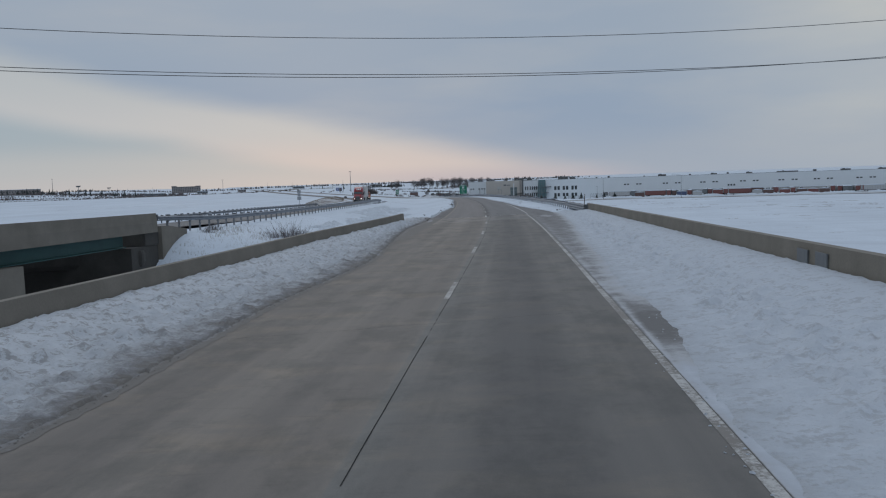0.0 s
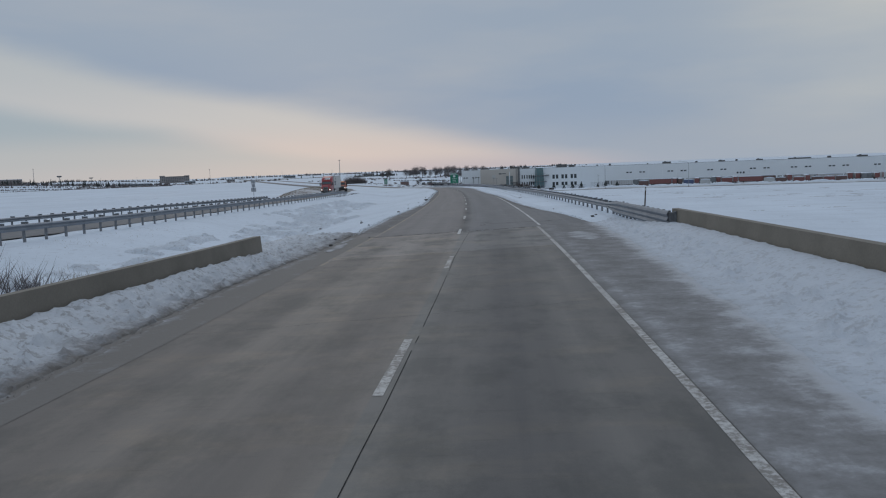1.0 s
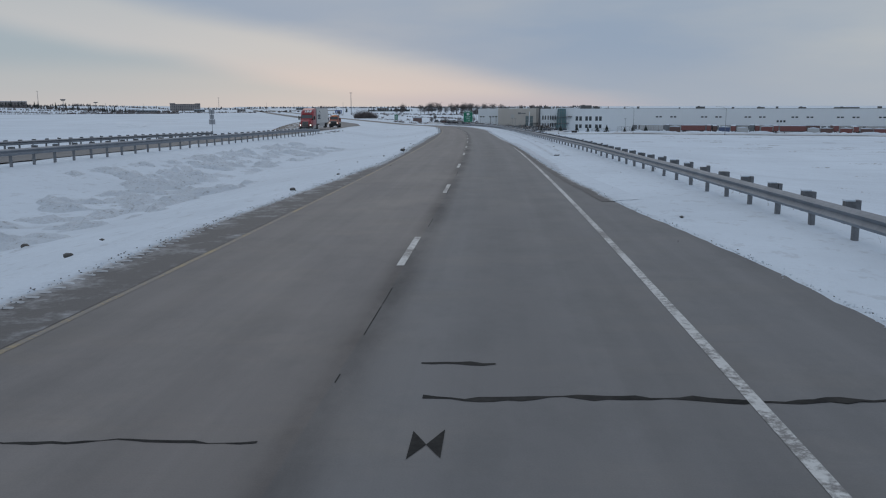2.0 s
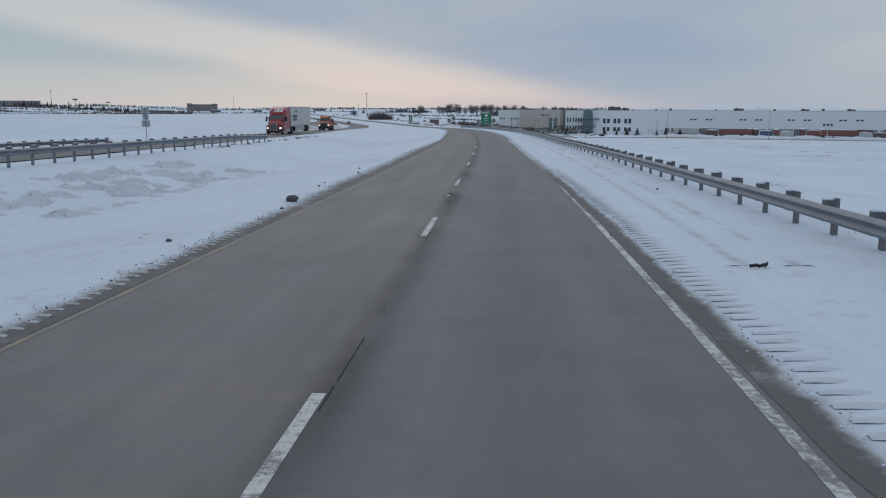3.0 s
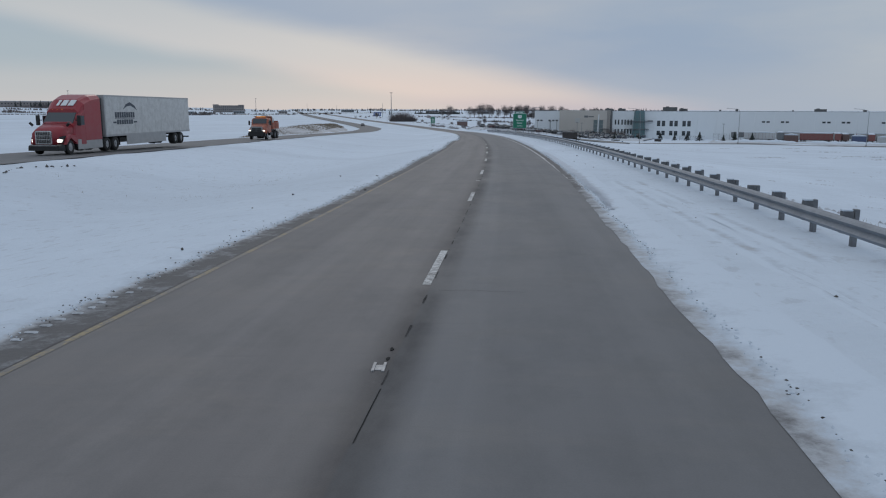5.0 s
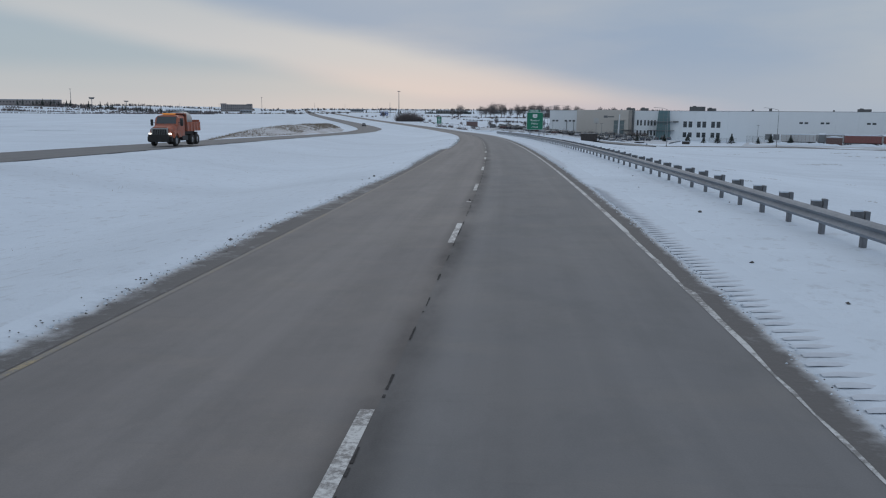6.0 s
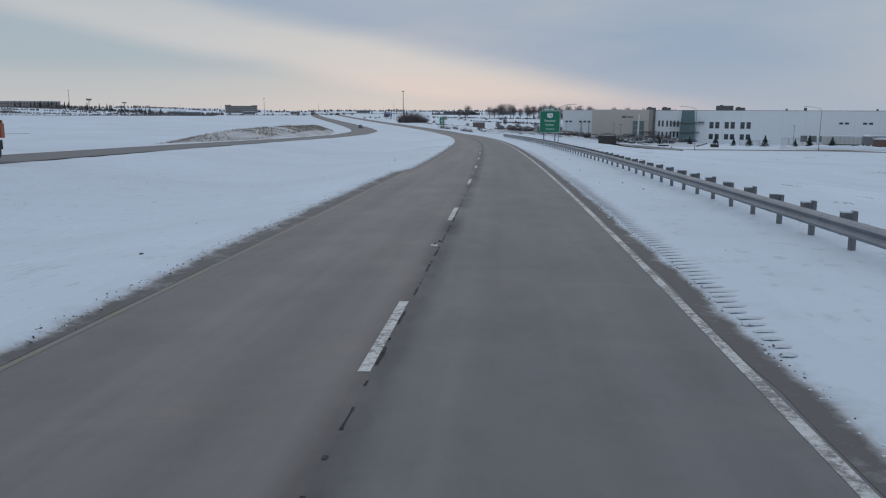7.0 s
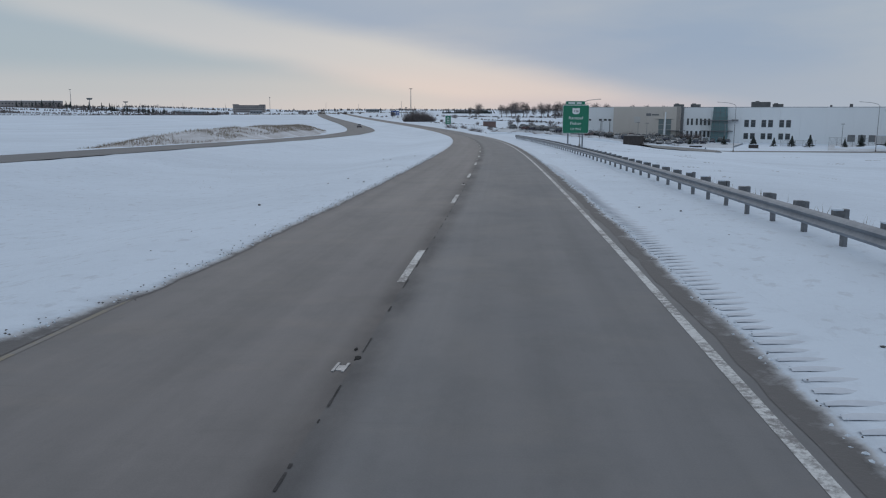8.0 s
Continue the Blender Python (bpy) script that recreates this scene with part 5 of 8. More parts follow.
wire("overhead_wire", -75, 70, 46.74, 0.261, 11.19, 0.00126, -3.0, "thin overhead power cable crossing high above the road")
wire("overhead_wire", -75, 70, 46.74, 0.261, 9.14, 0.00107, -0.4, "thin overhead power cable crossing above the road")
wire("overhead_wire", -75, 70, 46.15, 0.387, 8.84, 0.00121, -8.3, "thin overhead power cable crossing above the road")
for px in (-75.0, 70.0):
    up = new("utility_pole")
    py = 46.5 + 0.30 * px
    gz = ground_z(px, py)
    up.matrix_basis = pose(px, py, gz)
    high, arm = 11.19 + 0.00126 * (px + 3.0) ** 2 - gz, 8.95 + 0.00113 * (px + 4.0) ** 2 - gz
    part("pole", rod(bmesh.new(), (0, 0, -1.0), (0, 0, high + 0.3), 0.17, 0.11, 12), M_BARK, up)
    part("crossarm", boxed(-0.06, 0.06, -4.6, 4.6, arm - 0.12, arm), M_BARK, up)
    tagged(up, "wooden utility pole with a crossarm beside the road bank", "utility pole", "utility poles")


# ---------------------------------------------------------------- the warehouse
WX, WY, WZ, WA = 10.0, 607.0, -13.2, -14.0
W_POSE = pose(WX, WY, WZ, 0, 0, WA)


def wh_point(a, b, z=0.0):
    p = W_POSE @ Vector((a, b, z))
    return p


# darker copy of the beige wall, with shade put into the colour
M_WALL_BEIGE_SHADE = varied("shaded_beige_panel", (0.30, 0.28, 0.265), (0.37, 0.35, 0.33), 0.8, 0.3, 4.0, relief=0.0)
M_GLASS_DULL = glass_dark("dull_blue_glass", (0.16, 0.21, 0.225), 0.3)
M_EMBLEM = varied("pale_emblem_panel", (0.50, 0.50, 0.49), (0.58, 0.58, 0.57), 0.8, 0.4, 3.0, relief=0.0)


def warehouse():
    w = new("warehouse")
    w.matrix_basis = W_POSE
    top = 13.9
    part("core", boxed(-43.5, 268, 0.6, 115, -0.6, top - 0.5), M_WALL_WHITE, w)
    part("roof", boxed(-43.0, 267.5, 1.0, 114.5, top - 0.5, top - 0.3), M_WALL_GREY, w, "grey membrane roof")

    def panel(a, b, y, h, mat, step):
        n = max(1, round((b - a) / step))
        d = (b - a) / n
        bm = boxed(0.012, d - 0.012, -0.0, 0.62, -0.6, h, 0.03)
        me = bpy.data.meshes.new("wall_panel")
        bm.to_mesh(me)
        bm.free()
        me.materials.append(mat)
        for i in range(n):
            o = new("wall_panel", me)
            o.parent = w
            o.location = (a + i * d, y, 0)

    panel(-44, -29, 0.0, top, M_WALL_WHITE, 7.5)
    panel(-29, -0.7, -1.6, top + 0.3, M_WALL_BEIGE, 7.1)
    part("wing_side", boxed(-29.0, -28.6, -1.0, 0.6, -0.6, top + 0.3), M_WALL_BEIGE, w)
    part("recess", boxed(-0.7, 0.3, -0.4, 0.6, -0.6, top + 0.2), M_WALL_GREY, w, "dark recessed seam between the blocks")
    panel(0.3, 45, 0.0, top, M_WALL_WHITE, 7.45)
    panel(45, 268, 0.0, top, M_WALL_WHITE, 9.3)
    part("coping", boxed(-44.1, 268.1, -0.08, 0.7, top, top + 0.14), M_WALL_GREY, w)

    def window(a, z, wd, ht, y=0.0, mull=True):
        f = new("window", None)
        f.parent = w
        f.location = (a, y, z)
        bm = bmesh.new()
        t = 0.10
        box(bm, 0, wd, -0.06, 0.10, 0, t)
        box(bm, 0, wd, -0.06, 0.10, ht - t, ht)
        box(bm, 0, t, -0.06, 0.10, t, ht - t)
        box(bm, wd - t, wd, -0.06, 0.10, t, ht - t)
        if mull:
            box(bm, t, wd - t, -0.05, 0.10, ht * 0.64, ht * 0.64 + 0.08)
        part("window_frame", bm, M_WALL_GREY, f)
        part("pane", boxed(t, wd - t, -0.02, 0.0, t, ht - t), M_GLASS, f)
        return f

    for k in range(6):
        a = 1.7 + k * 1.62 + (0.35 if k > 1 else 0)
        window(a, 6.6, 0.85, 2.7)
        window(a, 1.7, 0.85, 2.5)
    for a0 in (24.3, 30.8, 37.4):
        for d in (0.0, 2.5):
            window(a0 + d, 6.0, 1.75, 2.9)
            window(a0 + d, 1.2, 1.75, 2.4)
    for a0 in (76.3, 85.2, 104.0, 112.6, 129.8, 138.2, 156.6, 165.0, 181.6, 190.0, 204.0, 212.0, 230.0, 238.0):
        for d in (0.0, 2.2):
            window(a0 + d, 8.3, 1.55, 0.85, mull=False)
    for d in (0.0, 1.9, 3.8):
        window(148.4 + d, 5.6, 1.2, 1.2, mull=False)
    # the glazed corner tower
    bm = loft(bmesh.new(), [[(11.4, -1.5, -0.5), (18.4, -1.5, -0.5), (18.4, 0.2, -0.5), (11.4, 0.2, -0.5)], [(12.3, -0.9, top + 0.2), (17.6, -0.9, top + 0.2), (17.6, 0.2, top + 0.2), (12.3, 0.2, top + 0.2)]])
    tower = part("glass_tower", bm, M_GLASS_TEAL, w, "teal glazed entrance tower")
    for k in range(1, 7):
        z = k * top / 7
        f = z / top
        part("mullion", boxed(11.4 + 0.9 * f - 0.05, 18.4 - 0.8 * f + 0.05, -1.58 + 0.6 * f, -1.40 + 0.6 * f, z - 0.05, z + 0.05), M_WALL_GREY, w)
    for a in (12.9, 14.9, 16.9):
        bm = loft(bmesh.new(), [[(a - 0.05, -1.56, 0), (a + 0.05, -1.56, 0), (a + 0.05, -1.4, 0), (a - 0.05, -1.4, 0)], [(a - 0.05, -0.98, top), (a + 0.05, -0.98, top), (a + 0.05, -0.85, top), (a - 0.05, -0.85, top)]])
        part("mullion", bm, M_WALL_GREY, w)
    for z in (8.6, 4.3):
        part("canopy", boxed(7.6, 20.2, -2.6, 0.0, z - 0.12, z + 0.12), M_WALL_GREY, w, "thin steel sunshade canopy")
    part("canopy", boxed(19.5, 22.0, -1.3, 0.0, 8.3, 9.0), M_WALL_GREY, w)
    # the portal of the beige block
    part("portal_beam", boxed(-11.4, -3.8, -2.0, -1.6, 9.1, 9.5), M_WALL_BEIGE, w)
    part("portal_column", loft(bmesh.new(), [[(-7.5, -2.6, -0.4), (-6.6, -2.6, -0.4), (-6.6, -1.6, -0.4), (-7.5, -1.6, -0.4)], [(-7.0, -2.0, 12.0), (-6.5, -2.0, 12.0), (-6.5, -1.6, 12.0), (-7.0, -1.6, 12.0)]]), M_WALL_WHITE, w, "slim white leaning pillar")
    part("portal_glass", boxed(-9.6, -7.5, -1.72, -1.6, 0.2, 9.0), M_GLASS_DULL, w, "dull blue entrance glazing")
    part("portal_glass", boxed(-6.5, -4.4, -1.72, -1.6, 0.2, 9.0), M_GLASS_DULL, w, "dull blue entrance glazing")
    for z in (2.4, 4.6, 6.8):
        part("mullion", boxed(-9.6, -7.5, -1.78, -1.72, z - 0.06, z + 0.06), M_WALL_BEIGE, w)
        part("mullion", boxed(-6.5, -4.4, -1.78, -1.72, z - 0.06, z + 0.06), M_WALL_BEIGE, w)
    part("portal_canopy", boxed(-5.5, 1.5, -3.2, -1.6, 4.2, 4.4), M_WALL_GREY, w)
    # thin strip that paints the shade at this end of the block
    part("portal_shade", boxed(-2.3, -0.75, -1.7, -1.6, -0.4, top + 0.2), M_WALL_BEIGE_SHADE, w, "darker strip painting the shade at the end of the beige block")
    part("emblem", boxed(-20.0, -17.4, -1.66, -1.6, 7.4, 10.0), M_EMBLEM, w)
    part("legend_bar", boxed(-14.9, -12.9, -1.68, -1.6, 10.3, 11.4), M_WALL_GREY, w)
    part("legend_bar", boxed(-12.6, -9.6, -1.68, -1.6, 10.5, 11.1), M_WALL_GREY, w)
    for a in (-42.5, -40.6, -35.8, -33.6, -31.6):
        window(a, 8.1, 1.3, 0.8, mull=False)
    for a in (-34.8, -30.9):
        part("downpipe", rod(bmesh.new(), (a, -0.12, 0), (a, -0.12, 8.2), 0.12), M_WALL_GREY, w)
    for k in range(54):
        part("dock_door", boxed(62 + k * 3.6, 64.6 + k * 3.6, -0.08, 0.0, 0.8, 3.4), M_WALL_GREY, w)
    rng = random.Random(5)
    for a, ln, h, y in ((25.6, 7.2, 2.2, 9), (33.3, 4.0, 1.4, 16), (-5.0, 3.8, 1.3, 5), (1.7, 3.6, 1.3, 7), (62, 1.2, 1.4, 20), (100.2, 5.6, 1.3, 8), (122, 1.5, 1.0, 6), (137, 4.4, 0.9, 10), (148, 1.3, 1.3, 9), (161, 4.2, 0.9, 9), (182, 14, 0.8, 20), (205, 2.0, 1.3, 12), (222, 6.0, 1.1, 9), (245, 5.0, 0.9, 9), (55, 0.8, 0.9, 5), (90, 0.7, 0.8, 5)):
        bm = boxed(a, a + ln, y, y + 3.5, top - 0.4, top + h, 0.06)
        u = part("rooftop_unit", bm, M_ROOF_UNIT, w, "dark rooftop ventilation unit")
        if ln > 3:
            part("fan_housing", rod(bmesh.new(), (a + ln * 0.3, y + 1.7, top + h), (a + ln * 0.3, y + 1.7, top + h + 0.35), 0.8, n=14), M_ROOF_UNIT, u)
    return tagged(w, "long white warehouse with a beige block and teal glass tower", "warehouse")


warehouse()


# ---------------------------------------------------------------- vehicles
def wheel(parent, x, y, r, w, name="wheel"):
    wh = new(name)
    wh.parent = parent
    wh.matrix_basis = pose(x, y, r, 0, 90, 0)
    bm = bmesh.new()
    prof = [(r * 0.56, -w / 2), (r * 0.9, -w / 2), (r, -w * 0.36), (r, w * 0.36), (r * 0.9, w / 2), (r * 0.56, w / 2)]
    n = 20
    rings = [[bm.verts.new((p * math.cos(2 * math.pi * k / n), p * math.sin(2 * math.pi * k / n), z)) for k in range(n)] for p, z in prof]
    for a, b in zip(rings, rings[1:]):
        for k in range(n):
            bm.faces.new((a[k], a[(k + 1) % n], b[(k + 1) % n], b[k]))
    part("tyre", bm, M_TYRE, wh, "black rubber tyre", True)
    bm = bmesh.new()
    rod(bm, (0, 0, -w * 0.42), (0, 0, w * 0.42), r * 0.57, n=16)
    rod(bm, (0, 0, -w * 0.5), (0, 0, w * 0.5), r * 0.2, n=10)
    part("rim", bm, M_RIM, wh)
    return wh


def semi_truck():
    t = new("semi_truck")
    # nose at y = 0, travelling towards +y
    part("bumper", loft(bmesh.new(), [section(0.0, 1.08, 0.30, 0.70), section(-0.5, 1.22, 0.28, 0.74)]), M_BLACK, t, "black front bumper")
    part("bumper_trim", boxed(-0.92, 0.92, -0.03, 0.012, 0.62, 0.67, 0.008), M_CHROME, t)
    bm = loft(bmesh.new(), [section(-0.10, 0.80, 0.70, 1.68, 0.64), section(-0.9, 1.02, 0.72, 1.95, 0.80), section(-1.9, 1.15, 0.75, 2.12, 0.95)])
    part("hood", bm, M_RED, t, "red sloping hood", True)
    part("grille", loft(bmesh.new(), [section(-0.03, 0.56, 0.74, 1.62, 0.50, 0.05), section(-0.14, 0.60, 0.72, 1.66, 0.54, 0.05)]), M_CHROME, t, "chrome grille frame")
    part("grille_mesh", boxed(-0.50, 0.50, -0.045, -0.015, 0.80, 1.54), M_BLACK, t, "dark grille opening")
    for k in range(-4, 5):
        part("grille_bar", boxed(k * 0.115 - 0.010, k * 0.115 + 0.010, -0.03, 0.0, 0.80, 1.54), M_CHROME, t)
    for z in (1.05, 1.30):
        part("grille_bar", boxed(-0.50, 0.50, -0.03, 0.002, z - 0.014, z + 0.014), M_CHROME, t)
    for sx in (-1, 1):
        part("headlight", loft(bmesh.new(), [[(sx * 0.76, -0.16, 0.86), (sx * 1.04, -0.42, 0.86), (sx * 1.08, -0.48, 1.04), (sx * 0.78, -0.20, 1.08)], [(sx * 0.76, -0.36, 0.86), (sx * 1.00, -0.62, 0.86), (sx * 1.04, -0.68, 1.04), (sx * 0.78, -0.40, 1.08)]]), M_LAMP_ON, t, "lit headlight")
        part("headlight_bezel", loft(bmesh.new(), [[(sx * 0.73, -0.15, 0.80), (sx * 1.08, -0.45, 0.80), (sx * 1.15, -0.62, 1.30), (sx * 0.76, -0.24, 1.16)], [(sx * 0.73, -0.38, 0.80), (sx * 1.06, -0.66, 0.80), (sx * 1.13, -0.84, 1.30), (sx * 0.76, -0.46, 1.16)]]), M_BLACK, t, "dark headlight housing").location = (0, -0.03, 0)
        part("fender", loft(bmesh.new(), [[(sx * 1.0, -0.55, 0.7), (sx * 1.26, -0.62, 0.7), (sx * 1.26, -0.75, 1.15), (sx * 0.95, -0.75, 1.25)], [(sx * 1.0, -1.2, 1.15), (sx * 1.28, -1.2, 1.15), (sx * 1.27, -1.25, 1.35), (sx * 0.95, -1.25, 1.5)], [(sx * 1.0, -1.95, 0.75), (sx * 1.28, -1.95, 0.75), (sx * 1.27, -1.9, 1.25), (sx * 0.95, -1.9, 1.45)]]), M_RED, t, "red wheel arch")
        part("door_mirror", boxed(sx * 1.48 - 0.12, sx * 1.48 + 0.12, -2.15, -2.0, 1.95, 2.65, 0.04), M_BLACK, t, "black door mirror")
        part("mirror_arm", boxed(min(sx * 1.2, sx * 1.45), max(sx * 1.2, sx * 1.45), -2.12, -2.05, 2.28, 2.34), M_BLACK, t)
        part("hood_mirror", rod(bmesh.new(), (sx * 1.2, -0.95, 1.95), (sx * 1.38, -0.9, 2.15), 0.09), M_BLACK, t)
        part("side_window", boxed(sx * 1.235 - 0.01, sx * 1.235 + 0.01, -3.2, -2.25, 1.98, 2.62), M_GLASS, t)
        part("side_fairing", boxed(sx * 1.20 - 0.03, sx * 1.20 + 0.03, -5.6, -2.2, 0.30, 1.0, 0.02), M_SKIRT, t, "grey side fairing")
    bm = loft(bmesh.new(), [section(-1.85, 1.15, 0.75, 2.14, 1.0), section(-2.05, 1.20, 0.7, 2.22, 1.1), section(-2.65, 1.23, 0.65, 2.85, 1.12), section(-3.3, 1.24, 0.65, 3.25, 1.15)])
    part("cab", bm, M_RED, t, "red cab")
    bm = loft(bmesh.new(), [[(-1.06, -1.98, 2.10), (1.06, -1.98, 2.10), (1.0, -2.62, 2.80), (-1.0, -2.62, 2.80)], [(-1.06, -2.04, 2.06), (1.06, -2.04, 2.06), (1.0, -2.68, 2.76), (-1.0, -2.68, 2.76)]])
    bmesh.ops.translate(bm, verts=bm.verts[:], vec=(0, 0.035, 0.035))
    part("windshield", bm, M_GLASS, t, "dark windshield")
    bm = loft(bmesh.new(), [section(-2.62, 1.12, 2.75, 3.10, 0.95), section(-3.2, 1.20, 2.6, 3.72, 1.0, 0.18), section(-3.28, 1.245, 0.9, 3.76, 1.0, 0.18), section(-4.2, 1.25, 0.9, 4.05, 1.1, 0.18), section(-5.5, 1.27, 0.9, 4.12, 1.15, 0.15)])
    part("sleeper", bm, M_RED, t, "red sleeper with roof fairing")
    for x0, x1 in ((-0.80, -0.40), (-0.28, 0.10), (0.24, 0.42)):
        bm = loft(bmesh.new(), [[(x0, -2.78, 3.26), (x1, -2.78, 3.26), (x1 - 0.12, -3.12, 3.64), (x0 - 0.12, -3.12, 3.64)], [(x0, -2.82, 3.23), (x1, -2.82, 3.23), (x1 - 0.12, -3.16, 3.61), (x0 - 0.12, -3.16, 3.61)]])
        bmesh.ops.translate(bm, verts=bm.verts[:], vec=(0.06, 0.05, 0.06))
        part("emblem_bar", bm, M_SIGN_WHITE, t, "white slanted lettering shape on the fairing")
    for x in (-0.7, -0.35, 0, 0.35, 0.7):
        part("marker_light", boxed(x - 0.04, x + 0.04, -2.70, -2.62, 3.02, 3.08), M_AMBER, t)
    part("chassis", boxed(-0.5, 0.5, -8.2, -0.6, 0.55, 0.85), M_BLACK, t)
    # black block added for the dark of the gap behind the cab
    part("gap_shade", boxed(-1.15, 1.15, -5.9, -5.5, 0.95, 3.9), M_BLACK, t)
    for sx in (-1, 1):
        wheel(t, sx * 1.05, -1.25, 0.51, 0.28)
        part("fuel_tank", rod(bmesh.new(), (sx * 0.92, -4.4, 0.72), (sx * 0.92, -2.9, 0.72), 0.30, n=14), M_CHROME, t)
        for y in (-6.3, -7.6):
            wheel(t, sx * 0.98, y, 0.51, 0.55)
    tr = part("trailer_box", boxed(-1.29, 1.29, -22.2, -6.05, 1.15, 4.08, 0.04), M_TRAILER, t, "white box trailer with road grime")
    part("front_edge", boxed(-1.31, 1.31, -6.20, -6.02, 1.15, 4.10), M_SKIRT, t)
    part("lower_rail", boxed(-1.305, 1.305, -22.2, -6.1, 1.05, 1.20), M_SKIRT, t)
    part("upper_rail", boxed(-1.305, 1.305, -22.2, -6.1, 4.00, 4.11), M_SKIRT, t)
    for y in np.arange(-21.0, -6.5, 1.25):
        for sx in (-1, 1):
            part("panel_seam", boxed(sx * 1.292 - 0.004, sx * 1.292 + 0.004, y - 0.012, y + 0.012, 1.2, 4.0), M_TRAILER, t)
    for sx in (-1, 1):
        part("side_skirt", boxed(sx * 1.26 - 0.015, sx * 1.26 + 0.015, -16.8, -9.4, 0.35, 1.06), M_SKIRT, t, "grey aerodynamic skirt")
        for y in (-19.0, -20.3):
            wheel(t, sx * 0.98, y, 0.51, 0.55)
        # lettering shown as plain shapes
        side = sx * 1.297
        bars = [(-10.9 + 0.37 * k, -10.9 + 0.37 * k + 0.29, 2.42, 2.85) for k in range(9)]
        bars += [(-10.55 + 0.39 * k, -10.55 + 0.39 * k + 0.31, 1.93, 2.28) for k in range(7)]
        bars += [(-7.8, -7.3, 2.02, 2.14), (-11.3, -10.7, 2.02, 2.14), (-10.9, -7.6, 2.335, 2.37)]
        for y0, y1, z0, z1 in bars:
            part("lettering_bar", boxed(side - 0.005, side + 0.005, y0, y1, z0, z1), M_LOGO, t)
        pts = [(-9.0, 3.05), (-9.5, 3.45), (-10.2, 3.62), (-11.0, 3.35), (-11.4, 2.98), (-10.9, 3.18), (-10.3, 3.34), (-9.7, 3.30)]
        part("emblem", loft(bmesh.new(), [[(side - 0.005, y, z) for y, z in pts], [(side + 0.005, y, z) for y, z in pts]]), M_LOGO, t)
    part("trailer_frame", boxed(-0.5, 0.5, -22.0, -6.5, 0.85, 1.1), M_BLACK, t)
    part("rear_guard", boxed(-1.15, 1.15, -22.3, -22.15, 0.5, 0.62), M_BLACK, t)
    for sx in (-0.7, 0.7):
        part("landing_leg", boxed(sx - 0.06, sx + 0.06, -9.3, -9.15, 0.3, 1.1), M_BLACK, t)
    return tagged(t, "red semi truck with a white box trailer on the opposing carriageway", "semi truck")


semi = semi_truck()
semi.matrix_basis = road_pose(216.0, -29.6, 0.46, 180)


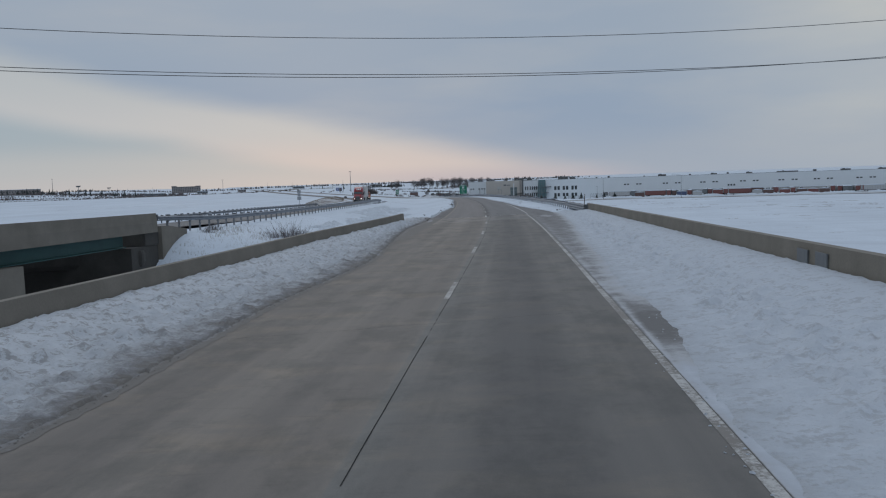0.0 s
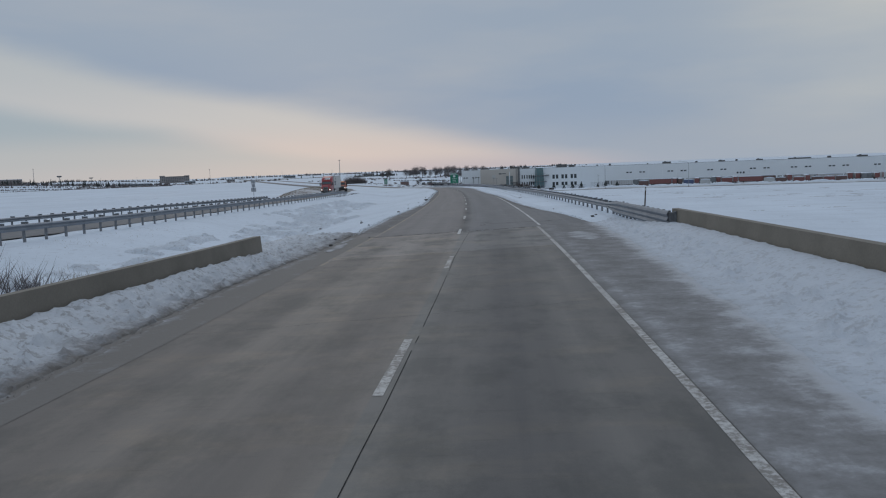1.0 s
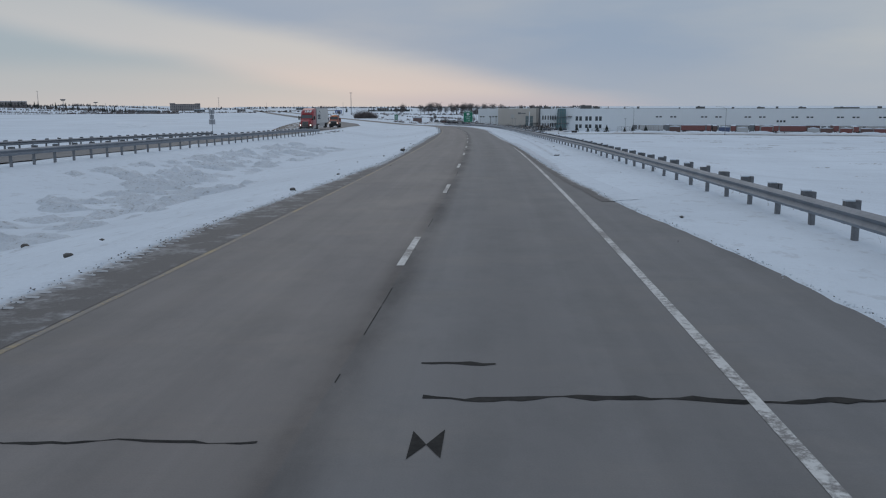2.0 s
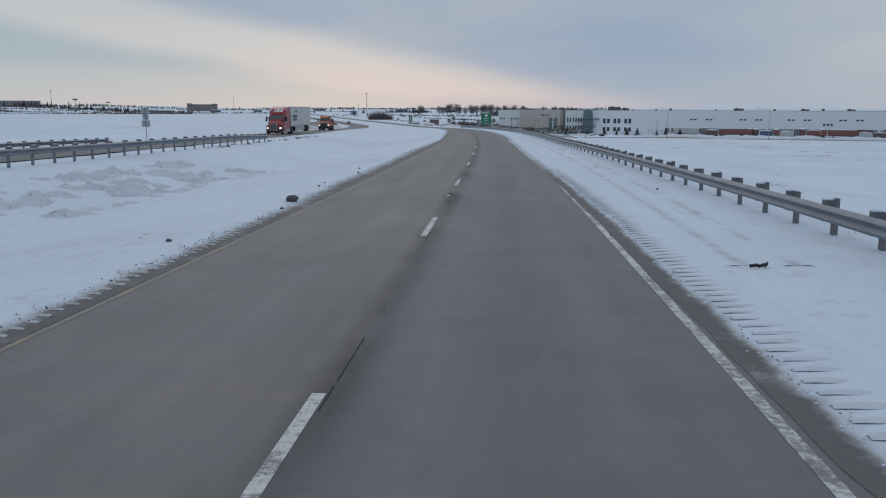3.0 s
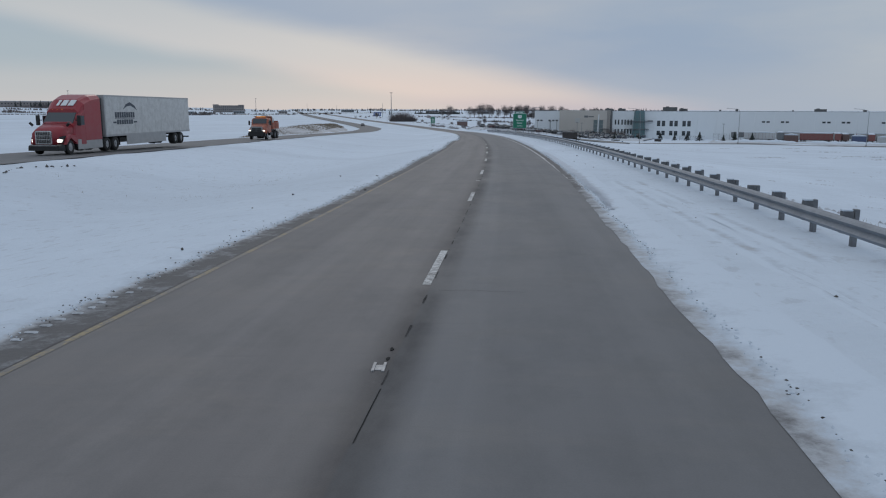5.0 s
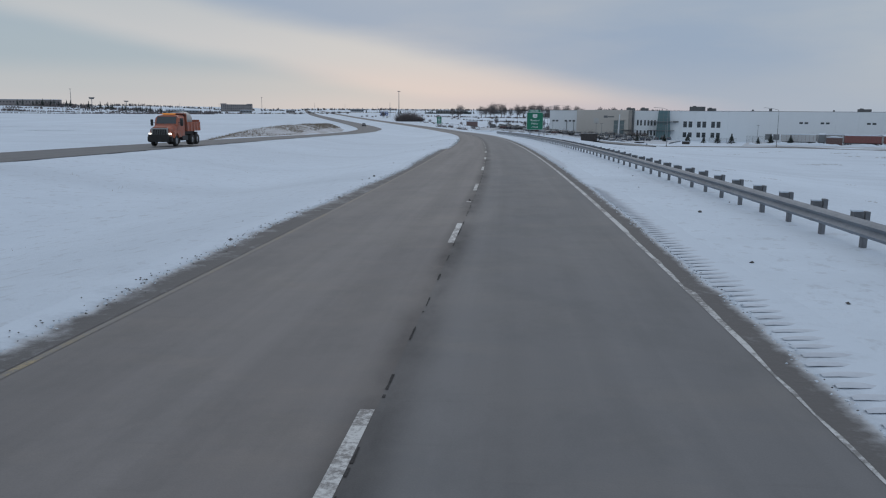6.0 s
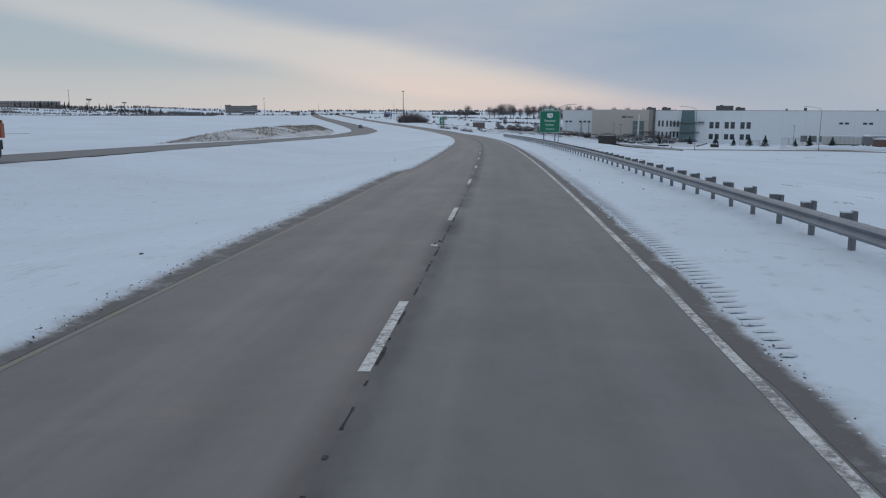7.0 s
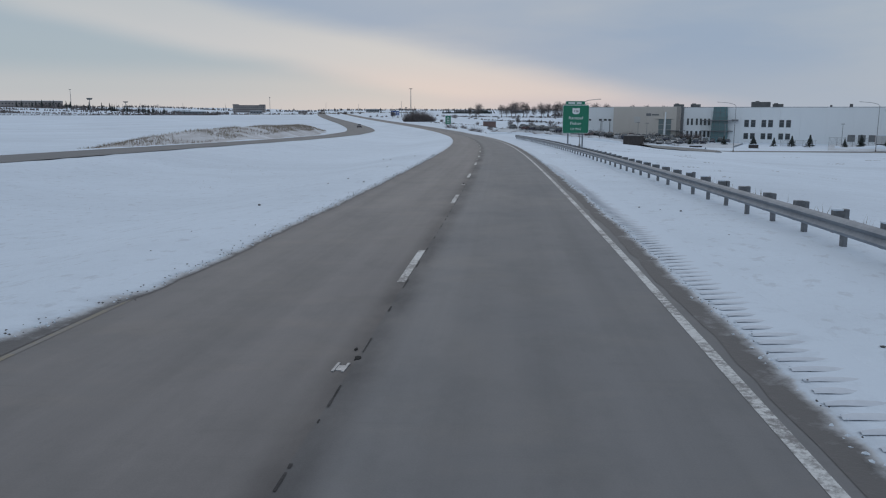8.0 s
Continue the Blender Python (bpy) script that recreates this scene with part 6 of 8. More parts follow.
def dump_truck():
    t = new("dump_truck")
    part("bumper", loft(bmesh.new(), [section(0.0, 1.15, 0.50, 0.95, None, 0.05), section(-0.25, 1.2, 0.48, 0.98, None, 0.05)]), M_BLACK, t)
    part("plough_hitch", boxed(-0.95, 0.95, -0.05, 0.35, 0.45, 1.15, 0.05), M_BLACK, t, "dark plough hitch frame")
    part("hood", loft(bmesh.new(), [section(-0.15, 0.92, 0.95, 1.80, 0.80), section(-1.7, 1.10, 0.90, 2.05, 0.95)]), M_ORANGE, t, "orange hood")
    part("grille_surround", boxed(-0.80, 0.80, -0.17, -0.08, 0.96, 1.74, 0.04), M_SKIRT, t, "grimy grey grille surround")
    part("grille", boxed(-0.66, 0.66, -0.16, -0.04, 1.02, 1.62, 0.04), M_BLACK, t, "dark grille")
    for k in range(-3, 4):
        part("grille_bar", boxed(k * 0.17 - 0.015, k * 0.17 + 0.015, -0.06, -0.03, 1.05, 1.59), M_WALL_GREY, t)
    part("cab", loft(bmesh.new(), [section(-1.65, 1.12, 0.9, 2.08, 1.0), section(-2.05, 1.15, 0.85, 2.85, 1.02), section(-3.3, 1.16, 0.85, 2.95, 1.05)]), M_ORANGE, t, "orange cab")
    bm = loft(bmesh.new(), [[(-0.95, -1.70, 2.08), (0.95, -1.70, 2.08), (0.92, -2.02, 2.75), (-0.92, -2.02, 2.75)], [(-0.95, -1.76, 2.08), (0.95, -1.76, 2.08), (0.92, -2.08, 2.75), (-0.92, -2.08, 2.75)]])
    bmesh.ops.translate(bm, verts=bm.verts[:], vec=(0, 0.05, 0.03))
    part("windshield", bm, M_GLASS, t, "dark windshield")
    for sx in (-1, 1):
        part("fender", loft(bmesh.new(), [[(sx * 0.9, -0.55, 0.8), (sx * 1.22, -0.55, 0.8), (sx * 1.2, -0.7, 1.35), (sx * 0.9, -0.7, 1.4)], [(sx * 0.9, -1.2, 1.3), (sx * 1.24, -1.2, 1.3), (sx * 1.22, -1.2, 1.5), (sx * 0.9, -1.2, 1.6)], [(sx * 0.9, -1.8, 0.8), (sx * 1.22, -1.8, 0.8), (sx * 1.2, -1.75, 1.4), (sx * 0.9, -1.75, 1.5)]]), M_ORANGE, t)
        part("headlight", boxed(sx * 0.95 - 0.13, sx * 0.95 + 0.13, -0.30, -0.12, 1.12, 1.28, 0.03), M_LAMP_ON, t, "lit headlight")
        part("side_window", boxed(sx * 1.155 - 0.01, sx * 1.155 + 0.01, -3.05, -2.2, 1.98, 2.60), M_GLASS, t)
        part("door_mirror", boxed(sx * 1.45 - 0.11, sx * 1.45 + 0.11, -1.95, -1.8, 1.9, 2.5, 0.03), M_BLACK, t)
        part("mirror_arm", boxed(min(sx * 1.1, sx * 1.4), max(sx * 1.1, sx * 1.4), -1.9, -1.85, 2.2, 2.25), M_BLACK, t)
        part("step_tank", boxed(sx * 1.0 - 0.2, sx * 1.0 + 0.2, -4.0, -2.6, 0.5, 0.95, 0.05), M_BLACK, t)
        part("tip_frame", boxed(sx * 0.95 - 0.04, sx * 0.95 + 0.04, -3.75, -3.6, 1.2, 3.15), M_BLACK, t)
        wheel(t, sx * 1.02, -1.2, 0.52, 0.30)
        for y in (-5.1, -6.4):
            wheel(t, sx * 0.98, y, 0.52, 0.55)
    bm = bmesh.new()
    box(bm, -1.22, -1.14, -7.4, -3.9, 1.35, 2.22)
    box(bm, 1.14, 1.22, -7.4, -3.9, 1.35, 2.22)
    box(bm, -1.14, 1.14, -7.4, -7.3, 1.35, 2.42)
    box(bm, -1.14, 1.14, -4.0, -3.9, 1.35, 3.0)
    box(bm, -1.14, 1.14, -7.3, -4.0, 1.35, 1.45)
    part("dump_bed", bm, M_ORANGE, t, "grimy orange dump bed")
    for y in (-4.6, -5.4, -6.2, -7.0):
        for sx in (-1, 1):
            part("bed_rib", boxed(sx * 1.25 - 0.03, sx * 1.25 + 0.03, y - 0.05, y + 0.05, 1.35, 2.18), M_ORANGE, t)
    part("cab_shield", boxed(-1.1, 1.1, -4.0, -2.9, 3.0, 3.08), M_ORANGE, t)
    part("salt_tank", rod(bmesh.new(), (0, -6.2, 2.38), (0, -4.1, 2.38), 0.86, n=24), M_SKIRT, t, "grey salt brine tank", True)
    part("light_bar", boxed(-0.6, 0.6, -2.6, -2.4, 2.96, 3.08), M_AMBER, t)
    part("chassis", boxed(-0.5, 0.5, -7.6, -0.4, 0.65, 1.3), M_BLACK, t)
    part("spreader", boxed(-0.7, 0.7, -7.95, -7.4, 0.6, 1.2, 0.05), M_BLACK, t)
    return tagged(t, "orange municipal dump truck with lit headlights on the opposing carriageway", "dump truck")


plough = dump_truck()
plough.matrix_basis = road_pose(269.6, -30.4, 0.46, 180)


def car(name="car"):
    c = new(name)
    bm = loft(bmesh.new(), [section(0.0, 0.78, 0.35, 0.72, None, 0.06), section(-0.5, 0.88, 0.25, 0.86, None, 0.08), section(-1.4, 0.90, 0.22, 0.96, None, 0.08), section(-3.7, 0.90, 0.22, 1.0, None, 0.08), section(-4.4, 0.84, 0.3, 0.95, None, 0.08)])
    part("body", bm, M_CAR, c, "", True)
    bm = loft(bmesh.new(), [section(-1.15, 0.80, 0.92, 0.98, 0.72, 0.03), section(-1.9, 0.80, 0.92, 1.42, 0.62, 0.06), section(-3.2, 0.80, 0.92, 1.46, 0.62, 0.06), section(-4.0, 0.80, 0.94, 1.02, 0.7, 0.03)])
    part("cabin", bm, M_GLASS, c, "dark windows", True)
    part("roof", boxed(-0.60, 0.60, -3.2, -1.9, 1.43, 1.49, 0.02), M_CAR, c)
    for sx in (-0.8, 0.8):
        for y in (-0.85, -3.5):
            wheel(c, sx, y, 0.32, 0.20)
    return tagged(c, "parked passenger car with frosted windows in the office car park", "car", "cars in the car park")


def parked_trailer(material, front, label):
    """A box trailer, its nose at y = 0."""
    t = new("parked_trailer")
    part("box", boxed(-1.28, 1.28, -13.6, 0, 1.15, 4.05, 0.04), material, t)
    part("front_frame", boxed(-1.30, 1.30, 0.0, 0.06, 1.1, 4.08), front, t)
    part("roof_snow", loft(bmesh.new(), [section(-13.5, 1.24, 4.05, 4.22, 1.1, 0.05), section(-9, 1.26, 4.05, 4.52, 1.05, 0.08), section(-4, 1.26, 4.05, 4.38, 1.0, 0.08), section(-0.1, 1.22, 4.05, 4.20, 1.1, 0.05)]), M_SNOW, t, "snow lying on the roof", True)
    part("frame", boxed(-0.5, 0.5, -13.4, -0.3, 0.85, 1.14), M_BLACK, t)
    for y in np.arange(-12.5, -0.5, 1.5):
        part("side_post", boxed(-1.295, 1.295, y - 0.03, y + 0.03, 1.2, 4.0), front, t)
    for sx in (-0.7, 0.7):
        part("landing_leg", boxed(sx - 0.07, sx + 0.07, -2.7, -2.5, 0.0, 1.0), M_BLACK, t)
    for sx in (-0.98, 0.98):
        for y in (-11.0, -12.2):
            wheel(t, sx, y, 0.5, 0.5)
    return tagged(t, label, "trailer", "trailers at the docks")


def shipping_container(material, label):
    """A six-metre steel box standing on the ground, its doors at y = 0."""
    t = new("shipping_container")
    part("box", boxed(-1.22, 1.22, -6.1, 0, 0.1, 2.75, 0.04), material, t)
    part("door_frame", loft(bmesh.new(), [section(0.0, 1.24, 0.05, 2.8, None, 0.02), section(0.08, 1.24, 0.05, 2.8, None, 0.02)]), M_SKIRT, t)
    for x in (-0.7, -0.25, 0.25, 0.7):
        part("lock_rod", rod(bmesh.new(), (x, 0.12, 0.2), (x, 0.12, 2.65), 0.03, n=6), M_GALV, t)
    part("roof_snow", loft(bmesh.new(), [section(-6.0, 1.18, 2.75, 2.95, 1.0, 0.05), section(-3, 1.2, 2.75, 3.45, 0.9, 0.1), section(-0.1, 1.18, 2.75, 2.95, 1.0, 0.05)]), M_SNOW, t, "snow heaped on the roof", True)
    for y in np.arange(-5.7, -0.2, 0.6):
        part("rib", boxed(-1.245, 1.245, y - 0.08, y + 0.08, 0.3, 2.6), material, t)
    return tagged(t, label, "container", "containers in the yard")


def lot_z(x, y):
    """The car park is banked up beside the beige block."""
    q = W_POSE.inverted() @ Vector((x, y, 0))
    return ground_z(x, y) + 0.40 + 1.3 * float(smooth(-q.x, -6, 8))


def scatter_vehicles():
    rng = random.Random(11)
    c0 = car()
    made = 0
    for row, b in enumerate((-10, -19, -25, -35, -41, -50, -56)):
        for k in range(34):
            a = -56 + k * 2.7 + row * 0.5
            if a > 20 - row * 3.5 or rng.random() < 0.14:
                continue
            p = wh_point(a + rng.uniform(-0.2, 0.2), b + rng.uniform(-0.3, 0.3))
            m = pose(p.x, p.y, lot_z(p.x, p.y) + 0.02, 0, 0, WA + (180 if row % 2 else 0) + rng.uniform(-3, 3))
            if made == 0:
                c0.matrix_basis = m
            else:
                o = copy_thing(c0, m)
                o.scale = (1.05, 1.05, rng.choice((1.0, 1.1, 1.3)))
            made += 1
    kinds = {}
    for key, mat, front, word in (("red", M_BOX_RED, M_BOX_BROWN, "faded red"), ("brown", M_BOX_BROWN, M_BOX_RED, "brown"), ("white", M_BOX_WHITE, M_BOX_RED, "dirty white"), ("blue", M_BOX_BLUE, M_WALL_GREY, "dark blue"), ("grey", M_BOX_GREY, M_WALL_GREY, "grey")):
        kinds[key, 0] = parked_trailer(mat, front, word + " box trailer parked with snow on its roof")
        kinds[key, 1] = shipping_container(mat, word + " steel container with snow on its roof")
    placed = set()

    def stand(key, sort, a, b, turn, size=(1.0, 1.0, 1.0)):
        p = wh_point(a, b)
        m = pose(p.x, p.y, lot_z(p.x, p.y) + 0.02, 0, 0, WA + turn + rng.uniform(-3, 3))
        o = kinds[key, sort]
        if (key, sort) in placed:
            o = copy_thing(o, m)
        else:
            o.matrix_basis = m
            placed.add((key, sort))
        o.scale = size

    # side-on trailers, containers and trailers nose-on, one after another along the yard
    row = [("white", "side"), ("grey", "nose"), ("brown", "box"), ("red", "side"), ("white", "nose"), ("red", "nose"), ("blue", "box"), ("brown", "nose"), ("white", "box"), ("grey", "nose"), ("white", "nose"), ("red", "box"), ("white", "nose"), ("red", "side")]
    for _ in range(34):
        row.append((rng.choice(("red", "red", "brown", "brown", "white", "white", "white", "blue", "grey")), rng.choice(("nose", "nose", "nose", "box", "box", "side"))))
    a = 70.0
    for key, sort in row:
        if a > 258:
            break
        if sort == "side":
            stand(key, 0, a + 0.2, -34 + rng.uniform(-1, 1), 90)
            a += 14.4
        elif sort == "box":
            stand(key, 1, a + 0.2, -34 + rng.uniform(-1, 1), 90, (1.0, 1.0, rng.choice((1.0, 1.15, 1.3))))
            a += 6.7
        else:
            stand(key, 0, a + 1.5, -34 + rng.uniform(-1.5, 1.5), 180, (1.0, 1.0, rng.choice((0.95, 1.0, 1.05))))
            a += rng.choice((3.0, 3.4, 4.2))
    a = 84.0
    while a < 250:
        stand(rng.choice(("white", "brown", "white", "grey")), 0, a, -24 + rng.uniform(-1, 1), 90 + rng.uniform(-4, 4))
        a += rng.choice((15.6, 17.0, 22.0))


scatter_vehicles()
far_car = tagged(car("far_car"), "dark car far off on the opposing carriageway", "car")
far_car.matrix_basis = road_pose(600, -27.5, 0.46, 180)


# ---------------------------------------------------------------- lamps, poles and masts
def mast(x, y, top, r, label, head="ring"):
    m = new("light_mast")
    g = ground_z(x, y)
    m.matrix_basis = pose(x, y, g)
    part("pole", rod(bmesh.new(), (0, 0, -0.5), (0, 0, top - g), r, r * 0.55, 12), M_POST, m)
    if head == "ring":
        part("lamp_ring", rod(bmesh.new(), (0, 0, top - g - 0.5), (0, 0, top - g), r * 3.2, r * 3.0, 12), M_ROOF_UNIT, m, "ring of lamp heads at the top")
    return tagged(m, label, "light mast", "tall masts")


mast(-184.5, 893.3, 16.9, 0.42, "tall high-mast light pole beside the highway")
mast(-196.0, 905.0, 7.0, 0.22, "slim grey pole beside the highway", "")
mast(-706.0, 1152.0, 25.4, 0.40, "tall high-mast light pole far across the fields")
mast(-455.0, 1205.0, 15.8, 0.34, "tall high-mast light pole far across the fields")
for x, y, t in ((-400, 1260, 9.5), (-378, 1330, 8.0), (-540, 1140, 7.5), (-585, 1120, 8.0), (-630, 1150, 6.5), (-520, 1210, 7.5), (-660, 1180, 8.5), (-690, 1100, 7.0), (-348, 1400, 6.0), (-490, 1180, 5.5), (-605, 1190, 7.0)):
    mast(x, y, t, 0.20, "slim grey lamp pole far across the fields", "")


def pole_sign(x, y, top, w, h, material, label):
    """A tall roadside business sign on a single pole."""
    s = new("pole_sign")
    g = ground_z(x, y)
    s.matrix_basis = pose(x, y, g, 0, 0, 30)
    part("pole", rod(bmesh.new(), (0, 0, -0.5), (0, 0, top - g - h), 0.40, 0.34, 10), M_POST, s)
    part("sign_box", loft(bmesh.new(), [[(-w * 0.32, -0.5, top - g - h), (w * 0.32, -0.5, top - g - h), (w / 2, -0.5, top - g), (-w / 2, -0.5, top - g)], [(-w * 0.32, 0.5, top - g - h), (w * 0.32, 0.5, top - g - h), (w / 2, 0.5, top - g), (-w / 2, 0.5, top - g)]]), material, s)
    return tagged(s, label, "pole sign", "tall pole signs")


pole_sign(-615.0, 1066.5, 12.9, 7.0, 2.2, M_ROOF_UNIT, "tall dark sign on a pole far across the fields")
pole_sign(-574.0, 1075.0, 9.0, 6.0, 1.4, M_ROOF_UNIT, "tall dark sign on a pole far across the fields")
pole_sign(-300.0, 1300.0, 3.0, 3.0, 1.2, M_ROOF_UNIT, "dark sign on a pole beside the far road")


def street_lamp(x, y, top, reach, turn, label):
    """A curved arm lamp standard."""
    l = new("street_lamp")
    g = ground_z(x, y)
    l.matrix_basis = pose(x, y, g, 0, 0, turn)
    h = top - g
    part("base", rod(bmesh.new(), (0, 0, -0.3), (0, 0, 0.7), 0.28, 0.22, 12), M_ABUT, l, "round concrete base")
    part("pole", rod(bmesh.new(), (0, 0, 0.5), (0, 0, h - 1.3), 0.13, 0.08, 10), M_POST, l)
    bm = bmesh.new()
    pts = [(0, 0, h - 1.35), (-0.35 * reach / 4, 0, h - 0.75), (-0.45 * reach, 0, h - 0.25), (-reach, 0, h)]
    for a, b in zip(pts, pts[1:]):
        rod(bm, a, b, 0.07, 0.06, 8)
    part("arm", bm, M_POST, l)
    part("lamp_head", boxed(-reach - 0.7, -reach + 0.1, -0.16, 0.16, h - 0.06, h + 0.08, 0.04), M_ROOF_UNIT, l)
    return tagged(l, label, "street lamp", "street lamps of the access road")


street_lamp(19.4, 522.2, 2.0, 5.0, -14, "grey street lamp with a curved arm in the snow")
street_lamp(62.1, 528.8, 2.1, 5.0, -14, "grey street lamp with a curved arm in the snow")
street_lamp(-35.0, 640.0, 2.4, 4.5, 190, "grey street lamp with a curved arm in the snow")
street_lamp(-25.2, 459.3, 2.1, 4.2, 180, "grey street lamp with a rising arm behind the exit sign")
street_lamp(110.0, 515.0, 2.0, 5.0, -14, "grey street lamp with a curved arm in the snow")
for a, b in ((-38.5, -12), (-30.5, -14), (20.5, -28), (-14, -20), (-4, -50), (60, -24)):
    p = wh_point(a, b)
    l = new("lot_lamp")
    l.matrix_basis = pose(p.x, p.y, ground_z(p.x, p.y), 0, 0, WA)
    part("pole", rod(bmesh.new(), (0, 0, -0.2), (0, 0, 8.0), 0.10, 0.08, 8), M_POST, l)
    part("lamp_head", boxed(-0.6, 0.6, -0.2, 0.2, 7.95, 8.12, 0.03), M_ROOF_UNIT, l)
    tagged(l, "slim car park lamp with a flat twin head", "lamp post", "lamps of the car park")


# ---------------------------------------------------------------- access road, lot, enclosure, fence
def ground_strip(name, pts, width, material, label, lift=0.05, level=ground_z, skirt=0.3):
    """A flat strip laid on the ground along points."""
    P = [Vector((x, y)) for x, y in pts]
    widths = width if isinstance(width, tuple) else (width,) * len(pts)
    dense, spans = [], []
    for a, b in zip(P, P[1:]):
        n = max(1, int((b - a).length / 5))
        dense += [a.lerp(b, k / n) for k in range(n)]
        w0, w1 = widths[P.index(a)], widths[P.index(a) + 1]
        spans += [w0 + (w1 - w0) * k / n for k in range(n)]
    dense.append(P[-1])
    spans.append(widths[-1])
    verts, faces = [], []
    for i, p in enumerate(dense):
        d = (dense[min(i + 1, len(dense) - 1)] - dense[max(i - 1, 0)]).normalized()
        n = Vector((-d.y, d.x))
        for k in range(5):
            q = p + n * spans[i] * (k / 4 - 0.5)
            verts.append((q.x, q.y, level(q.x, q.y) + lift + (0.02 if 0 < k < 4 else -skirt)))
    for i in range(len(dense) - 1):
        for k in range(4):
            a = i * 5 + k
            faces.append((a, a + 5, a + 6, a + 1))
    ob = mesh_object(name, verts, faces, material, smooth_shade=True)
    return tagged(ob, label, "road", kind="structure")


ground_strip("access_road", [(-6, 548), (4, 536), (18, 526), (64, 529), (130, 512), (260, 480)], 4.5, M_ACCESS, "dark cleared access road across the snow", 0.25)
ground_strip("access_road_apron", [(-9.3, 525), (3, 527), (14, 512)], (46.0, 34.0, 3.0), M_ACCESS, "dark cleared apron of the access road", 0.55)
p0, p1 = wh_point(-62, -33), wh_point(26, -33)
ground_strip("car_park", [(p0.x, p0.y), (p1.x, p1.y)], 60.0, M_LOT, "grey slushy pavement of the car park", -0.02, lot_z, 2.4)
p0, p1 = wh_point(56, -28), wh_point(268, -28)
ground_strip("dock_yard", [(p0.x, p0.y), (p1.x, p1.y)], 54.0, M_LOT, "grey slushy pavement of the dock yard", 0.40)


M_DARK_BOARD = varied("dark_stained_boards", (0.035, 0.03, 0.03), (0.075, 0.065, 0.062), 0.85, 1.0, 12.0)


def enclosure():
    e = new("storage_enclosure")
    g = ground_z(-11.2, 526.0) - 0.5
    e.matrix_basis = pose(-11.2, 526.0, g, 0, 0, -25) @ Matrix.Diagonal((0.62, 0.8, 1.05, 1))
    for k in range(6):
        part("wall_board", boxed(-4.5 + k * 1.5 + 0.02, -3.0 + k * 1.5 - 0.02, -2.0, -1.8, -0.3, 3.3), M_DARK_BOARD, e)
    part("side_wall", boxed(4.3, 4.5, -1.8, 2.5, -0.3, 3.3), M_DARK_BOARD, e)
    part("side_wall", boxed(-4.5, -4.3, -1.8, 2.5, -0.3, 3.3), M_DARK_BOARD, e)
    part("back_wall", boxed(-4.3, 4.3, 2.3, 2.5, -0.3, 3.3), M_DARK_BOARD, e)
    part("roof", boxed(-4.7, 4.7, -2.2, 2.7, 3.3, 3.5, 0.05), M_ROOF_UNIT, e, "dark flat roof")
    return tagged(e, "dark brown storage enclosure beside the access road", "shed")


enclosure()
for k, (x, y, w) in enumerate(((2.0, 548.0, 3.0), (10.0, 543.0, 4.2), (30.0, 552.0, 3.2))):
    sgn = new("monument_sign")
    sgn.matrix_basis = pose(x, y, ground_z(x, y), 0, 0, -20)
    part("slab", boxed(-w / 2, w / 2, -0.25, 0.25, -0.2, 1.1, 0.05), M_DARK_BOARD, sgn)
    part("snow_cap", boxed(-w / 2, w / 2, -0.28, 0.28, 1.1, 1.25, 0.05), M_SNOW, sgn, "thin cap of snow")
    tagged(sgn, "low dark block half buried in snow", "low wall", "low walls by the entrance")


def snow_ridge(a0, a1, b, h, seed, label):
    """Snow pushed up in a long heap along the yard."""
    aa = np.arange(a0, a1, 1.0)
    n = 7
    verts = []
    for a in aa:
        top = h * (0.55 + 0.75 * noise.noise((a * 0.09, seed, 0.0)) + 0.35 * noise.noise((a * 0.4, seed, 3.0)))
        for j in range(n):
            f = j / (n - 1)
            p = wh_point(a, b - 3.0 + 6.0 * f + 0.8 * noise.noise((a * 0.2, f * 3, seed)))
            verts.append((p.x, p.y, ground_z(p.x, p.y) - 0.4 + max(0.1, 0.7 + top) * math.sin(math.pi * f)))
    faces = [(i * n + j, i * n + j + 1, (i + 1) * n + j + 1, (i + 1) * n + j) for i in range(len(aa) - 1) for j in range(n - 1)]
    ob = mesh_object("snow_ridge", verts, faces, M_SNOW, smooth_shade=True)
    return tagged(ob, label, "snow bank", "banks of ploughed snow", "stuff")


snow_ridge(58, 266, -41, 1.6, 2.0, "long heap of ploughed snow in front of the trailers")
snow_ridge(-60, 20, -64, 0.9, 5.0, "low heap of ploughed snow along the car park")


def fence(a0, a1, b, h, label):
    f = new("fence")
    f.matrix_basis = W_POSE
    for a in np.arange(a0, a1 + 0.1, 2.5):
        p = wh_point(a, b)
        g = ground_z(p.x, p.y) - WZ
        part("post", rod(bmesh.new(), (a, b, g - 0.3), (a, b, g + h), 0.06, n=6), M_POST, f)
    for k in range(int((a1 - a0) / 0.4)):
        a = a0 + k * 0.4
        p = wh_point(a, b)
        g = ground_z(p.x, p.y) - WZ
        part("picket", boxed(a - 0.025, a + 0.025, b - 0.02, b + 0.02, g, g + h * 0.95), M_POST, f)
    for z in (0.3, h - 0.15):
        p = wh_point((a0 + a1) / 2, b)
        g = ground_z(p.x, p.y) - WZ
        part("rail", boxed(a0, a1, b - 0.03, b + 0.03, g + z, g + z + 0.06), M_POST, f)
    return tagged(f, label, "fence", "fences round the yard")


fence(40, 52, -28, 2.3, "dark steel picket fence along the yard")
fence(56, 72, -30, 3.6, "tall dark steel fence round the yard")


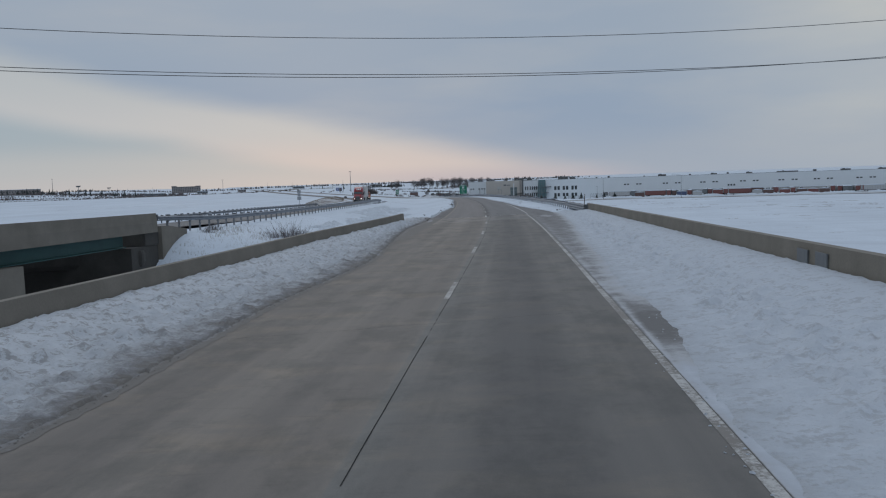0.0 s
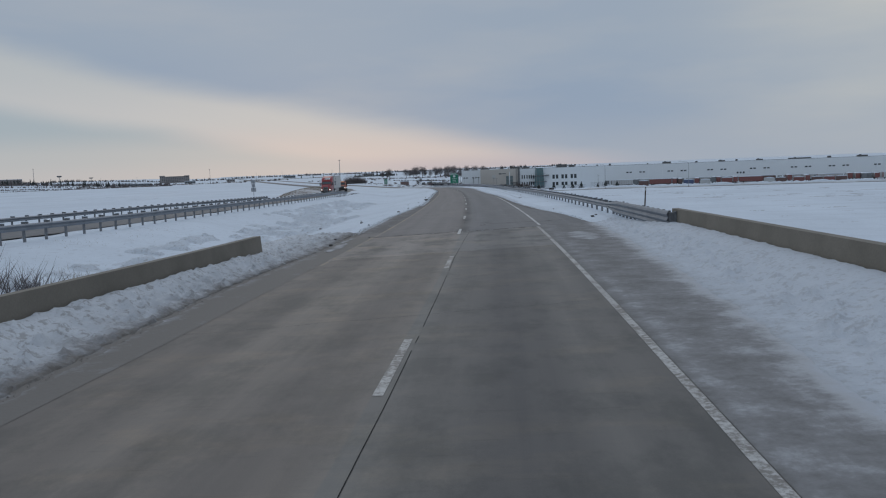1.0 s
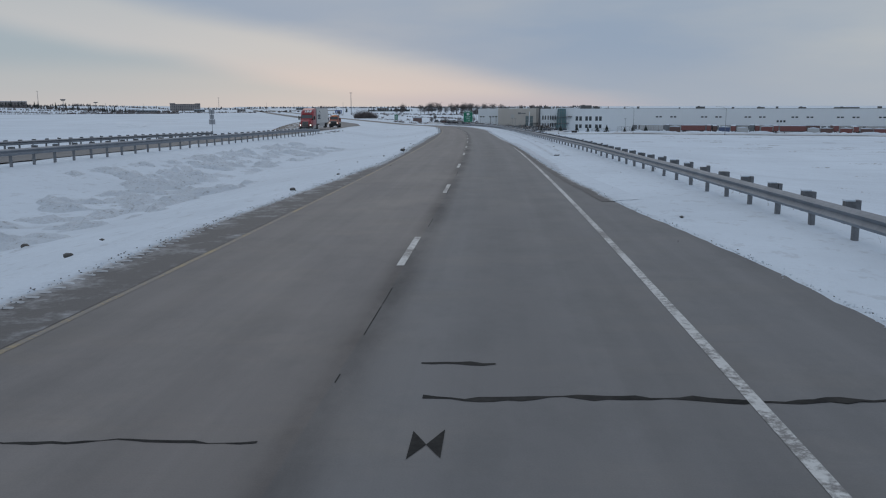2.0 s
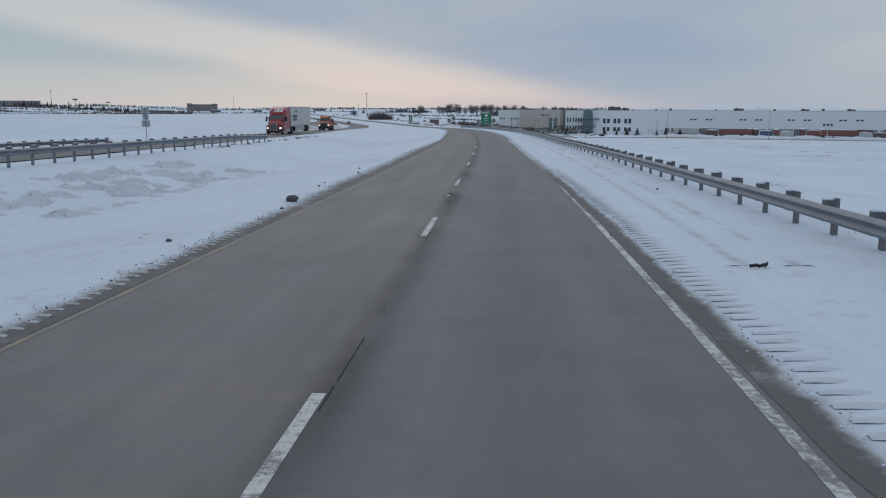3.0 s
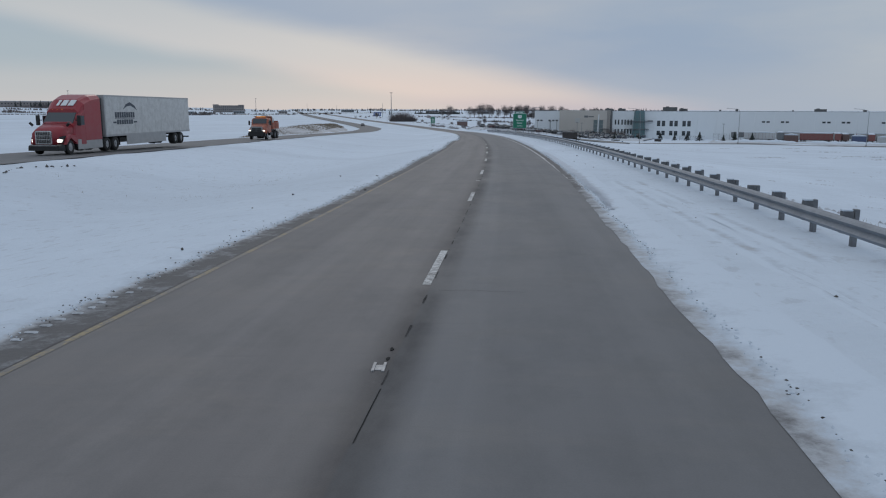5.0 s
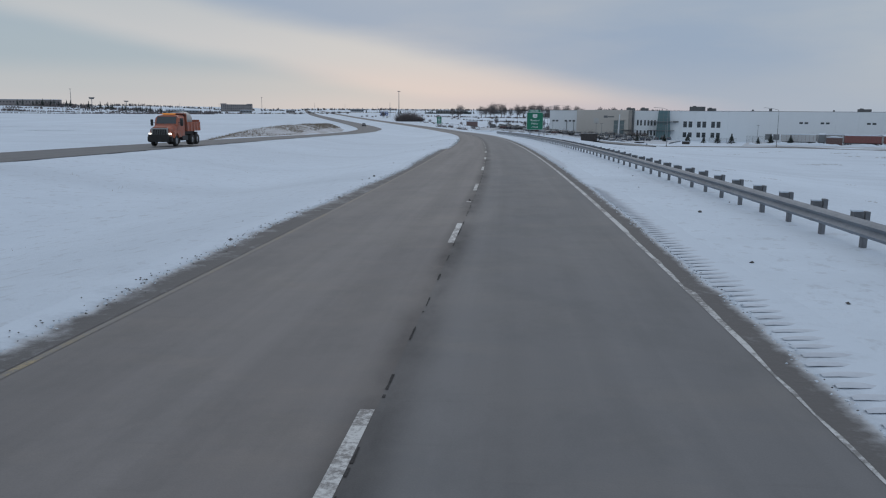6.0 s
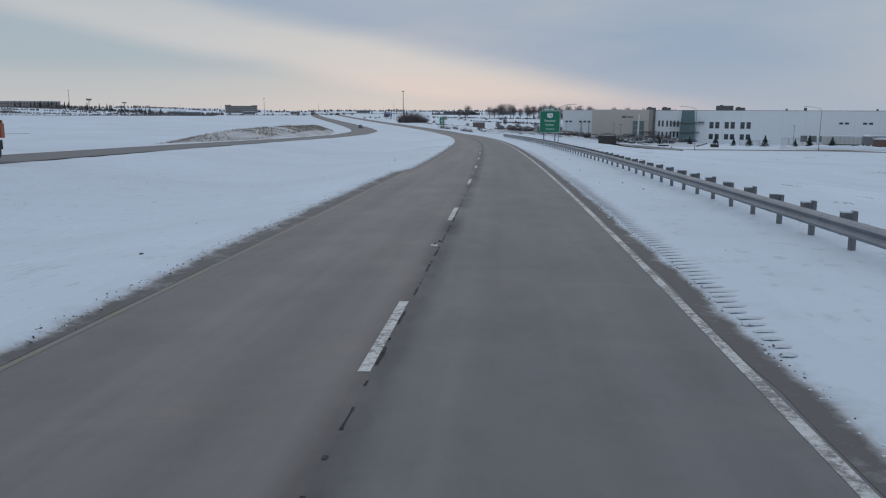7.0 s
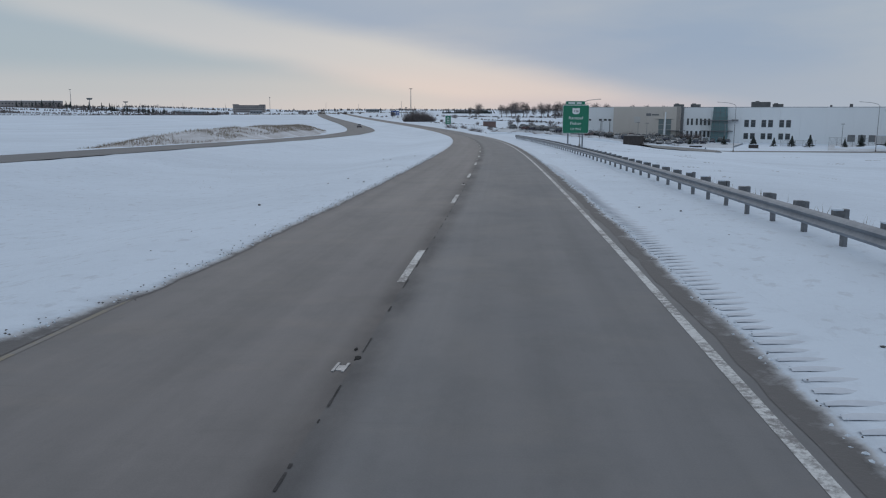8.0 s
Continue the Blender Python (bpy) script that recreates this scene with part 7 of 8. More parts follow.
# ---------------------------------------------------------------- far buildings
def far_building(x, y, turn, w, d, h, material, label, floors=0, cols=0, name="far_building", base=None):
    b = new(name)
    g = ground_z(x, y) if base is None else base
    b.matrix_basis = pose(x, y, g, 0, 0, turn)
    part("wall", boxed(-w / 2, w / 2, 0, d, -1.5, h), material, b)
    part("roof", boxed(-w / 2 - 0.4, w / 2 + 0.4, -0.4, d + 0.4, h, h + 0.5), M_ROOF_UNIT if floors > 1 else M_SNOW, b)
    if floors:
        me = bpy.data.meshes.new("window")
        bm = boxed(-0.9, 0.9, -0.12, 0.02, -0.75, 0.75)
        bm.to_mesh(me)
        bm.free()
        me.materials.append(M_GLASS)
        for i in range(floors):
            for k in range(cols):
                o = new("window", me)
                o.parent = b
                o.location = (-w / 2 + (k + 0.5) * w / cols, 0, (i + 0.6) * h / floors)
    return b


M_SHED = varied("weathered_red_boards", (0.15, 0.10, 0.09), (0.22, 0.15, 0.14), 0.85, 0.5, 5.0, relief=0.0)
hot = far_building(-714, 1667, 20, 60, 18, 12.8, M_BRICK_FAR, "", 4, 16, "hotel", -4.8)
part("gable", boxed(-30.4, -20, -1.0, 12, 12.8, 15.2), M_BRICK_FAR, hot)
part("gable", boxed(20, 30.4, -1.0, 12, 12.8, 14.6), M_BRICK_FAR, hot)
tagged(hot, "brown four-storey hotel block far across the snowy fields", "hotel")
for x, y, w, h, m in ((-800, 1165, 110, 8.0, M_BRICK_FAR), (-640, 1300, 24, 4.5, M_WALL_WHITE), (-560, 1380, 18, 4.0, M_WALL_GREY), (-500, 1420, 14, 4.5, M_BRICK_FAR), (-430, 1560, 22, 4.5, M_WALL_GREY), (-260, 1500, 20, 4.0, M_BRICK_FAR), (-150, 1330, 14, 3.5, M_WALL_GREY), (-590, 1250, 30, 3.6, M_WALL_GREY)):
    tagged(far_building(x, y, 25, w, 12, h, m, "", 1, int(w / 4)), "low building far across the snowy fields", "building", "far buildings")
shed = far_building(-84, 682, 15, 6.5, 5, 2.8, M_SHED, "", 0, 0, "shed")
tagged(shed, "small brown shed among bushes below the road", "shed")
bs = new("service_sign")
bs.matrix_basis = pose(-200, 900, ground_z(-200, 900), 0, 0, 15)
part("panel", rounded_plate(7.0, 3.6, -0.05, 0.05, 0.3), M_SIGN_BLUE, bs, "blue panel").location = (0, 0, 3.2)
for x in (-2.2, 2.2):
    part("post", boxed(x - 0.1, x + 0.1, 0.05, 0.2, -0.3, 4.6), M_GALV, bs)
for x, z in ((-2, 3.9), (0.2, 3.9), (2.2, 3.9), (-2, 2.6), (0.2, 2.6), (2.2, 2.6)):
    part("legend_bar", boxed(x - 0.7, x + 0.7, -0.07, -0.05, z - 0.35, z + 0.35), M_SIGN_WHITE, bs)
tagged(bs, "blue highway service sign on posts beside the far road", "road sign")


# ---------------------------------------------------------------- trees and brush
def bare_tree(seed, h, spread, name="bare_tree"):
    """Trunk, limbs, and a rounded crown of many fine twigs."""
    rng = random.Random(seed)
    t = new(name)
    bm = bmesh.new()
    rod(bm, (0, 0, -0.8), (0, 0, h * 0.30), h * 0.020, h * 0.015, 8)
    rod(bm, (0, 0, h * 0.30), (rng.uniform(-0.03, 0.03) * h, rng.uniform(-0.03, 0.03) * h, h * 0.85), h * 0.015, h * 0.004, 6)
    for k in range(13):
        a = k * 2.4 + rng.uniform(-0.4, 0.4)
        z0 = h * rng.uniform(0.20, 0.62)
        p = Vector((0, 0, z0))
        out = h * rng.uniform(0.16, 0.34) * spread
        q = Vector((math.cos(a) * out, math.sin(a) * out, min(h * 0.95, z0 + h * rng.uniform(0.15, 0.38))))
        m = p.lerp(q, 0.5) + Vector((math.cos(a), math.sin(a), -0.4)) * h * 0.03
        rod(bm, p, m, h * 0.009, h * 0.006, 5)
        rod(bm, m, q, h * 0.006, h * 0.002, 5)
        for _ in range(3):
            b = m.lerp(q, rng.uniform(0.0, 0.7))
            e = b + Vector((rng.uniform(-1, 1), rng.uniform(-1, 1), rng.uniform(0.1, 0.9))) * h * 0.14
            rod(bm, b, e, h * 0.004, h * 0.0015, 4)
    part("trunk", bm, M_BARK, t)
    verts, faces = [], []
    for k in range(1900):
        r = rng.random() ** 0.45
        a, c = rng.uniform(0, 6.283), rng.uniform(-1, 1)
        s = math.sqrt(1 - c * c)
        lump = 0.78 + 0.28 * math.sin(3 * a + seed) * math.sin(4 * c + seed * 2)
        way = Vector((s * math.cos(a), s * math.sin(a), c))
        b = Vector((0, 0, h * 0.55)) + Vector((way.x * 0.39 * spread, way.y * 0.39 * spread, way.z * 0.43)) * h * r * lump
        d = (way * 0.6 + Vector((rng.uniform(-1, 1), rng.uniform(-1, 1), rng.uniform(-0.3, 1.0)))).normalized()
        ln = h * rng.uniform(0.05, 0.13)
        w = Vector((rng.uniform(-1, 1), rng.uniform(-1, 1), rng.uniform(-0.5, 0.5))).normalized() * h * 0.0036
        m = b + d * ln * 0.5 + Vector((rng.uniform(-1, 1), rng.uniform(-1, 1), 0)) * ln * 0.12
        i = len(verts)
        verts += [b - w, b + w, m + w, m - w, b + d * ln]
        faces += [(i, i + 1, i + 2, i + 3), (i + 3, i + 2, i + 4)]
    mesh_object("crown", verts, faces, M_TWIG, t)
    return tagged(t, "bare leafless deciduous tree standing in the snowy field", "tree", "bare trees")


def conifer(seed, h, name="conifer"):
    rng = random.Random(seed)
    t = new(name)
    part("trunk", rod(bmesh.new(), (0, 0, -0.3), (0, 0, h * 0.9), h * 0.03, h * 0.008, 7), M_BARK, t)
    verts, faces = [], []
    for k in range(260):
        f = rng.random() ** 0.8
        z = h * (0.06 + 0.92 * f)
        r = h * 0.26 * (1 - f) * rng.uniform(0.5, 1.1) + 0.05
        a = rng.uniform(0, 6.283)
        p = Vector((math.cos(a) * r * 0.25, math.sin(a) * r * 0.25, z))
        q = Vector((math.cos(a) * r, math.sin(a) * r, z - h * rng.uniform(0.01, 0.06)))
        side = Vector((-math.sin(a), math.cos(a), 0)) * h * 0.035
        up = Vector((0, 0, h * 0.03))
        i = len(verts)
        verts += [p + up, q, (p + q) / 2 + side, (p + q) / 2 - side, (p + q) / 2 - up]
        faces += [(i, i + 2, i + 1), (i, i + 1, i + 3), (i, i + 4, i + 1)]
    mesh_object("crown", verts, faces, M_NEEDLE, t)
    return tagged(t, "dark evergreen conifer against the snow", "conifer", "conifers")


def shrub(seed, w, h, n, material, name="shrub", label="leafless dark shrub in the snow", group="shrubs"):
    """A clump of many thin stems."""
    rng = random.Random(seed)
    t = new(name)
    verts, faces = [], []
    for _ in range(n):
        bx, by = rng.gauss(0, w * 0.17), rng.gauss(0, w * 0.17)
        b = Vector((bx, by, -0.1))
        d = Vector((bx * 0.9 / w + rng.uniform(-0.5, 0.5), by * 0.9 / w + rng.uniform(-0.5, 0.5), rng.uniform(0.5, 1.0)))
        ln = h * rng.uniform(0.45, 1.05) * max(0.4, 1 - (abs(bx) + abs(by)) / w * 0.9)
        th = max(0.006, h * 0.007)
        sd = Vector((rng.uniform(-1, 1), rng.uniform(-1, 1), 0)).normalized() * th
        m = b + d * ln * 0.5
        e = m + (d + Vector((rng.uniform(-0.4, 0.4), rng.uniform(-0.4, 0.4), 0))) * ln * 0.5
        i = len(verts)
        verts += [b - sd, b + sd, m + sd * 0.7, m - sd * 0.7, e]
        faces += [(i, i + 1, i + 2, i + 3), (i + 3, i + 2, i + 4)]
        for _k in range(3):
            st = b + (m - b) * rng.uniform(0.5, 1.0)
            en = st + Vector((rng.uniform(-1, 1), rng.uniform(-1, 1), rng.uniform(0, 1))) * ln * 0.28
            i = len(verts)
            verts += [st - sd * 0.5, st + sd * 0.5, en]
            faces.append((i, i + 1, i + 2))
    mesh_object("brushwood", verts, faces, material, t)
    return tagged(t, label, "shrub", group)


def plant_all():
    rng = random.Random(3)
    trees = [bare_tree(k, 13.0, 0.85 + 0.1 * k) for k in range(4)]
    used = [False] * 4

    def put(src, i, flags, x, y, size, dz=0.0):
        m = pose(x, y, ground_z(x, y) + dz, 0, 0, rng.uniform(0, 360))
        if not flags[i]:
            src[i].scale = (size, size, size)
            src[i].matrix_basis = m @ Matrix.Diagonal((size, size, size, 1))
            flags[i] = True
            return src[i]
        o = copy_thing(src[i], m)
        o.scale = (size, size, size)
        return o

    # the stand of bare trees beyond the bend
    for k, (x, y, size) in enumerate(((-144, 950, .80), (-141, 958, .7), (-136, 952, .82), (-120, 955, .88), (-116, 962, .8), (-110, 958, .95), (-105, 965, 1.0), (-101, 960, 1.05), (-97, 968, .9), (-92, 962, .98), (-87, 966, 1.0), (-83, 972, .85), (-79, 965, .95), (-75, 970, .9), (-72, 966, .95), (-66, 972, .9), (-60, 966, .95), (-53, 972, 1.0), (-46, 968, .9), (-38, 974, .95), (-30, 970, 1.0), (-185, 850, .45), (-190, 870, .35), (-20, 975, .9), (-8, 970, .95), (6, 976, .9))):
        put(trees, k % 4, used, x + rng.uniform(-3, 3), y + rng.uniform(-6, 6), size * rng.uniform(0.75, 1.22))
    for k, (x, y, size) in enumerate(((-74, 690, .42), (-66, 720, .45), (-50, 690, .46), (-46, 735, .5), (-36, 665, .44), (-30, 640, .46), (-24, 700, .44), (-84, 800, .5), (-48, 800, .5), (-60, 780, .45), (-16, 650, .45), (-34, 612, .4))):
        put(trees, (k + 1) % 4, used, x, y, size)
    cons = [conifer(20 + k, 9.0) for k in range(3)]
    cu = [False] * 3
    for k in range(34):
        f = k / 33
        x = -790 + f * 230 + rng.uniform(-5, 5)
        put(cons, k % 3, cu, x, 1150 + rng.uniform(-15, 25), rng.uniform(0.55, 1.2))
    for k in range(16):
        put(cons, k % 3, cu, -236 + k * 3.4 + rng.uniform(-1.5, 1.5), 1250 + rng.uniform(-8, 8), rng.uniform(0.55, 0.85))
    for a, b, size in ((20.5, -30, .45), (31, -31, .5), (38, -31, .4), (44, -32, .5), (50, -33, .55), (61, -34, .4), (66, -34, .6), (74, -38, .55), (9, -34, .4), (-22, -40, .4), (-30, -43, .45)):
        p = wh_point(a, b)
        put(cons, int(size * 20) % 3, cu, p.x, p.y, size).scale = (size * 1.75, size * 1.75, size * 0.9)
    for x, y in ((-330, 1350), (-345, 1330), (-240, 1110), (-255, 1180)):
        put(cons, 1, cu, x, y, 0.7)
    # the big thicket at the foot of the mast, and lower brush round it
    brush = [shrub(40, 6.5, 9.5, 330, M_THICKET, "thicket", "dense leafless thicket at the foot of the mast", "thickets")]
    bu = [False]
    for x, y, size in ((-142, 727, 1.05), (-138.5, 725, 1.3), (-131, 722, 1.15), (-127.5, 721, .9), (-125, 720, .7), (-136, 725, 1.25), (-132, 723, 1.3), (-118, 715, .3)):
        put(brush, 0, bu, x, y, size)
    airy = [shrub(43, 4.0, 4.5, 130, M_THICKET, "bush", "thin leafless bush standing in the snow", "bushes")]
    au = [False]
    for k in range(40):
        x, y = -112 + rng.uniform(0, 95), 600 + rng.uniform(0, 160)
        sx, ux = plan_su(x, y)
        if ux < 24:
            continue
        put(airy, 0, au, x, y, rng.uniform(0.3, 0.9))
    for k in range(60):
        put(brush, 0, bu, -780 + k * 7.5 + rng.uniform(-6, 6), 1090 + rng.uniform(-25, 60) + k * 2.2, rng.uniform(0.3, 0.7))
    for k in range(50):
        put(airy, 0, au, -230 + k * 6.5 + rng.uniform(-6, 6), 930 + rng.uniform(-90, 60), rng.uniform(0.4, 1.0))
    for k in range(26):
        p = wh_point(-58 + k * 2.6 + rng.uniform(-1, 1), -7 + rng.uniform(-1.0, 1.0))
        put(brush, 0, bu, p.x, p.y, rng.uniform(0.3, 0.6), 0.9)
    for k in range(14):
        p = wh_point(-85 + k * 3.6 + rng.uniform(-2, 2), -50 + rng.uniform(-14, 14))
        put(airy, 0, au, p.x, p.y, rng.uniform(0.5, 1.0))
    for k in range(30):
        p = wh_point(-62 + k * 2.5 + rng.uniform(-1, 1), -62 + rng.uniform(-3, 3))
        put(airy, 0, au, p.x, p.y, rng.uniform(0.3, 0.75))
    # shrubs on the median slope by the bridge
    low = [shrub(41, 2.6, 2.4, 85, M_TWIG, "shrub", "leafless shrub on the snowy median slope", "shrubs of the median")]
    lu = [False]
    for s_, u_, size in ((56.8, -14.5, 1.05), (58.2, -13.9, .72), (55.6, -15.2, .55), (53.5, -19.2, .5), (56, -19.6, .5), (58, -13.8, .35), (48.6, -14.6, .5)):
        p = road_at(s_, u_)
        put(low, 0, lu, p[0], p[1], size, -0.05)


plant_all()


# ---------------------------------------------------------------- weeds, clods, debris
def weed_patch(name, spots, label, material=M_WEED, h=(0.2, 0.6), per=14, seed=1):
    """Thin dry blades poking out of the snow."""
    rng = random.Random(seed)
    verts, faces = [], []
    for x, y, r in spots:
        for _ in range(per):
            px, py = x + rng.gauss(0, r), y + rng.gauss(0, r)
            z = ground_z(px, py)
            a, ln = rng.uniform(0, 6.28), rng.uniform(*h)
            w = 0.004 + ln * 0.006
            d = Vector((rng.uniform(-0.4, 0.4), rng.uniform(-0.4, 0.4), 1)).normalized() * ln
            sd = Vector((math.cos(a), math.sin(a), 0)) * w
            b = Vector((px, py, z - 0.05))
            i = len(verts)
            verts += [b - sd, b + sd, b + d * 0.6 + sd * 0.8, b + d * 0.6 - sd * 0.8, b + d + Vector((rng.uniform(-0.1, 0.1), rng.uniform(-0.1, 0.1), 0)) * ln]
            faces += [(i, i + 1, i + 2, i + 3), (i + 3, i + 2, i + 4)]
    ob = mesh_object(name, verts, faces, material)
    return tagged(ob, label, "weeds", "dry weeds", "stuff")


def spots_on(rng, n, s0, s1, u0, u1, r):
    out = []
    for _ in range(n):
        p = road_at(rng.uniform(s0, s1), rng.uniform(u0, u1))
        out.append((p[0], p[1], r))
    return out


_r = random.Random(9)
weed_patch("median_weeds", spots_on(_r, 110, 50, 84, -19.5, -10.5, 0.7), "dry weeds poking through the median snow", seed=2, h=(0.03, 0.12), per=16)
weed_patch("median_weeds", spots_on(_r, 34, 48, 62, -19.6, -13.0, 0.5), "tall dry weeds below the bridge end", seed=8, h=(0.12, 0.42), per=34)
weed_patch("median_weeds", spots_on(_r, 18, 84, 150, -16.0, -11.5, 0.8), "sparse dry weeds in the median snow", seed=3, h=(0.03, 0.10), per=16)
weed_patch("median_weeds", spots_on(_r, 60, 150, 330, -20.0, -14.0, 0.3), "sparse dry weeds in the median snow", seed=4, h=(0.05, 0.2), per=7)
weed_patch("median_weeds", spots_on(_r, 26, 196, 216, -14.5, -11.0, 0.5), "short dry grass tips in the median snow", seed=11, h=(0.05, 0.16), per=14)
weed_patch("verge_weeds", spots_on(_r, 60, 262, 320, 8.6, 10.5, 0.25), "dry weeds behind the guardrail", seed=5, h=(0.15, 0.55), per=10)
weed_patch("verge_weeds", spots_on(_r, 160, 70, 262, 8.2, 10.0, 0.25), "dry weeds behind the guardrail", seed=6, h=(0.06, 0.22), per=6)


def scour(name, n, seed, label):
    """Streaks where the wind has bared stubble and earth: clusters of low flat lumps across the field."""
    rng = random.Random(seed)
    verts, faces = [], []
    for _ in range(n):
        s0, u0 = rng.uniform(70, 480), 12 + 190 * rng.random() ** 1.4
        ln = rng.uniform(1.0, 5.0) * (0.5 + u0 / 90)
        for _k in range(int(4 + 2.2 * ln)):
            p = road_at(s0 + rng.gauss(0, 0.25 + u0 * 0.006), u0 + rng.uniform(-0.5, 0.5) * ln)
            r = rng.uniform(0.05, 0.16) * (0.6 + u0 / 80)
            c = Vector((p[0], p[1], ground_z(p[0], p[1]) + 0.02))
            i, a0, m = len(verts), rng.uniform(0, 6.28), 6
            for q in range(m):
                a = a0 + q * 6.2832 / m
                k = r * rng.uniform(0.6, 1.4)
                verts.append(c + Vector((1.9 * k * math.cos(a), k * math.sin(a), -0.12)))
            verts.append(c + Vector((0, 0, 0.10 * r + 0.05)))
            faces += [(i + q, i + (q + 1) % m, i + m) for q in range(m)]
    ob = mesh_object(name, verts, faces, M_SCOUR, smooth_shade=True)
    return tagged(ob, label, "stubble", "bared streaks in the snow", "stuff")


M_SCOUR = varied("stubble_in_thin_snow", (0.33, 0.33, 0.345), (0.56, 0.59, 0.63), 0.9, 1.2, 10.0)
scour("scoured_streaks", 330, 14, "streaks of bared stubble across the snowy field")


def glazed_streak(x0, y0, x1, y1, width, seed):
    """A long lens of wind-packed, glazed snow, duller than the drifts round it."""
    n, m = 60, 7
    f = np.linspace(0, 1, n)
    ln = math.hypot(x1 - x0, y1 - y0)
    ax, ay = (x1 - x0) / ln, (y1 - y0) / ln
    bow = rough_line(f * ln, width * 0.35, seed, ln / 3)
    half = width / 2 * np.sin(np.pi * f) ** 0.6 * (1 + rough_line(f * ln, 0.35, seed + 1, ln / 8)) + 0.05
    verts = []
    for i in range(n):
        for j in range(m):
            k = bow[i] + half[i] * (2 * j / (m - 1) - 1)
            x, y = x0 + ax * ln * f[i] - ay * k, y0 + ay * ln * f[i] + ax * k
            verts.append((x, y, ground_z(x, y) + (0.06 if 0 < j < m - 1 else -0.02)))
    faces = [(i * m + j, i * m + j + 1, (i + 1) * m + j + 1, (i + 1) * m + j) for i in range(n - 1) for j in range(m - 1)]
    ob = mesh_object("glazed_snow", verts, faces, M_GLAZED, smooth_shade=True)
    return tagged(ob, "long dull streak of wind-packed glazed snow on the field", "snow", "glazed streaks on the field", "stuff")


M_GLAZED = varied("glazed_snow", (0.50, 0.555, 0.63), (0.63, 0.69, 0.765), 0.5, 0.12, 2.0, relief=0.1)
for k, (x0, y0, x1, y1, w) in enumerate(((-262, 535, -250, 615, 9), (-215, 478, -198, 512, 5), (-206, 430, -184, 452, 4), (-240, 520, -203, 556, 5), (-285, 470, -262, 520, 7), (-214, 545, -196, 566, 4))):
    glazed_streak(x0, y0, x1, y1, w, 300 + 5 * k)


M_MOUND = varied("snow_and_dry_grass", (0.34, 0.32, 0.31), (0.62, 0.63, 0.66), 0.95, 0.18, 2.5)


def mound():
    """The weedy rise beyond the opposing carriageway."""
    s = np.arange(372, 552, 3.0)
    n = 12
    P = np.zeros((len(s), n, 3))
    for j in range(n):
        f = j / (n - 1)
        u = -39.0 - 26.0 * f * (1 - 0.65 * smooth(s, 400, 552))
        p = road_at(s, u)
        hgt = 2.6 * np.sin(np.pi * f) ** 1.2 * smooth(s, 372, 410) * (1 - smooth(s, 500, 552))
        p[:, 2] = ground_height(s, u) - 0.15 + hgt + np.array([0.25 * noise.noise((q[0] * 0.2, q[1] * 0.2, 1.0)) for q in p])
        P[:, j] = p
    idx = np.arange(len(s) * n).reshape(len(s), n)
    quads = np.stack([idx[:-1, :-1], idx[:-1, 1:], idx[1:, 1:], idx[1:, :-1]], -1).reshape(-1, 4)
    ob = mesh_object("mound", P.reshape(-1, 3), quads.tolist(), M_MOUND, smooth_shade=True)
    tagged(ob, "low rise of snow and dry grass beyond the opposing carriageway", "mound", kind="structure")
    rng = random.Random(12)
    verts, faces = [], []
    for _ in range(26000):
        i, j = rng.randrange(len(s) - 1), rng.randrange(2, n - 2)
        f, g = rng.random(), rng.random()
        q = Vector(P[i, j]).lerp(Vector(P[i + 1, j]), f).lerp(Vector(P[i, j + 1]).lerp(Vector(P[i + 1, j + 1]), f), g) - Vector((0, 0, 0.05))
        if noise.noise((q.x * 0.12, q.y * 0.12, 4.0)) < rng.uniform(-0.35, 0.25):
            continue
        ln = rng.uniform(0.15, 0.65)
        a = rng.uniform(0, 6.28)
        sd = Vector((math.cos(a), math.sin(a), 0)) * 0.045
        d = Vector((rng.uniform(-0.4, 0.4), rng.uniform(-0.4, 0.4), 1)) * ln
        k = len(verts)
        verts += [q - sd, q + sd, q + d]
        faces.append((k, k + 1, k + 2))
    ob = mesh_object("mound_weeds", verts, faces, M_WEED)
    tagged(ob, "dry brown grass covering the low rise", "weeds", "dry weeds", "stuff")


mound()


def clod(seed, size, name, label):
    rng = random.Random(seed)
    bm = bmesh.new()
    bmesh.ops.create_icosphere(bm, subdivisions=2, radius=size)
    for v in bm.verts:
        v.co *= rng.uniform(0.75, 1.15)
        v.co.z *= 0.6
    o = part(name, bm, M_CLOD)
    return tagged(o, label, "debris", "debris on the roadside")


for k, (s_, u_, size) in enumerate(((122, -4.45, 0.19), (114.5, -4.9, 0.06), (108.5, -5.6, 0.05), (127, -4.8, 0.05), (80, -6.2, 0.09), (92, -5.1, 0.10), (76, -5.2, 0.06), (84, -9.5, 0.12), (71, -6.8, 0.05), (99, -4.9, 0.07), (137, -5.1, 0.06), (232, -4.7, 0.06), (244, -5.4, 0.05), (286, -6.0, 0.05), (125, 6.5, 0.05), (73.5, 6.6, 0.10), (75, 7.0, 0.07), (150, 6.3, 0.05), (218, 6.0, 0.05), (62, -4.6, 0.08), (65, -5.0, 0.06), (25, -5.0, 0.07))):
    o = clod(k, size, "dirt_clod", "dark clod of frozen dirt on the snow")
    p = road_at(s_, u_)
    z = ground_z(p[0], p[1]) if s_ > 66 else p[2] + 0.12
    o.matrix_basis = pose(p[0], p[1], z + size * 0.3, 0, 0, k * 40)
bm = bmesh.new()
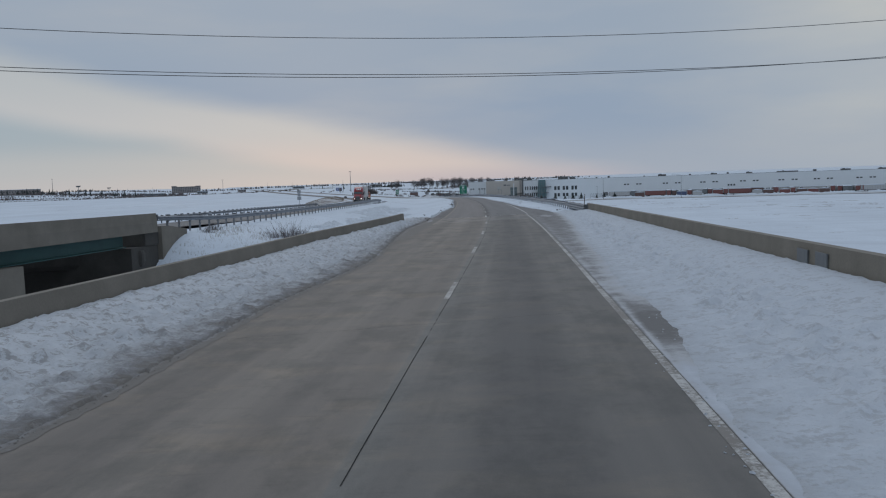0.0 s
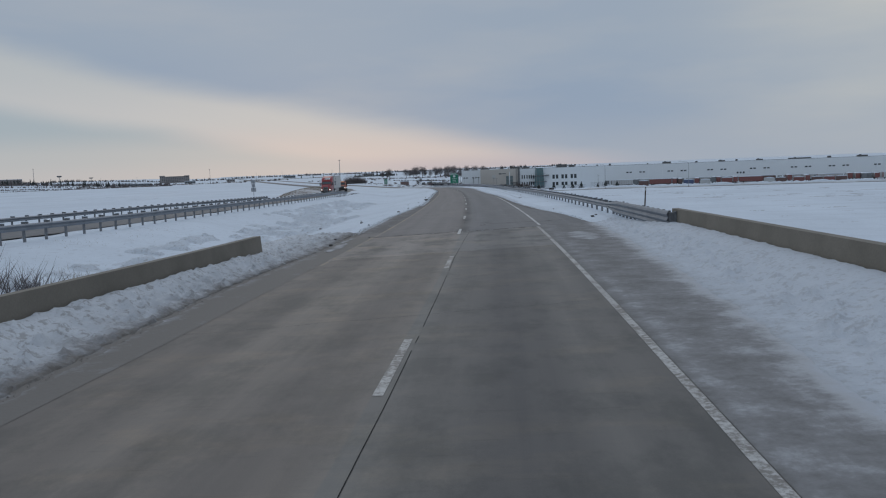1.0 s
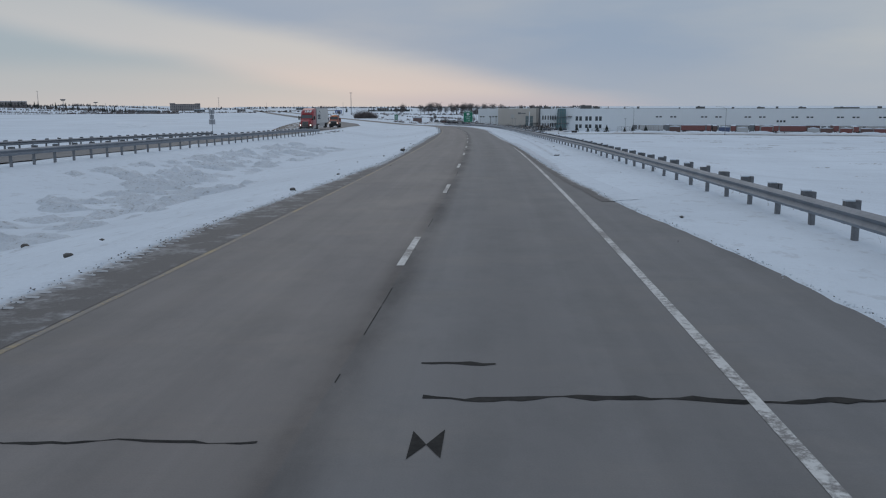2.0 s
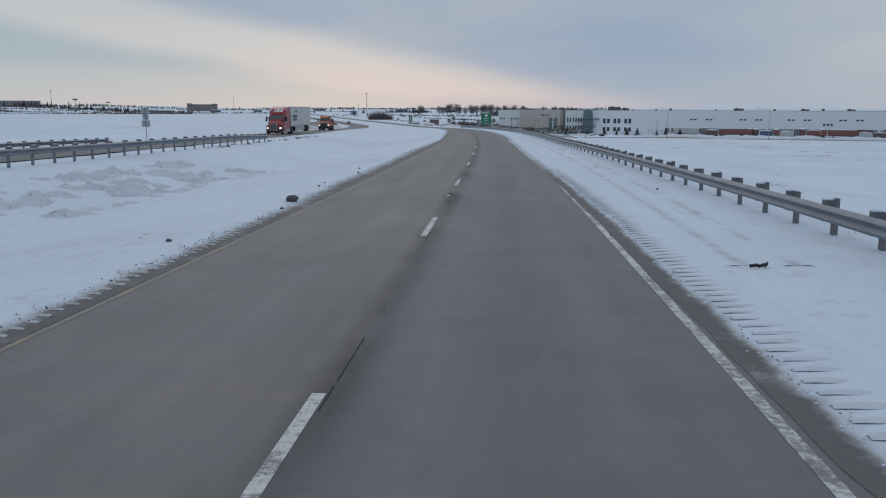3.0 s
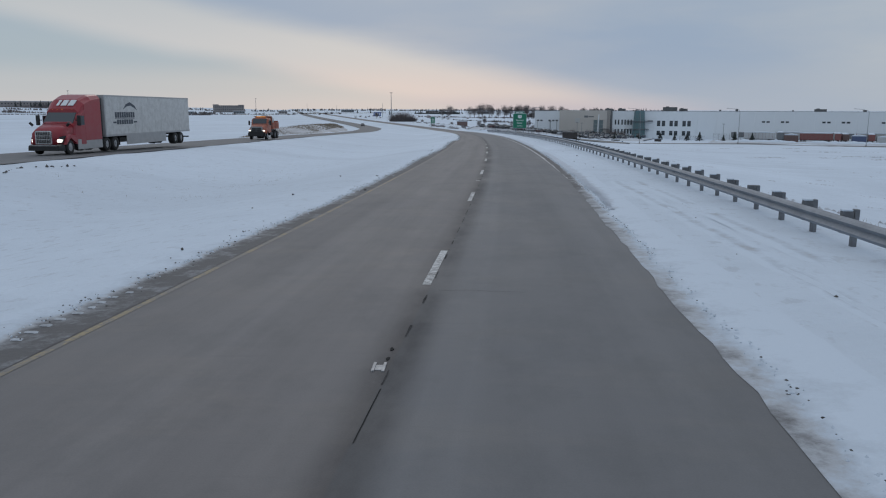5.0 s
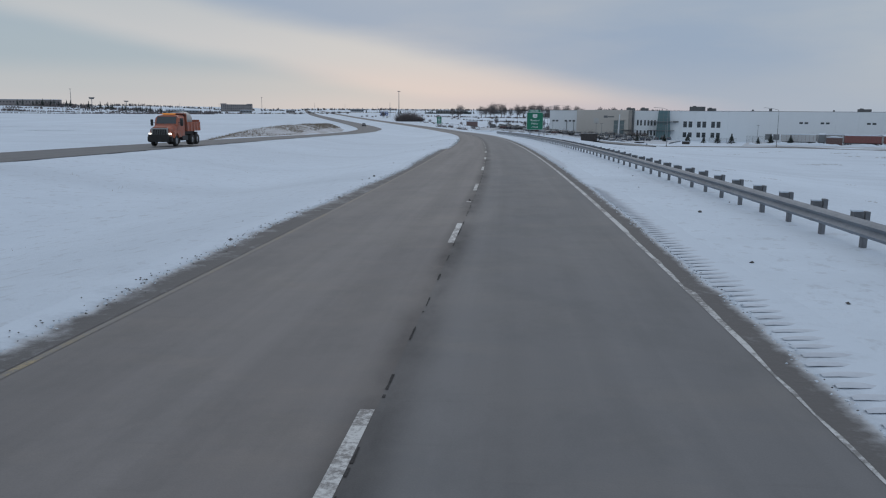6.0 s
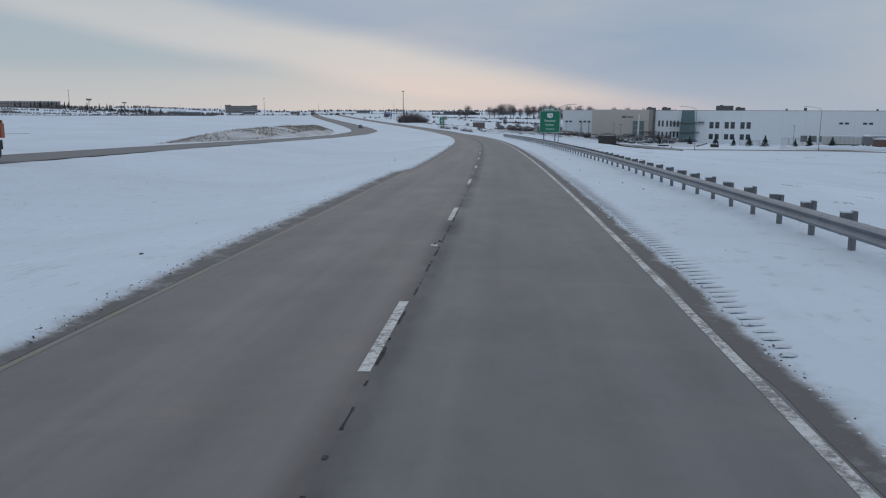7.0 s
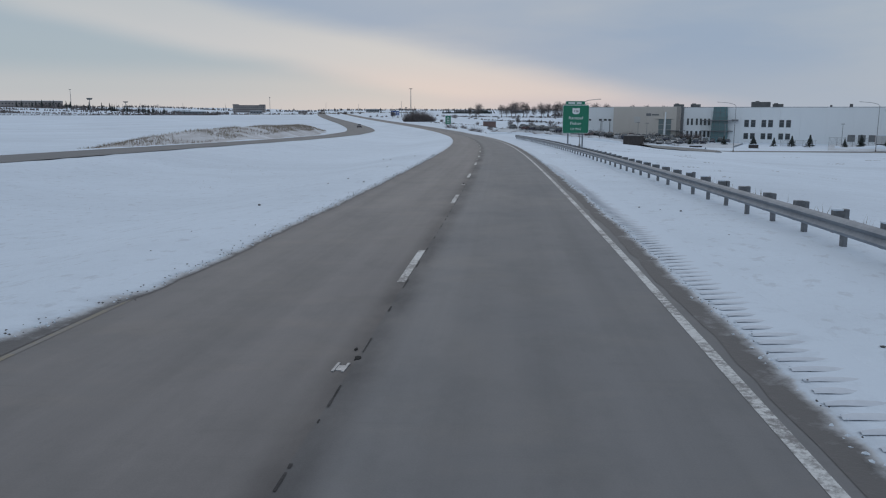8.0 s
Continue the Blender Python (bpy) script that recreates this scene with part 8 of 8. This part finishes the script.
for k in range(9):
    a0, a1 = radians(200 + k * 11), radians(211 + k * 11)
    rod(bm, (0.5 * math.cos(a0), 0.5 * math.sin(a0), 0.03 + 0.02 * k % 0.06), (0.5 * math.cos(a1), 0.5 * math.sin(a1), 0.05), 0.045, 0.04, 6)
ts = part("tyre_scrap", bm, M_TYRE)
p = road_at(112, 5.35)
ts.matrix_basis = pose(p[0], p[1], ground_z(p[0], p[1]) + 0.02, 0, 0, 50) @ Matrix.Diagonal((0.45, 0.45, 0.6, 1))
tagged(ts, "curled scrap of black tyre tread on the snowy shoulder", "debris", "debris on the roadside")


# ---------------------------------------------------------------- far woods and hedges
def wood_band(name, pts, depth, h, n, material, label, seed, w=0.5):
    """A far strip of trees and scrub: many thin upright sprays with an uneven top."""
    rng = random.Random(seed)
    P = [Vector((x, y)) for x, y in pts]
    lens = [(b - a).length for a, b in zip(P, P[1:])]
    total = sum(lens)
    verts, faces = [], []
    for _ in range(n):
        d = rng.uniform(0, total)
        i = 0
        while d > lens[i] and i < len(lens) - 1:
            d -= lens[i]
            i += 1
        p = P[i].lerp(P[i + 1], d / lens[i])
        tall = h * (0.45 + 0.55 * abs(noise.noise((p.x * 0.03, p.y * 0.03, seed)) * 2)) * rng.uniform(0.6, 1.1)
        x, y = p.x + rng.gauss(0, depth * 0.4), p.y + rng.gauss(0, depth * 0.4)
        b = Vector((x, y, ground_z(p.x, p.y) - 0.5))
        for _k in range(4):
            a = rng.uniform(0, 6.28)
            sd = Vector((math.cos(a), math.sin(a), 0)) * w * rng.uniform(0.5, 1.2)
            st = b + Vector((rng.uniform(-1, 1), rng.uniform(-1, 1), rng.uniform(0, 0.45) * tall / 2)) * 1.0
            e = b + Vector((rng.uniform(-0.25, 0.25) * tall, rng.uniform(-0.25, 0.25) * tall, tall * rng.uniform(0.5, 1.0)))
            m = (st + e) / 2
            i0 = len(verts)
            verts += [st - sd * 0.3, st + sd * 0.3, m + sd, e, m - sd]
            faces.append((i0, i0 + 1, i0 + 2, i0 + 3, i0 + 4))
    ob = mesh_object(name, verts, faces, material)
    return tagged(ob, label, "far woods", "far woods and hedges", "stuff")


wood_band("far_woods", [(-70, 1010), (20, 1000), (120, 980)], 14, 11, 900, M_TWIG, "bare woods far behind the warehouse", 1, 0.7)
wood_band("far_woods", [(-240, 1265), (-205, 1262), (-175, 1258)], 5, 6, 200, M_NEEDLE, "dark evergreen hedge far beyond the bend", 2, 0.7)
wood_band("far_hedge", [(-900, 1060), (-760, 1100), (-600, 1140), (-480, 1190)], 16, 3.6, 800, M_TWIG, "brown hedge and scrub along the far field edge", 3, 0.6)
for k, (s_h, hh, n) in enumerate(((1192, 3.2, 1500), (1222, 4.0, 900), (1256, 5.0, 700))):
    wood_band("far_hedge", [tuple(float(v) for v in road_at(s_h, u)[:2]) for u in (-900, -700, -520, -400, -300, -210, -150)], 8, hh, n, (M_TWIG, M_THICKET, M_TWIG)[k], "grey scrub on the rise beyond the field", 20 + k, 0.6)
wood_band("far_hedge", [(-480, 1180), (-400, 1300), (-330, 1420)], 14, 3.0, 500, M_WEED, "dry scrub along the far field edge", 4, 0.6)
wood_band("far_hedge", [(-900, 1160), (-700, 1200), (-560, 1290)], 20, 8.0, 800, M_TWIG, "bare scrub and trees far across the fields", 5, 0.6)
wood_band("far_hedge", [(-120, 860), (-60, 850), (0, 830)], 8, 2.6, 260, M_BRUSH, "low brown hedge below the bend", 6, 0.4)
wood_band("far_hedge", [(-170, 980), (-90, 960), (-20, 940)], 9, 3.2, 320, M_TWIG, "low bare hedge below the bend", 7, 0.4)
wood_band("far_hedge", [(-125, 700), (-105, 690), (-82, 676), (-66, 640)], 3, 1.6, 220, M_BRUSH, "low brush beside the bend", 8, 0.25)
wood_band("far_woods", [(-1500, 1500), (-1100, 1900), (-700, 2100), (-300, 2250), (200, 2200)], 40, 9, 1300, M_TWIG, "bare woods on the horizon", 9, 1.2)
